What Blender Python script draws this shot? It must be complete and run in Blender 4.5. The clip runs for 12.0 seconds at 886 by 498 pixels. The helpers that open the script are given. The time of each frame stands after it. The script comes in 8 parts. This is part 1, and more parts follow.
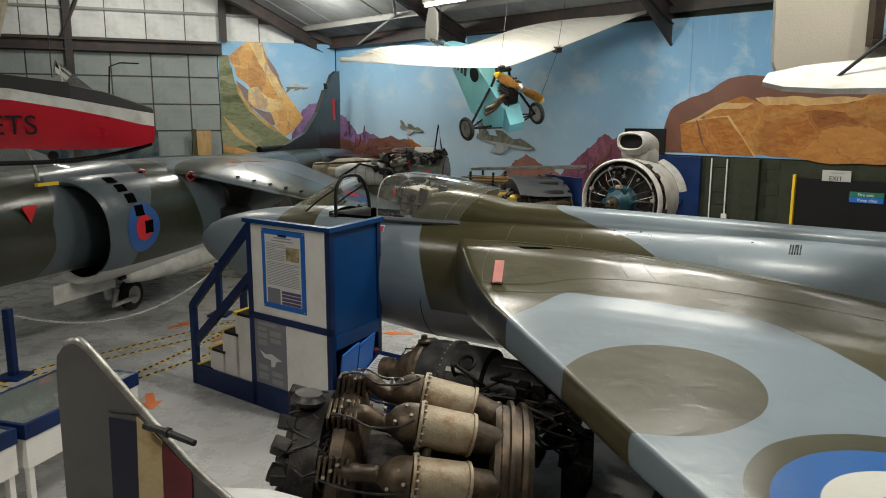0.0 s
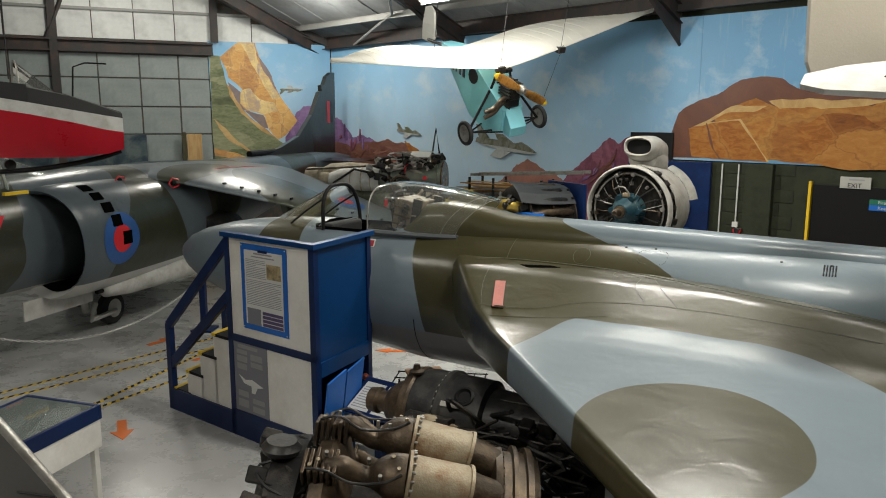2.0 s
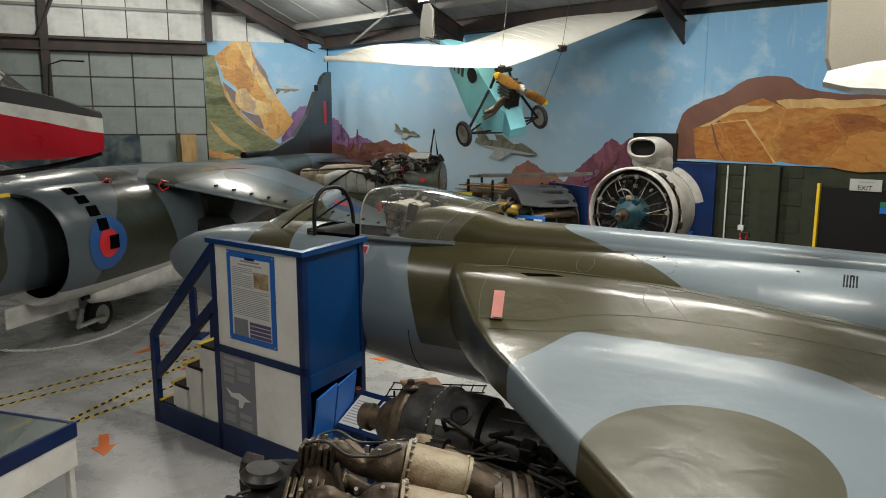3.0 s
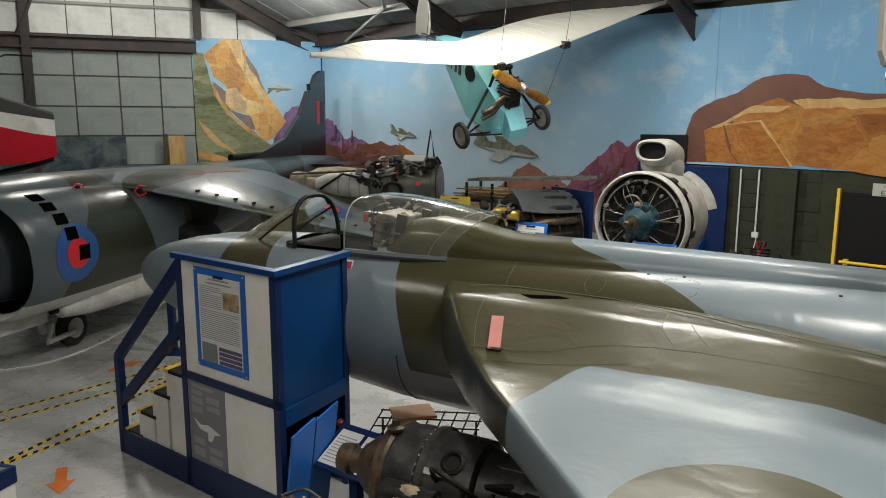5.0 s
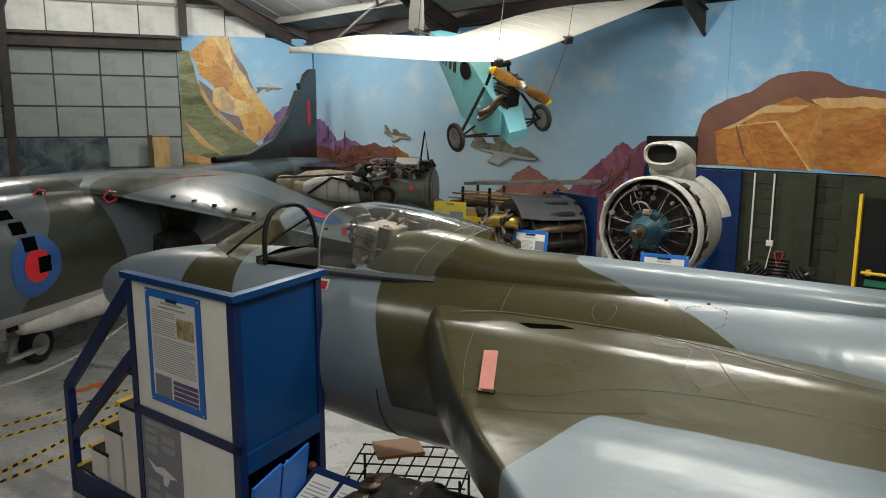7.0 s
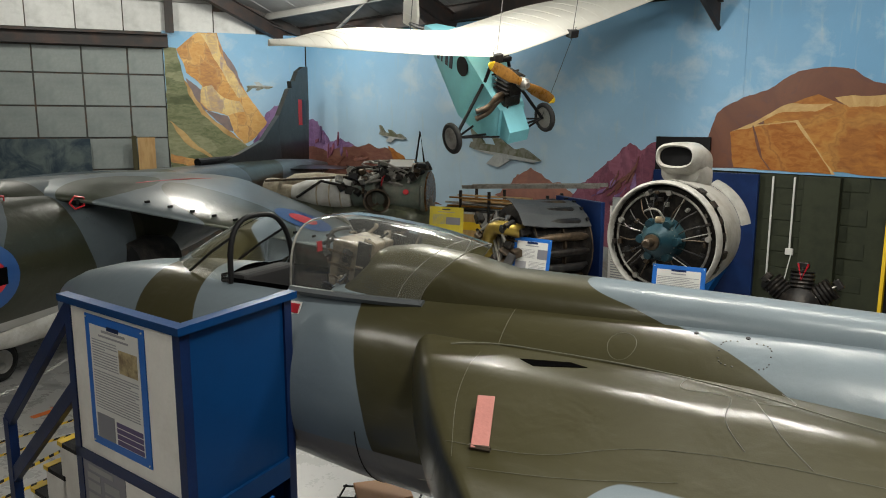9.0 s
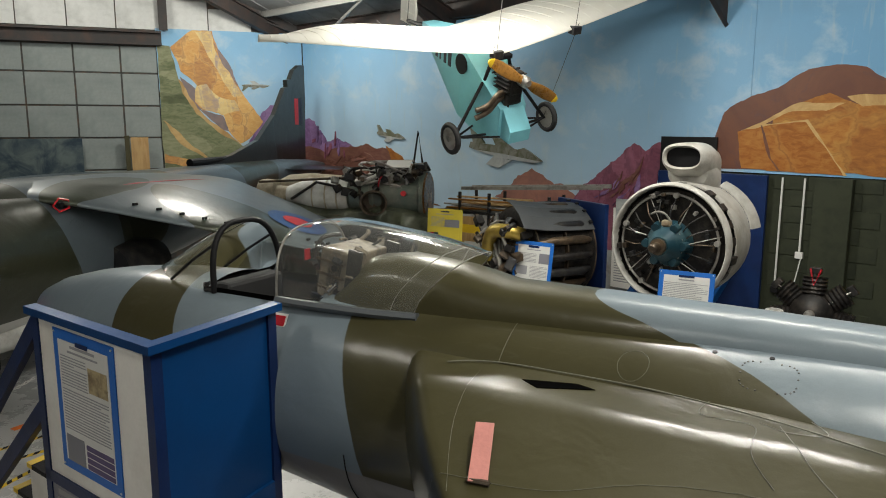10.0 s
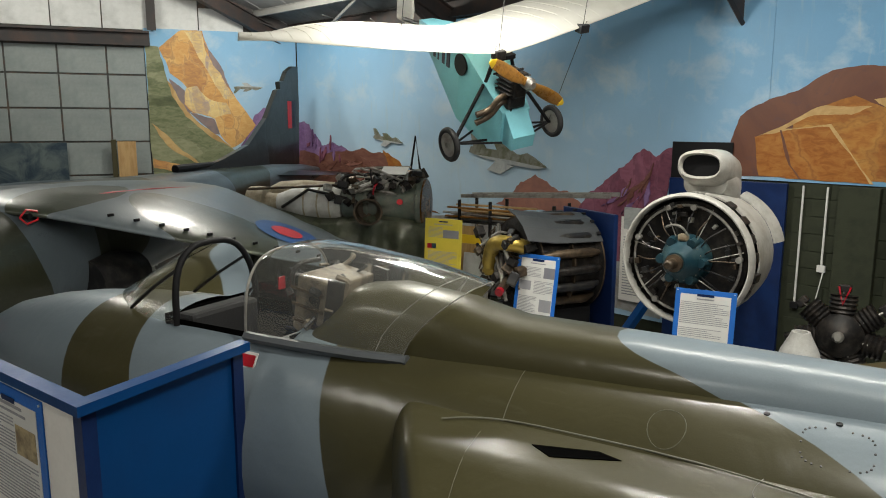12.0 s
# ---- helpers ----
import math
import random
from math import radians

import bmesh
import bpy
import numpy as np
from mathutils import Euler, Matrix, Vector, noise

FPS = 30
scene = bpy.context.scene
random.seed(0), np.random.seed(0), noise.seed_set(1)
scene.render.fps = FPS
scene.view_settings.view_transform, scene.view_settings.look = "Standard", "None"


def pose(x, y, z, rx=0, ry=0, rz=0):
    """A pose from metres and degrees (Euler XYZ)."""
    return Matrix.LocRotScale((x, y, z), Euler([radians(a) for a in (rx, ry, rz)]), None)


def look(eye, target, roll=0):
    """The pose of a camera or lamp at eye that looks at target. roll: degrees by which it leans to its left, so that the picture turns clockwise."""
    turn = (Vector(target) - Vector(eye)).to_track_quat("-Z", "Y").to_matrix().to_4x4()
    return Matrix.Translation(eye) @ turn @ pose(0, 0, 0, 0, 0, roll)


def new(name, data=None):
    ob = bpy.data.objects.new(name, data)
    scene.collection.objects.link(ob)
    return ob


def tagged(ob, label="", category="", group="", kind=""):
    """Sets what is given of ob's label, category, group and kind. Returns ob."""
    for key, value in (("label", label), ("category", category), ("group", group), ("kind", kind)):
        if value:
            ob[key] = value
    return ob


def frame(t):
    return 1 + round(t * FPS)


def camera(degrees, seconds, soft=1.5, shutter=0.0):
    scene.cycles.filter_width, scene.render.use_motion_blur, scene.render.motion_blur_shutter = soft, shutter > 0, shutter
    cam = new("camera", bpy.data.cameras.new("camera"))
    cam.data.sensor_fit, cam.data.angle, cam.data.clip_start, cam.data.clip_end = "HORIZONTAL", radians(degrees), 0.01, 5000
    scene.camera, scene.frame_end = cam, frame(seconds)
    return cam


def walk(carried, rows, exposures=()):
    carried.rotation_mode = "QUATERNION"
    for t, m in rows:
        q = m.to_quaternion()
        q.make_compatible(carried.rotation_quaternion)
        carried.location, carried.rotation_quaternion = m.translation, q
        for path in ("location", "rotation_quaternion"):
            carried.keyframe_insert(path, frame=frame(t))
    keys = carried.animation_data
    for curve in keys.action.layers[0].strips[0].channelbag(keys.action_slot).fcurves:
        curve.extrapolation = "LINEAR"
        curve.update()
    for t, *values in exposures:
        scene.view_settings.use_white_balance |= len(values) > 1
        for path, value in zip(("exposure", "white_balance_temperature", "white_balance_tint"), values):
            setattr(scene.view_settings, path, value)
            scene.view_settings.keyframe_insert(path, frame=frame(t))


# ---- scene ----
cam = camera(62.0, 12.0, soft=1.0)
PATH = [
    (0, (0.972, 3.152, 3.108), (0.788, 5.114, 2.763), 0.1),
    (0.5, (0.968, 3.314, 3.111), (0.784, 5.276, 2.769), 0.0),
    (1, (0.961, 3.476, 3.12), (0.777, 5.438, 2.778), 0.0),
    (1.5, (0.957, 3.638, 3.131), (0.773, 5.6, 2.789), 0.1),
    (2, (0.954, 3.804, 3.144), (0.77, 5.766, 2.803), 0.1),
    (2.5, (0.955, 3.979, 3.145), (0.77, 5.941, 2.805), 0.1),
    (3, (0.955, 4.149, 3.146), (0.771, 6.111, 2.806), 0.1),
    (5, (0.959, 4.864, 3.16), (0.773, 6.826, 2.82), 0.1),
    (5.5, (0.963, 5.047, 3.161), (0.778, 7.01, 2.822), 0.1),
    (6, (0.973, 5.242, 3.162), (0.788, 7.205, 2.823), 0.0),
    (6.5, (0.981, 5.433, 3.166), (0.795, 7.396, 2.827), 0.1),
    (7, (0.985, 5.626, 3.165), (0.798, 7.588, 2.826), 0.1),
    (9, (0.989, 6.386, 3.151), (0.799, 8.348, 2.814), 0.1),
    (9.5, (0.987, 6.554, 3.15), (0.797, 8.516, 2.812), 0.1),
    (10, (0.983, 6.718, 3.15), (0.792, 8.68, 2.812), 0.1),
    (10.5, (0.98, 6.889, 3.153), (0.789, 8.851, 2.817), 0.1),
    (11, (0.972, 7.05, 3.161), (0.78, 9.013, 2.826), 0.1),
    (11.5, (0.964, 7.206, 3.176), (0.772, 9.169, 2.842), 0.1),
    (12, (0.952, 7.361, 3.189), (0.759, 9.324, 2.855), 0.1),
]
walk(cam, [(t, look(eye, target, roll)) for t, eye, target, roll in PATH])

# ---- light ----
world = bpy.data.worlds.new("world")
scene.world = world
world.use_nodes = True
world.node_tree.nodes["Background"].inputs[0].default_value = (0.5, 0.55, 0.62, 1)
world.node_tree.nodes["Background"].inputs[1].default_value = 0.001
scene.view_settings.exposure = 0.0


# ---- materials ----
def node(tree, kind, x=0, **values):
    n = tree.nodes.new(kind)
    for key, value in values.items():
        n.inputs[key.replace("_", " ")].default_value = value
    return n


def rgba(c):
    return (c[0], c[1], c[2], 1.0)


def start(name):
    m = bpy.data.materials.new(name)
    m.use_nodes = True
    t = m.node_tree
    return m, t, t.nodes["Principled BSDF"]


def maths(t, op, a, b=0.0, c=None, clamp=False):
    n = t.nodes.new("ShaderNodeMath")
    n.operation, n.use_clamp = op, clamp
    for i, v in enumerate((a, b) if c is None else (a, b, c)):
        if isinstance(v, (int, float)):
            n.inputs[i].default_value = v
        else:
            t.links.new(v, n.inputs[i])
    return n.outputs[0]


def mixed(t, f, a, b, blend="MIX"):
    n = t.nodes.new("ShaderNodeMix")
    n.data_type, n.blend_type = "RGBA", blend
    for i, v in ((0, f), (6, a), (7, b)):
        if isinstance(v, (int, float)):
            n.inputs[i].default_value = v
        elif isinstance(v, tuple):
            n.inputs[i].default_value = rgba(v)
        else:
            t.links.new(v, n.inputs[i])
    return n.outputs[2]


def noise_out(t, scale, detail=4.0, rough=0.55, coords=None, stretch=None, distort=0.0):
    n = node(t, "ShaderNodeTexNoise", Scale=scale, Detail=detail, Roughness=rough, Distortion=distort)
    if coords is None:
        coords = t.nodes.new("ShaderNodeTexCoord").outputs["Object"]
    if stretch:
        mp = t.nodes.new("ShaderNodeMapping")
        mp.inputs["Scale"].default_value = stretch
        t.links.new(coords, mp.inputs[0])
        coords = mp.outputs[0]
    t.links.new(coords, n.inputs["Vector"])
    return n.outputs[0]


def step(t, value, low, high):
    n = t.nodes.new("ShaderNodeMapRange")
    n.inputs[1].default_value, n.inputs[2].default_value = low, high
    t.links.new(value, n.inputs[0])
    return n.outputs[0]


def finish(t, b, colour, rough, metal, fine=60.0, bump=0.15, coarse=3.0, wear=0.12, rough_spread=0.12, spec=0.5):
    """Adds stains, grain and fine relief to a surface colour (a tuple or a socket)."""
    big = step(t, noise_out(t, coarse, 5, 0.6), 0.3, 0.7)
    small = step(t, noise_out(t, fine, 3, 0.6), 0.25, 0.75)
    shade = maths(t, "MULTIPLY_ADD", big, wear, 1.0 - wear * 0.7)
    shade = maths(t, "MULTIPLY_ADD", small, wear * 0.5, shade)
    v = t.nodes.new("ShaderNodeCombineColor")
    for i in range(3):
        t.links.new(shade, v.inputs[i])
    t.links.new(mixed(t, 1.0, colour, v.outputs[0], "MULTIPLY"), b.inputs["Base Color"])
    r = maths(t, "MULTIPLY_ADD", big, rough_spread, rough - rough_spread * 0.5)
    t.links.new(maths(t, "MULTIPLY_ADD", small, rough_spread * 0.4, r), b.inputs["Roughness"])
    b.inputs["Metallic"].default_value = metal
    b.inputs["Specular IOR Level"].default_value = spec
    if bump:
        n = node(t, "ShaderNodeBump", Strength=bump, Distance=0.01)
        t.links.new(maths(t, "MULTIPLY_ADD", small, 0.5, big), n.inputs["Height"])
        t.links.new(n.outputs[0], b.inputs["Normal"])


def paint(name, colour, rough=0.5, metal=0.0, **more):
    m, t, b = start(name)
    finish(t, b, colour, rough, metal, **more)
    return m


def streaked(name, colour, second, rough=0.5, metal=0.0, scale=4.0, low=0.45, high=0.65, stretch=None, **more):
    m, t, b = start(name)
    f = step(t, noise_out(t, scale, 6, 0.65, stretch=stretch), low, high)
    finish(t, b, mixed(t, f, colour, second), rough, metal, **more)
    return m


def glowing(name, colour, strength):
    m, t, b = start(name)
    b.inputs["Base Color"].default_value = rgba(colour)
    b.inputs["Emission Color"].default_value = rgba(colour)
    b.inputs["Emission Strength"].default_value = strength
    return m


def clear(name, tint=(0.95, 0.97, 0.96), rough=0.03, through_part=0.85):
    """Thin clear sheet: part of the light goes straight through, the rest is reflected as by glass."""
    m, t, b = start(name)
    b.inputs["Base Color"].default_value = rgba(tint)
    b.inputs["Roughness"].default_value = rough
    b.inputs["Specular IOR Level"].default_value = 0.8
    tr = t.nodes.new("ShaderNodeBsdfTransparent")
    tr.inputs[0].default_value = rgba(tint)
    fr = t.nodes.new("ShaderNodeFresnel")
    fr.inputs[0].default_value = 1.5
    gl = t.nodes.new("ShaderNodeBsdfGlossy")
    gl.inputs["Roughness"].default_value = rough
    base = t.nodes.new("ShaderNodeMixShader")
    base.inputs[0].default_value = through_part
    t.links.new(b.outputs[0], base.inputs[1])
    t.links.new(tr.outputs[0], base.inputs[2])
    top = t.nodes.new("ShaderNodeMixShader")
    t.links.new(fr.outputs[0], top.inputs[0])
    t.links.new(base.outputs[0], top.inputs[1])
    t.links.new(gl.outputs[0], top.inputs[2])
    t.links.new(top.outputs[0], t.nodes["Material Output"].inputs[0])
    return m


GREY, GREEN = (0.17, 0.21, 0.24), (0.052, 0.047, 0.020)


def camouflage(name, bands=(), blobs=(), belly=None, belly_colour=(0.36, 0.37, 0.38), seams=0.0, rough=0.3, first=GREY, second=GREEN, wear=0.16, discs=(), lean=None, root=False):
    """Two paints, parted along wavy lines. bands: (start, slope, end, slope) along the body at height 2; blobs: (x, y, rx, ry, turn) seen from above."""
    m, t, b = start(name)
    co = t.nodes.new("ShaderNodeTexCoord").outputs["Object"]
    sep = t.nodes.new("ShaderNodeSeparateXYZ")
    t.links.new(co, sep.inputs[0])
    x, y, z = sep.outputs
    wob = maths(t, "MULTIPLY_ADD", noise_out(t, 1.6, 1, 0.4, co), 0.34, -0.17)
    mask = None

    def join(a):
        nonlocal mask
        mask = a if mask is None else maths(t, "MAXIMUM", mask, a)

    if lean:
        wob = maths(t, "MULTIPLY", wob, 0.4)
    for i, (s0, k0, s1, k1) in enumerate(bands):
        up = maths(t, "SUBTRACT", 2.0, z)
        lo = maths(t, "SUBTRACT", maths(t, "ADD", x, wob), maths(t, "MULTIPLY_ADD", up, k0, s0))
        if lean and lean[i]:
            up, k1 = maths(t, "MULTIPLY", y, -1.0), lean[i]
        hi = maths(t, "SUBTRACT", maths(t, "MULTIPLY_ADD", up, k1, s1), maths(t, "ADD", x, wob))
        join(maths(t, "MULTIPLY", maths(t, "MULTIPLY", lo, 120.0, clamp=True), maths(t, "MULTIPLY", hi, 120.0, clamp=True)))
    for cx, cy, rx, ry, turn in blobs:
        c, s = math.cos(radians(turn)), math.sin(radians(turn))
        dx, dy = maths(t, "SUBTRACT", x, cx), maths(t, "SUBTRACT", y, cy)
        p = maths(t, "ADD", maths(t, "MULTIPLY", dx, c / rx), maths(t, "MULTIPLY", dy, s / rx))
        q = maths(t, "ADD", maths(t, "MULTIPLY", dx, -s / ry), maths(t, "MULTIPLY", dy, c / ry))
        r = maths(t, "ADD", maths(t, "MULTIPLY", p, p), maths(t, "MULTIPLY", q, q))
        r = maths(t, "ADD", r, maths(t, "MULTIPLY", wob, 0.8))
        join(maths(t, "MULTIPLY", maths(t, "SUBTRACT", 1.0, r), 60.0, clamp=True))
    if root:
        # the inner wing is green up to a line that swings out at both ends
        a = maths(t, "SUBTRACT", x, 2.0)
        a2 = maths(t, "MULTIPLY", a, a)
        b1 = maths(t, "MAXIMUM", maths(t, "SUBTRACT", 1.3, x), 0.0)
        lim = maths(t, "MULTIPLY_ADD", maths(t, "MULTIPLY", a2, a2), 0.10, maths(t, "MULTIPLY_ADD", maths(t, "MULTIPLY", b1, b1), 6.0, 1.27))
        lim = maths(t, "ADD", lim, maths(t, "MULTIPLY", wob, 0.25))
        join(maths(t, "MULTIPLY", maths(t, "ADD", lim, y), 120.0, clamp=True))
    colour = first if mask is None else mixed(t, mask, first, second)
    if belly is not None:
        colour = mixed(t, maths(t, "MULTIPLY", maths(t, "SUBTRACT", belly, z), 150.0, clamp=True), colour, belly_colour)
    for cx, cy, r, shade in discs:
        dx, dy = maths(t, "SUBTRACT", x, cx), maths(t, "SUBTRACT", y, cy)
        d = maths(t, "SQRT", maths(t, "ADD", maths(t, "MULTIPLY", dx, dx), maths(t, "MULTIPLY", dy, dy)))
        colour = mixed(t, maths(t, "MULTIPLY", maths(t, "SUBTRACT", r, d), 150.0, clamp=True), colour, shade)
    # scuffs and rubbed streaks
    scuff = step(t, noise_out(t, 7.0, 4, 0.6, co, stretch=(0.6, 2.2, 2.2), distort=0.6), 0.58, 0.8)
    colour = mixed(t, maths(t, "MULTIPLY", scuff, 0.07), colour, (0.28, 0.28, 0.25))
    finish(t, b, colour, rough, 0.0, fine=120, bump=0.05, coarse=1.3, wear=wear, rough_spread=0.12, spec=0.25)
    b.inputs["Coat Weight"].default_value = 0.6
    if mask is not None:
        # the green keeps more gloss than the chalked grey
        t.links.new(maths(t, "MULTIPLY_ADD", mask, 0.5, 0.25), b.inputs["Coat Weight"])
    b.inputs["Coat Roughness"].default_value = 0.2
    # slow dents that break the reflections
    dent = node(t, "ShaderNodeBump", Strength=0.17, Distance=0.05)
    t.links.new(noise_out(t, 3.2, 3, 0.5, co, distort=0.5), dent.inputs["Height"])
    t.links.new(b.inputs["Normal"].links[0].from_socket, dent.inputs["Normal"])
    t.links.new(dent.outputs[0], b.inputs["Normal"])
    t.links.new(dent.outputs[0], b.inputs["Coat Normal"])
    return m


M = {}
M["floor"] = streaked("floor_paint", (0.47, 0.47, 0.465), (0.41, 0.41, 0.405), 0.26, scale=0.5, low=0.3, high=0.75, fine=30, bump=0.015, wear=0.10)
M["sheet"] = streaked("wall_sheet", (0.27, 0.30, 0.295), (0.16, 0.19, 0.185), 0.55, scale=1.4, low=0.35, high=0.7, fine=25, bump=0.06, wear=0.2)
M["sheet_top"] = streaked("upper_sheet", (0.62, 0.63, 0.62), (0.44, 0.45, 0.44), 0.55, scale=1.2, fine=25, bump=0.05)
M["mullion"] = streaked("dark_mullion", (0.05, 0.052, 0.05), (0.12, 0.08, 0.055), 0.6, scale=5, fine=60)
M["steel"] = streaked("rusty_dark_steel", (0.030, 0.027, 0.027), (0.055, 0.034, 0.028), 0.6, scale=3, fine=50, wear=0.25)
M["purlin"] = paint("grey_steel", (0.23, 0.23, 0.22), 0.5, fine=30)
M["roof"] = streaked("roof_board", (0.26, 0.27, 0.275), (0.16, 0.165, 0.17), 0.7, scale=0.8, fine=20)
M["block"] = streaked("green_blockwork", (0.031, 0.036, 0.022), (0.022, 0.026, 0.017), 0.65, scale=4, fine=70, bump=0.3, spec=0.2)
M["dark"] = paint("black_paint", (0.008, 0.008, 0.009), 0.55, fine=60, spec=0.2)
# shade inside openings, put into the colour: near black without shine
M["opening_shade"] = paint("opening_shade_black", (0.003, 0.003, 0.003), 0.9, fine=60, bump=0, spec=0.0)
M["plain_wall"] = streaked("plain_wall", (0.10, 0.10, 0.098), (0.07, 0.07, 0.068), 0.7, scale=1.1)
M["navy"] = streaked("navy_gloss", (0.006, 0.018, 0.075), (0.008, 0.026, 0.10), 0.34, scale=2.5, fine=45, bump=0.06, wear=0.2, spec=0.3)
M["blue"] = streaked("blue_gloss", (0.003, 0.046, 0.165), (0.003, 0.037, 0.135), 0.36, scale=1.5, fine=45, bump=0.04, spec=0.25)
M["bright_blue"] = paint("bright_blue", (0.012, 0.13, 0.50), 0.4, fine=50)
M["white"] = streaked("white_board", (0.80, 0.78, 0.74), (0.68, 0.65, 0.60), 0.5, scale=1.4, fine=40, bump=0.05)
M["yellow"] = paint("yellow_paint", (0.75, 0.50, 0.02), 0.45, fine=60)
M["orange"] = paint("orange_tape", (0.72, 0.16, 0.012), 0.45, fine=60, wear=0.2)
M["black_metal"] = streaked("black_engine_metal", (0.014, 0.013, 0.013), (0.05, 0.042, 0.036), 0.42, 0.5, scale=9, fine=90, bump=0.3, wear=0.4)
M["bronze"] = streaked("sooty_bronze", (0.055, 0.040, 0.027), (0.125, 0.088, 0.055), 0.42, 0.5, scale=6, fine=70, bump=0.25, wear=0.4)
M["can"] = streaked("scorched_steel", (0.33, 0.275, 0.19), (0.17, 0.085, 0.035), 0.5, 0.2, scale=6, low=0.48, high=0.7, fine=60, bump=0.25, wear=0.35)
M["dark_metal"] = streaked("dark_grey_metal", (0.028, 0.028, 0.030), (0.06, 0.056, 0.05), 0.4, 0.5, scale=6, fine=70, bump=0.2, wear=0.35)
M["alloy"] = streaked("dull_alloy", (0.38, 0.37, 0.34), (0.22, 0.20, 0.18), 0.4, 0.6, scale=7, fine=70, bump=0.2, wear=0.3)
M["brass"] = streaked("brass_paint", (0.42, 0.30, 0.06), (0.26, 0.18, 0.05), 0.3, 0.6, scale=6, fine=70)
M["rubber"] = paint("black_rubber", (0.015, 0.015, 0.016), 0.75, fine=90, bump=0.3)
M["offwhite"] = streaked("offwhite_enamel", (0.55, 0.55, 0.53), (0.40, 0.39, 0.36), 0.45, scale=4, fine=70, bump=0.12, wear=0.2)
M["cowl"] = streaked("cowl_enamel", (0.44, 0.43, 0.40), (0.30, 0.285, 0.25), 0.42, scale=4, fine=70, bump=0.12, wear=0.25)
M["teal"] = streaked("teal_enamel", (0.010, 0.045, 0.065), (0.035, 0.075, 0.085), 0.38, 0.2, scale=8, fine=60, wear=0.3)
M["engine_grey"] = streaked("grey_green_metal", (0.13, 0.16, 0.135), (0.2, 0.2, 0.17), 0.4, 0.35, scale=5, fine=60, wear=0.3)
M["cream_cloth"] = streaked("cream_wrap", (0.42, 0.37, 0.28), (0.24, 0.20, 0.14), 0.8, scale=6, fine=50, bump=0.4, wear=0.3)
M["tarp"] = streaked("olive_tarpaulin", (0.045, 0.052, 0.032), (0.08, 0.085, 0.055), 0.32, scale=3, fine=40, bump=0.3, wear=0.3)
M["fabric"] = streaked("white_doped_fabric", (0.80, 0.79, 0.75), (0.70, 0.68, 0.62), 0.55, scale=1.6, fine=50, bump=0.06, wear=0.08)
fab = M["fabric"]
ft_tree = fab.node_tree
tl_node = ft_tree.nodes.new("ShaderNodeBsdfTranslucent")
tl_node.inputs[0].default_value = (0.85, 0.84, 0.78, 1)
mix_node = ft_tree.nodes.new("ShaderNodeMixShader")
mix_node.inputs[0].default_value = 0.5
ft_tree.links.new(ft_tree.nodes["Principled BSDF"].outputs[0], mix_node.inputs[1])
ft_tree.links.new(tl_node.outputs[0], mix_node.inputs[2])
ft_tree.links.new(mix_node.outputs[0], ft_tree.nodes["Material Output"].inputs[0])
M["cyan"] = paint("pale_turquoise_ply", (0.16, 0.43, 0.50), 0.4, fine=50, wear=0.15)
M["propwood"] = streaked("varnished_wood", (0.34, 0.16, 0.03), (0.22, 0.095, 0.018), 0.28, scale=5, stretch=(0.5, 6, 6), fine=50)
M["plywood"] = streaked("bare_plywood", (0.46, 0.30, 0.13), (0.36, 0.21, 0.08), 0.6, scale=3, stretch=(5, 5, 0.7), fine=60)
M["red"] = streaked("red_gloss", (0.42, 0.008, 0.02), (0.30, 0.006, 0.016), 0.3, scale=2, fine=60, bump=0.03)
M["pink"] = paint("faded_red_metal", (0.56, 0.22, 0.19), 0.45, fine=60, wear=0.25)
M["beige"] = streaked("beige_fabric", (0.50, 0.455, 0.38), (0.44, 0.40, 0.33), 0.6, scale=1.5, fine=60, wear=0.12)
M["fin_grey"] = streaked("fin_grey_paint", (0.105, 0.10, 0.095), (0.075, 0.07, 0.066), 0.45, scale=2.0, fine=50, wear=0.2)
M["cream"] = streaked("aged_cream_paint", (0.46, 0.36, 0.19), (0.32, 0.22, 0.10), 0.5, scale=6, fine=60, wear=0.3)
M["maroon"] = streaked("aged_red_paint", (0.16, 0.014, 0.02), (0.10, 0.012, 0.016), 0.4, scale=5, fine=60)
M["navy_dark"] = paint("dark_navy_paint", (0.012, 0.012, 0.03), 0.4, fine=60)
M["paper"] = paint("printed_paper", (0.66, 0.66, 0.64), 0.5, fine=80, bump=0.02)
M["paper_yellow"] = paint("yellow_paper", (0.62, 0.50, 0.05), 0.5, fine=80, bump=0.02)
M["ink"] = paint("grey_ink", (0.30, 0.30, 0.32), 0.6, bump=0)
M["grey_print"] = paint("grey_print", (0.20, 0.20, 0.23), 0.45, bump=0.02)
M["photo"] = streaked("sepia_photo", (0.45, 0.36, 0.20), (0.18, 0.13, 0.07), 0.4, scale=14, fine=60, bump=0)
M["violet_ink"] = paint("violet_ink", (0.10, 0.075, 0.17), 0.5, bump=0)
M["glass"] = clear("clear_glass")
M["perspex"] = clear("old_perspex", (0.90, 0.91, 0.87), 0.09, 0.93)
M["case_glass"] = clear("case_glass", (0.80, 0.92, 0.88), 0.04, 0.8)
M["seat_tan"] = streaked("worn_seat_paint", (0.20, 0.165, 0.12), (0.08, 0.065, 0.05), 0.55, scale=8, fine=60, wear=0.35)
M["rail_grey"] = paint("rail_grey_paint", (0.085, 0.095, 0.105), 0.4, fine=60)
M["sign_face"] = paint("dull_sign_face", (0.40, 0.40, 0.37), 0.5, fine=60)
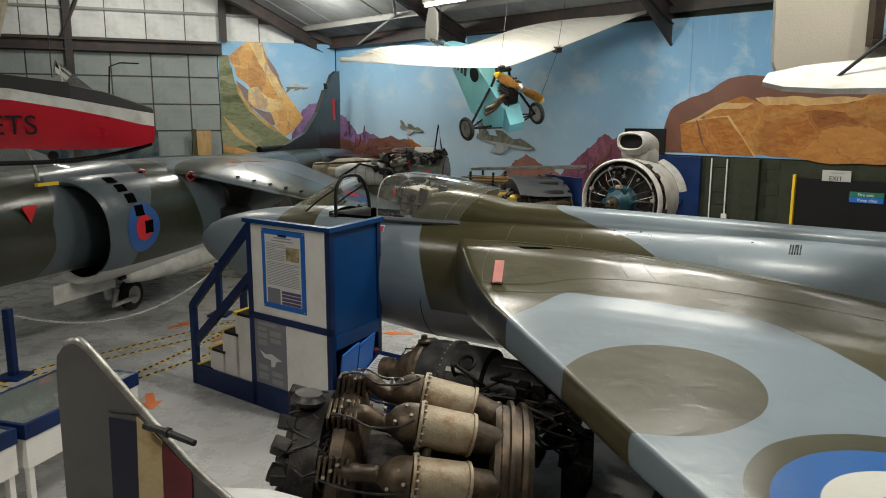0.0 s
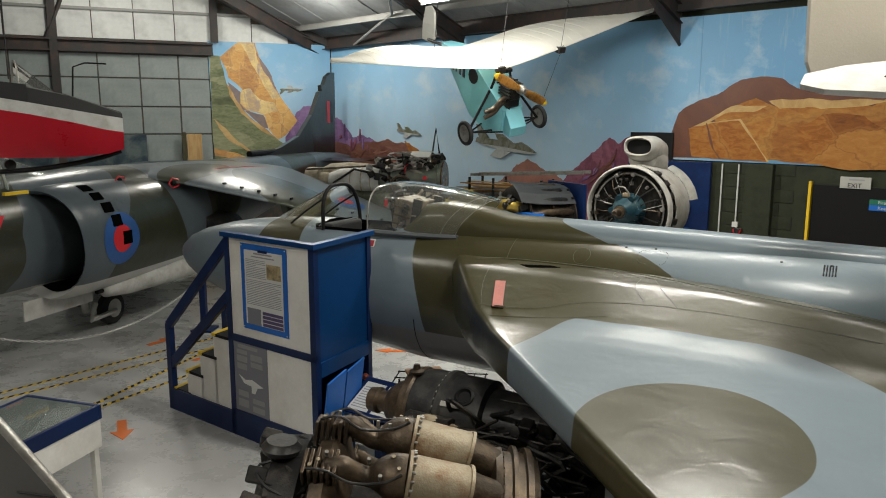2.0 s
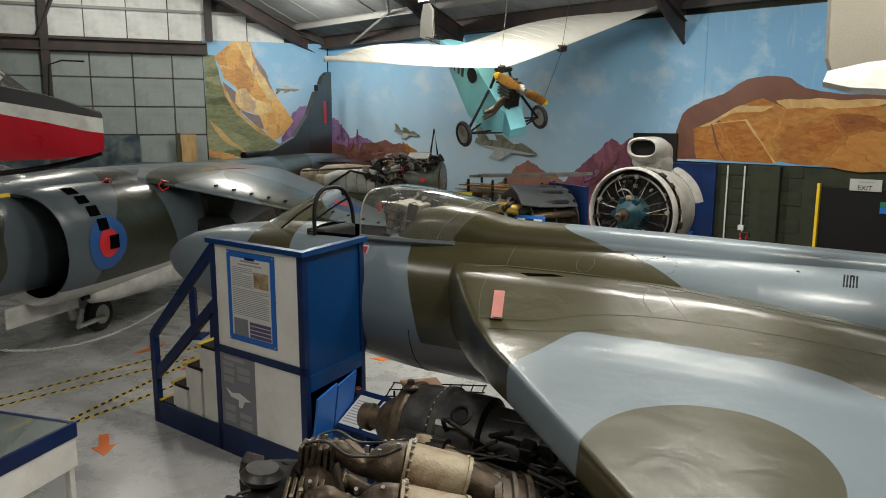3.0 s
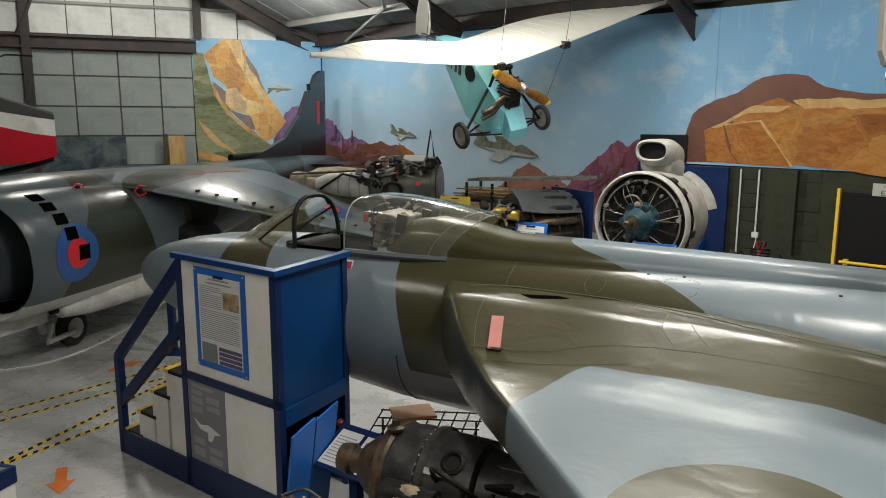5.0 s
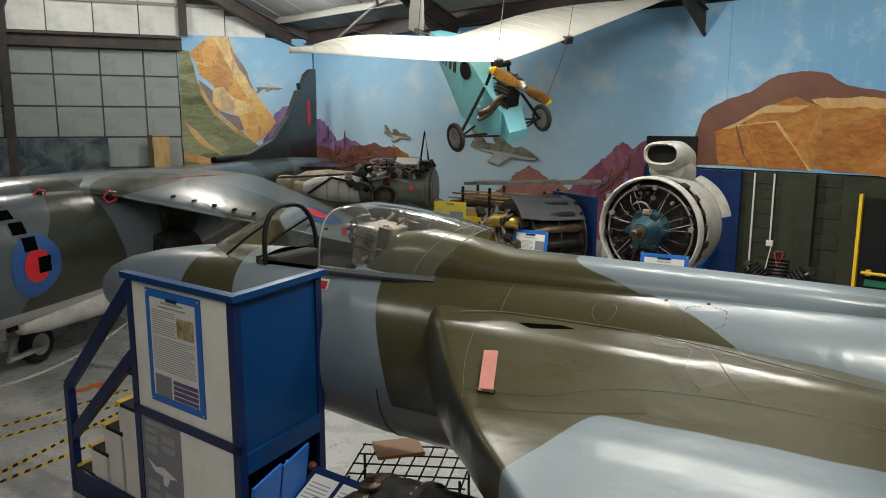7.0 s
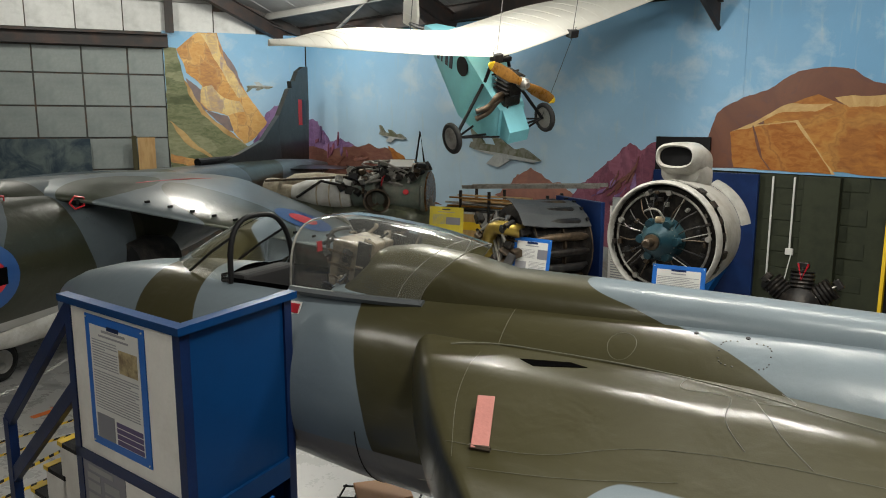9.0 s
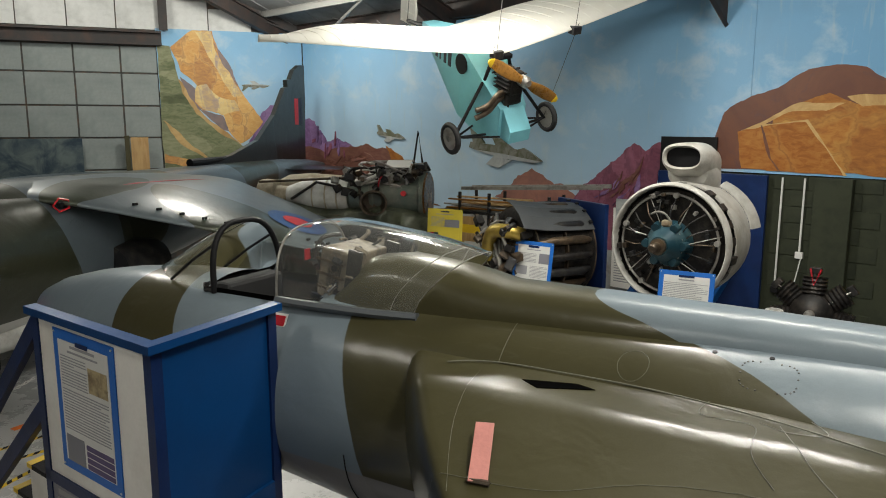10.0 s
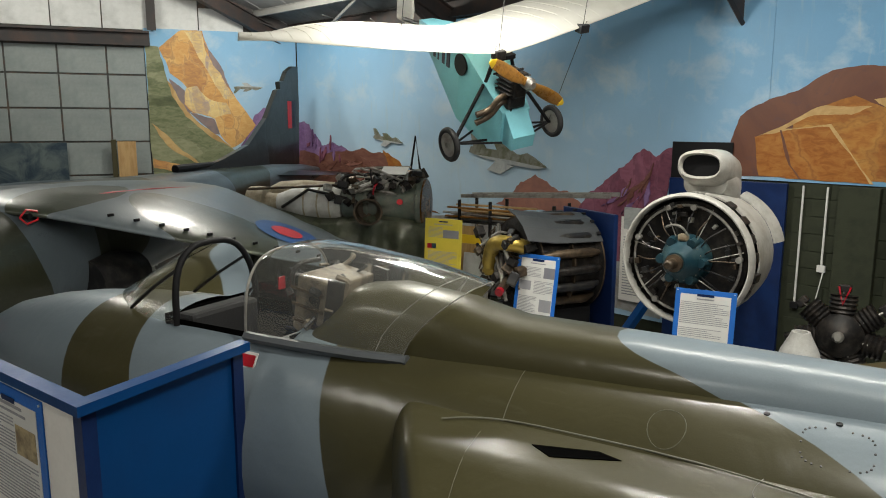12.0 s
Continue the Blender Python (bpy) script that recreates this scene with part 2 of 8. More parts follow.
M["chain"] = paint("white_plastic", (0.62, 0.62, 0.60), 0.4, fine=60)
M["lamp_tube"] = glowing("lamp_tube", (1.0, 0.97, 0.92), 9.0)
M["roundel_blue"] = paint("roundel_blue", (0.022, 0.09, 0.29), 0.35, fine=60)
M["roundel_red"] = paint("roundel_red", (0.62, 0.02, 0.03), 0.35, fine=60)
M["roundel_white"] = streaked("roundel_white", (0.60, 0.60, 0.54), (0.50, 0.49, 0.42), 0.35, scale=3, fine=60)
M["grey_paint"] = camouflage("grey_paint")
M["green_paint"] = paint("green_paint", GREEN, 0.35, fine=80, bump=0.05)


# ---- mesh helpers ----
def part(name, bm, material, parent=None, label="", smooth=None):
    """One mesh object from a bmesh; smooth: the angle in degrees under which edges are shaded round."""
    bmesh.ops.recalc_face_normals(bm, faces=bm.faces)
    if smooth:
        for f in bm.faces:
            f.smooth = True
        lim = radians(smooth)
        for e in bm.edges:
            if len(e.link_faces) == 2 and e.calc_face_angle(0.0) > lim:
                e.smooth = False
    me = bpy.data.meshes.new(name)
    bm.to_mesh(me)
    bm.free()
    for mm in (material if isinstance(material, (list, tuple)) else [material]):
        me.materials.append(mm)
    ob = new(name, me)
    if parent is not None:
        ob.parent = parent
    if label:
        tagged(ob, label)
    return ob


def thing(name, m, label, category, group="", kind=""):
    e = new(name)
    e.empty_display_size = 0.1
    e.matrix_basis = m
    return tagged(e, label, category, group, kind)


def block(bm, x0, y0, z0, x1, y1, z1, bevel=0.0, m=None):
    r = bmesh.ops.create_cube(bm, size=1.0)
    vs = r["verts"]
    for v in vs:
        v.co = Vector((x0 + (v.co.x + 0.5) * (x1 - x0), y0 + (v.co.y + 0.5) * (y1 - y0), z0 + (v.co.z + 0.5) * (z1 - z0)))
    if bevel:
        es = list({e for v in vs for e in v.link_edges})
        out = bmesh.ops.bevel(bm, geom=es, offset=bevel, segments=2, profile=0.5, affect="EDGES")
        vs = list({v for f in out["faces"] for v in f.verts} | {v for v in vs if v.is_valid})
    if m is not None:
        bmesh.ops.transform(bm, matrix=m, verts=vs)
    return bm


def boxed(x0, y0, z0, x1, y1, z1, bevel=0.0):
    return block(bmesh.new(), x0, y0, z0, x1, y1, z1, bevel)


def loft(bm, rings, closed=True, caps=True, skip=None):
    """Skins rings of equal length. skip(i, j): leaves that face open."""
    rows = [[bm.verts.new(p) for p in r] for r in rings]
    n = len(rows[0])
    for i in range(len(rows) - 1):
        for j in range(n if closed else n - 1):
            if skip and skip(i, j):
                continue
            k = (j + 1) % n
            bm.faces.new((rows[i][j], rows[i][k], rows[i + 1][k], rows[i + 1][j]))
    if caps and closed:
        bm.faces.new(rows[0])
        bm.faces.new(rows[-1])
    return rows


def basis(axis):
    a = Vector(axis).normalized()
    h = Vector((0, 0, 1)) if abs(a.z) < 0.9 else Vector((1, 0, 0))
    u = a.cross(h).normalized()
    return a, u, a.cross(u).normalized()


def tube(bm, pts, r, sides=10, caps=True):
    """A round pipe along points; r: one radius, or one for each point."""
    pts = [Vector(p) for p in pts]
    rs = r if isinstance(r, (list, tuple)) else [r] * len(pts)
    rings = []
    a, u, w = basis(pts[1] - pts[0])
    for i, p in enumerate(pts):
        d = (pts[min(i + 1, len(pts) - 1)] - pts[max(i - 1, 0)]).normalized()
        u = (u - d * u.dot(d)).normalized()
        w = d.cross(u)
        rings.append([p + (u * math.cos(k * math.tau / sides) + w * math.sin(k * math.tau / sides)) * rs[i] for k in range(sides)])
    loft(bm, rings, True, caps)
    return bm


def smooth_line(pts, n=6):
    """Points along a soft curve through the given ones."""
    pts = [Vector(p) for p in pts]
    out = []
    for i in range(len(pts) - 1):
        p0, p1, p2, p3 = pts[max(i - 1, 0)], pts[i], pts[i + 1], pts[min(i + 2, len(pts) - 1)]
        for k in range(n):
            t = k / n
            out.append(0.5 * (2 * p1 + (p2 - p0) * t + (2 * p0 - 5 * p1 + 4 * p2 - p3) * t * t + (3 * p1 - p0 - 3 * p2 + p3) * t ** 3))
    return out + [pts[-1]]


def turned(bm, profile, m=None, sides=32, caps=True):
    """A lathe: profile of (along x, radius)."""
    rings = [[Vector((x, r * math.cos(k * math.tau / sides), r * math.sin(k * math.tau / sides))) for k in range(sides)] for x, r in profile]
    if m is not None:
        rings = [[m @ p for p in ring] for ring in rings]
    loft(bm, rings, True, caps)
    return bm


def slab(bm, outline, t0, t1, m=None):
    """A flat plate from an outline of (x, z), between y = t0 and y = t1."""
    m = m or Matrix.Identity(4)
    a = [bm.verts.new(m @ Vector((x, t0, z))) for x, z in outline]
    b = [bm.verts.new(m @ Vector((x, t1, z))) for x, z in outline]
    n = len(a)
    for i in range(n):
        bm.faces.new((a[i], a[(i + 1) % n], b[(i + 1) % n], b[i]))
    bm.faces.new(a)
    bm.faces.new(list(reversed(b)))
    return bm


def ragged(outline, size, seed, deep=3):
    """An outline whose sides are broken up, like a painted rock's."""
    rnd = random.Random(seed)
    pts = [Vector((x, z)) for x, z in outline]
    for _ in range(deep):
        out = []
        for i, p in enumerate(pts):
            q = pts[(i + 1) % len(pts)]
            d = q - p
            out += [p, (p + q) / 2 + Vector((-d.y, d.x)) * rnd.uniform(-size, size)]
        pts = out
    return [(p.x, p.y) for p in pts]


def frame_of(origin, along, up=(0, 0, 1)):
    """A pose whose x runs along the given way, y to its left, z up."""
    x = Vector(along).normalized()
    y = Vector(up).cross(x).normalized()
    z = x.cross(y)
    m = Matrix((x, y, z)).transposed().to_4x4()
    m.translation = origin
    return m


def bolts(bm, m, radius, count, size, x=0.0):
    for k in range(count):
        a = k * math.tau / count
        p = m @ Vector((x, radius * math.cos(a), radius * math.sin(a)))
        q = m @ Vector((x + size * 1.4, radius * math.cos(a), radius * math.sin(a)))
        tube(bm, [p, q], size, 6)


def lettered(text, size, depth=0.002):
    """The mesh of a line of writing, flat in x and y, its start at the origin."""
    c = bpy.data.curves.new("writing", "FONT")
    c.body, c.size, c.extrude = text, size, depth
    o = bpy.data.objects.new("writing", c)
    scene.collection.objects.link(o)
    me = bpy.data.meshes.new_from_object(o.evaluated_get(bpy.context.evaluated_depsgraph_get()))
    bm = bmesh.new()
    bm.from_mesh(me)
    bpy.data.objects.remove(o)
    bpy.data.meshes.remove(me)
    bpy.data.curves.remove(c)
    return bm


# ---- the hall ----
CORNER = Vector((-4.05, 24.2, 0))
ALONG_R = Vector((1, -0.8, 0)).normalized()      # the long mural wall, away from the corner
ALONG_L = Vector((-1, -0.514, 0)).normalized()   # the gable wall
# local frames: x along the wall, y into the hall, z up
WALL_R = Matrix((ALONG_R, Vector((-0.8, -1, 0)).normalized(), Vector((0, 0, 1)))).transposed().to_4x4()
WALL_R.translation = CORNER
WALL_L = Matrix((ALONG_L, Vector((0.514, -1, 0)).normalized(), Vector((0, 0, 1)))).transposed().to_4x4()
WALL_L.translation = CORNER
EAVES, PITCH = 5.3, 0.388
INTO = Vector((-0.8, -1, 0)).normalized()


def roof_z(p):
    d = (Vector((p[0], p[1], 0)) - CORNER).dot(INTO)
    return EAVES + PITCH * min(d, 11.0) - PITCH * max(d - 11.0, 0)


bm = bmesh.new()
block(bm, -26, -10, -0.2, 22, 34, 0.0)
tagged(part("floor", bm, M["floor"]), "smooth grey painted concrete hangar floor", "floor", kind="structure")

bm = bmesh.new()
block(bm, -1.0, -0.3, 0.0, 34, 0.0, 5.32)
ob = part("wall_north", bm, M["block"])
ob.matrix_basis = WALL_R
tagged(ob, "dark green painted blockwork long wall", "wall", kind="structure")

bm = bmesh.new()
slab(bm, [(-0.3, 0), (16, 0), (16, 9.6), (11.9, 9.6), (-0.3, 5.2)], -0.3, -0.03)
gable = part("wall_west", bm, M["mullion"])
gable.matrix_basis = WALL_L
tagged(gable, "gable wall of weathered grey sheets in dark bars", "wall", kind="structure")

# plain walls that close the hall behind the camera
for nm, a, b in (("wall_south", (-22, 6, 0), (-6, -8, 0)), ("wall_south_east", (-6, -8, 0), (19, -8, 0)), ("wall_east", (19, -8, 0), (19, 8, 0))):
    a, b = Vector(a), Vector(b)
    d = b - a
    ob = part(nm, boxed(0, -0.3, 0, d.length, 0, 9.8), M["plain_wall"])
    ob.matrix_basis = frame_of(a, d)
    tagged(ob, "plain grey hangar wall", "wall", kind="structure")
ob = part("wall_south_west", boxed(0, 0, 0, 15, 0.3, 9.8), M["plain_wall"])
ob.matrix_basis = frame_of(CORNER + ALONG_L * 15.5, (-0.2, -1, 0))
tagged(ob, "plain grey hangar wall", "wall", kind="structure")

# roof: two slopes parallel to the long wall
bm = bmesh.new()
for d0, d1 in ((-0.3, 11.0), (11.0, 24.0)):
    rows = []
    for s in (-14, 34):
        for d in (d0, d1):
            p = CORNER + ALONG_R * s + INTO * d
            z = EAVES + PITCH * (d if d <= 11 else 22 - d)
            rows.append((p.x, p.y, z))
    v = [bm.verts.new(p) for p in rows] + [bm.verts.new((p[0], p[1], p[2] + 0.12)) for p in rows]
    for q in ((0, 1, 3, 2), (4, 5, 7, 6), (0, 1, 5, 4), (2, 3, 7, 6), (0, 2, 6, 4), (1, 3, 7, 5)):
        bm.faces.new([v[i] for i in q])
# sheet joints: narrow strips under the boards
for s in range(-12, 34, 1):
    for d0, d1 in ((0.0, 10.9),):
        a = CORNER + ALONG_R * s + INTO * d0
        b = CORNER + ALONG_R * s + INTO * d1
        a.z, b.z = roof_z(a) - 0.008, roof_z(b) - 0.008
        tube(bm, [a, b], 0.012, 4)
tagged(part("ceiling", bm, M["roof"]), "pitched roof of dull grey lining boards", "ceiling", kind="structure")


def along_roof(s, d, drop):
    p = CORNER + ALONG_R * s + INTO * d
    p.z = roof_z(p) - drop
    return p


def girder(a, b, wide, deep):
    """An I-section between two points, its web upright."""
    a, b = Vector(a), Vector(b)
    bm = bmesh.new()
    m = frame_of(a, b - a)
    n = (b - a).length
    block(bm, 0, -wide / 2, -0.015, n, wide / 2, 0.0, m=m)
    block(bm, 0, -wide / 2, -deep, n, wide / 2, -deep + 0.015, m=m)
    block(bm, 0, -0.008, -deep + 0.015, n, 0.008, -0.015, m=m)
    return bm


# rafters with haunches, and their columns
for s in (-0.2, 5.0, 10.2, 15.4, 20.6):
    bm = girder(along_roof(s, 0.0, 0.16), along_roof(s, 10.9, 0.16), 0.17, 0.30)
    a, b, c = along_roof(s, 0.02, 0.45), along_roof(s, 1.9, 0.45), along_roof(s, 0.02, 0.80)
    if s > 0:
        for k in (-0.012, 0.012):
            off = ALONG_R * k
            bm.faces.new([bm.verts.new(p + off) for p in (a, b, c)])
        tube(bm, [c, b], 0.04, 4)
    tagged(part("rafter", bm, M["steel"]), "dark haunched steel roof rafter", "rafter", "roof rafters", "structure")
for d in (0.9, 2.5, 4.2, 5.9, 7.6, 9.3):
    bm = girder(along_roof(-12.0, d, 0.02), along_roof(30.0, d, 0.02), 0.07, 0.14)
    tagged(part("purlin", bm, M["purlin"]), "grey steel roof purlin under the boards", "purlin", "roof purlins", "structure")
bm = girder(along_roof(-1.0, 0.16, 0.0), along_roof(33.0, 0.16, 0.0), 0.16, 0.30)
tagged(part("eaves_beam", bm, M["steel"]), "dark steel eaves beam above the mural", "beam", kind="structure")
bm = bmesh.new()
tube(bm, [along_roof(1.2, 0.15, 0.25), along_roof(3.6, 1.0, 0.12)], 0.035, 6)
tube(bm, [along_roof(3.6, 1.0, 0.12), along_roof(5.0, 2.4, 0.3)], 0.035, 6)
tagged(part("wind_brace", bm, M["purlin"]), "grey diagonal steel roof brace", "brace", kind="structure")

# gable wall: bars, sheets, rail girder and columns
cols = [3.2, 3.96] + [4.88 + 0.955 * k for k in range(11)]
rows = [0.06, 0.72, 1.41, 2.11, 2.81, 3.50, 4.20, 4.79]
sheet_meshes = {}


def sheet(x0, z0, x1, z1, material, parent, depth=0.02):
    key = (round(x1 - x0, 3), round(z1 - z0, 3), material.name)
    if key not in sheet_meshes:
        ob = part("panel", boxed(0, 0, 0, x1 - x0, depth, z1 - z0, 0.006), material, parent)
        sheet_meshes[key] = ob.data
    else:
        ob = new("panel", sheet_meshes[key])
        ob.parent = parent
    ob.location = (x0, -0.028, z0)
    return ob


for i, x in enumerate(cols[:-1]):
    for j, z in enumerate(rows[:-1]):
        sheet(x + 0.018, z + 0.018, cols[i + 1] - 0.018, rows[j + 1] - 0.018, M["sheet"], gable)
top_cols = [0.2 + 0.95 * k for k in range(14)]
for i, x in enumerate(top_cols[:-1]):
    for z0, z1 in ((5.14, 5.80), (5.84, 6.5), (6.54, 7.2)):
        lim = EAVES + 0.34 * x - 0.05
        if z0 + 0.2 < lim:
            sheet(x + 0.012, z0, top_cols[i + 1] - 0.012, min(z1, max(lim, z0 + 0.22)), M["sheet_top"], gable)
bm = bmesh.new()
block(bm, 3.1, 0.0, 4.80, 15.5, 0.14, 4.84)
block(bm, 3.1, 0.0, 5.06, 15.5, 0.14, 5.10)
block(bm, 3.1, 0.03, 4.84, 15.5, 0.05, 5.06)
ob = part("rail_girder", bm, M["steel"])
ob.matrix_basis = WALL_L
tagged(ob, "rust-streaked dark steel girder across the gable wall", "girder", kind="structure")
bm = bmesh.new()
block(bm, 0.0, 0.0, 5.795, 12, 0.06, 5.86)
ob = part("sheeting_rail", bm, M["purlin"])
ob.matrix_basis = WALL_L
tagged(ob, "pale grey sheeting rail on the upper gable wall", "rail", kind="structure")
for x, z0, z1, mat in ((3.05, 5.12, 6.3, "steel"), (6.75, 0.0, 7.4, "steel"), (10.4, 0, 8.5, "steel")):
    bm = bmesh.new()
    block(bm, x - 0.09, 0.0, z0, x + 0.09, 0.012, z1)
    block(bm, x - 0.09, 0.12, z0, x + 0.09, 0.132, z1)
    block(bm, x - 0.008, 0.012, z0, x + 0.008, 0.12, z1)
    ob = part("column", bm, M[mat])
    ob.matrix_basis = WALL_L
    tagged(ob, "dark steel gable column", "column", "gable columns", "structure")
ob = part("gable_rafter", girder((-0.2, 0.1, 5.3), (11.8, 0.1, 5.3 + 0.354 * 12), 0.18, 0.26), M["steel"])
ob.matrix_basis = WALL_L
tagged(ob, "dark steel rafter along the gable wall's slope", "rafter", kind="structure")
bm = bmesh.new()
tube(bm, [(6.9, 0.1, 5.1), (6.1, 0.1, 7.0)], 0.05, 4)
ob = part("gable_brace", bm, M["steel"])
ob.matrix_basis = WALL_L
tagged(ob, "dark diagonal steel brace", "brace", kind="structure")

# blockwork courses on the long wall's lower right part: proud blocks
block_mesh = None
for j in range(11):
    for i in range(8):
        x = 11.02 + i * 0.45 + (0.225 if j % 2 else 0.0)
        if x + 0.44 > 12.5:
            continue
        if block_mesh is None:
            ob = part("block", boxed(0, 0, 0, 0.438, 0.012, 0.213, 0.004), M["block"], bpy.data.objects["wall_north"])
            block_mesh = ob.data
        else:
            ob = new("block", block_mesh)
            ob.parent = bpy.data.objects["wall_north"]
        ob.location = (x, 0.0, 0.01 + j * 0.225)


# ---- murals: flat paintings on boards ----
def painted(name, base, second, scale, low=0.4, high=0.62, stretch=None, third=None):
    m, t, b = start(name)
    f = step(t, noise_out(t, scale, 7, 0.62, stretch=stretch, distort=0.8), low, high)
    c = mixed(t, f, base, second)
    if third:
        g = step(t, noise_out(t, scale * 2.7, 5, 0.6, stretch=stretch, distort=1.2), 0.56, 0.7)
        c = mixed(t, g, c, third)
    finish(t, b, c, 0.5, 0.0, fine=70, bump=0.03, coarse=2.0, wear=0.1)
    return m


def sky_paint(name, low_colour, high_colour, z0, z1):
    m, t, b = start(name)
    co = t.nodes.new("ShaderNodeTexCoord").outputs["Object"]
    sep = t.nodes.new("ShaderNodeSeparateXYZ")
    t.links.new(co, sep.inputs[0])
    f = step(t, maths(t, "MULTIPLY_ADD", noise_out(t, 0.9, 4, 0.6, co), 0.9, maths(t, "SUBTRACT", sep.outputs[2], 0.45)), z0, z1)
    c = mixed(t, f, low_colour, high_colour)
    # the blue deepens towards the far end
    c = mixed(t, step(t, sep.outputs[0], 6.5, 12.0), c, (0.12, 0.29, 0.48))
    cloud = step(t, noise_out(t, 1.15, 7, 0.62, co, stretch=(1, 1, 1.2), distort=0.3), 0.52, 0.72)
    c = mixed(t, maths(t, "MULTIPLY", cloud, 0.55), c, (0.56, 0.62, 0.62))
    drip = step(t, noise_out(t, 3.5, 4, 0.6, co, stretch=(3, 3, 0.35)), 0.6, 0.8)
    c = mixed(t, maths(t, "MULTIPLY", drip, 0.42), c, (0.40, 0.45, 0.42))
    finish(t, b, c, 0.55, 0.0, fine=60, bump=0.03, coarse=1.5, wear=0.08)
    return m


def rock(name, light, mid, dark, scale, stretch=(1, 1, 1), edge=0.035, crack=0.7):
    """Painted rock: tilted facets, each with its own tone, parted by dark brush lines with pale rims."""
    m, t, b = start(name)
    co = t.nodes.new("ShaderNodeTexCoord").outputs["Object"]
    mp = t.nodes.new("ShaderNodeMapping")
    mp.inputs["Scale"].default_value = stretch
    mp.inputs["Rotation"].default_value = (0, radians(24), 0)
    t.links.new(co, mp.inputs[0])
    warp = node(t, "ShaderNodeTexNoise", Scale=1.6, Detail=4.0, Roughness=0.6)
    t.links.new(mp.outputs[0], warp.inputs["Vector"])
    add = t.nodes.new("ShaderNodeVectorMath")
    add.operation = "MULTIPLY_ADD"
    t.links.new(warp.outputs["Color"], add.inputs[0])
    add.inputs[1].default_value = (0.8, 0.0, 0.8)
    t.links.new(mp.outputs[0], add.inputs[2])
    cell = node(t, "ShaderNodeTexVoronoi", Scale=scale)
    line = node(t, "ShaderNodeTexVoronoi", Scale=scale)
    line.feature = "DISTANCE_TO_EDGE"
    for n in (cell, line):
        t.links.new(add.outputs[0], n.inputs["Vector"])
    sep = t.nodes.new("ShaderNodeSeparateColor")
    t.links.new(cell.outputs["Color"], sep.inputs[0])
    grain = noise_out(t, 5.5, 6, 0.65, co, stretch=(1.0, 1.0, 2.2), distort=0.8)
    tone = maths(t, "MULTIPLY_ADD", sep.outputs[0], 0.5, maths(t, "MULTIPLY_ADD", grain, 0.9, -0.2))
    c = mixed(t, step(t, tone, 0.10, 0.50), dark, mid)
    c = mixed(t, step(t, tone, 0.45, 0.85), c, light)
    rim = maths(t, "MULTIPLY", step(t, line.outputs["Distance"], edge * 2.6, edge), 0.35)
    c = mixed(t, rim, c, light)
    c = mixed(t, maths(t, "MULTIPLY", step(t, line.outputs["Distance"], edge, 0.0), crack), c, dark)
    finish(t, b, c, 0.55, 0.0, fine=70, bump=0.02, coarse=2.0, wear=0.1, spec=0.25)
    return m


P = {
    "sky": sky_paint("mural_sky", (0.42, 0.57, 0.69), (0.19, 0.41, 0.63), 2.4, 5.0),
    "ochre": rock("ochre_rock", (0.40, 0.19, 0.05), (0.27, 0.095, 0.017), (0.12, 0.04, 0.014), 0.75, (1, 1, 1.3), 0.02, 0.45),
    "ochre_light": rock("pale_ochre_rock", (0.44, 0.25, 0.07), (0.34, 0.14, 0.03), (0.18, 0.065, 0.018), 0.8, (1, 1, 1.5), 0.02, 0.4),
    "ledge": painted("cream_ledge", (0.50, 0.34, 0.14), (0.36, 0.21, 0.07), 3.0),
    "brown": painted("brown_rock", (0.10, 0.033, 0.018), (0.13, 0.046, 0.022), 1.4, third=(0.09, 0.035, 0.03)),
    "brick": painted("brick_red_mesa", (0.13, 0.048, 0.035), (0.19, 0.085, 0.06), 3.5, stretch=(1, 1, 3)),
    "violet": rock("violet_hill", (0.30, 0.19, 0.36), (0.20, 0.115, 0.25), (0.11, 0.06, 0.15), 3.0, (1.6, 1, 0.7), 0.03, 0.5),
    "wine": rock("wine_red_hill", (0.28, 0.11, 0.16), (0.20, 0.065, 0.10), (0.10, 0.035, 0.06), 2.4, (1.6, 1, 0.7), 0.03, 0.5),
    "scrub": rock("olive_slope", (0.27, 0.28, 0.17), (0.13, 0.15, 0.075), (0.07, 0.085, 0.045), 1.7, (0.7, 1, 1.8), 0.03, 0.3),
    "crag": rock("orange_crag", (0.68, 0.44, 0.17), (0.56, 0.29, 0.09), (0.26, 0.13, 0.08), 2.2, (1.3, 1, 0.7), 0.03, 0.5),
    "crag_light": rock("cream_crag", (0.74, 0.60, 0.28), (0.60, 0.42, 0.18), (0.30, 0.24, 0.26), 2.8, (1.8, 1, 0.6), 0.03, 0.5),
    "crag_dark": painted("crag_shadow_paint", (0.22, 0.16, 0.15), (0.16, 0.13, 0.14), 4.0),
    "pink": painted("pink_hill", (0.34, 0.15, 0.11), (0.24, 0.11, 0.09), 3.0),
    "water": painted("grey_painted_plain", (0.34, 0.36, 0.36), (0.24, 0.22, 0.20), 3.0),
    "jet_olive": painted("painted_jet_olive", (0.10, 0.105, 0.055), (0.22, 0.22, 0.19), 6.0),
    "jet_pale": painted("painted_jet_pale", (0.42, 0.44, 0.43), (0.30, 0.32, 0.32), 6.0),
    "far_sea": painted("dark_painting", (0.012, 0.03, 0.05), (0.10, 0.13, 0.13), 2.2),
}


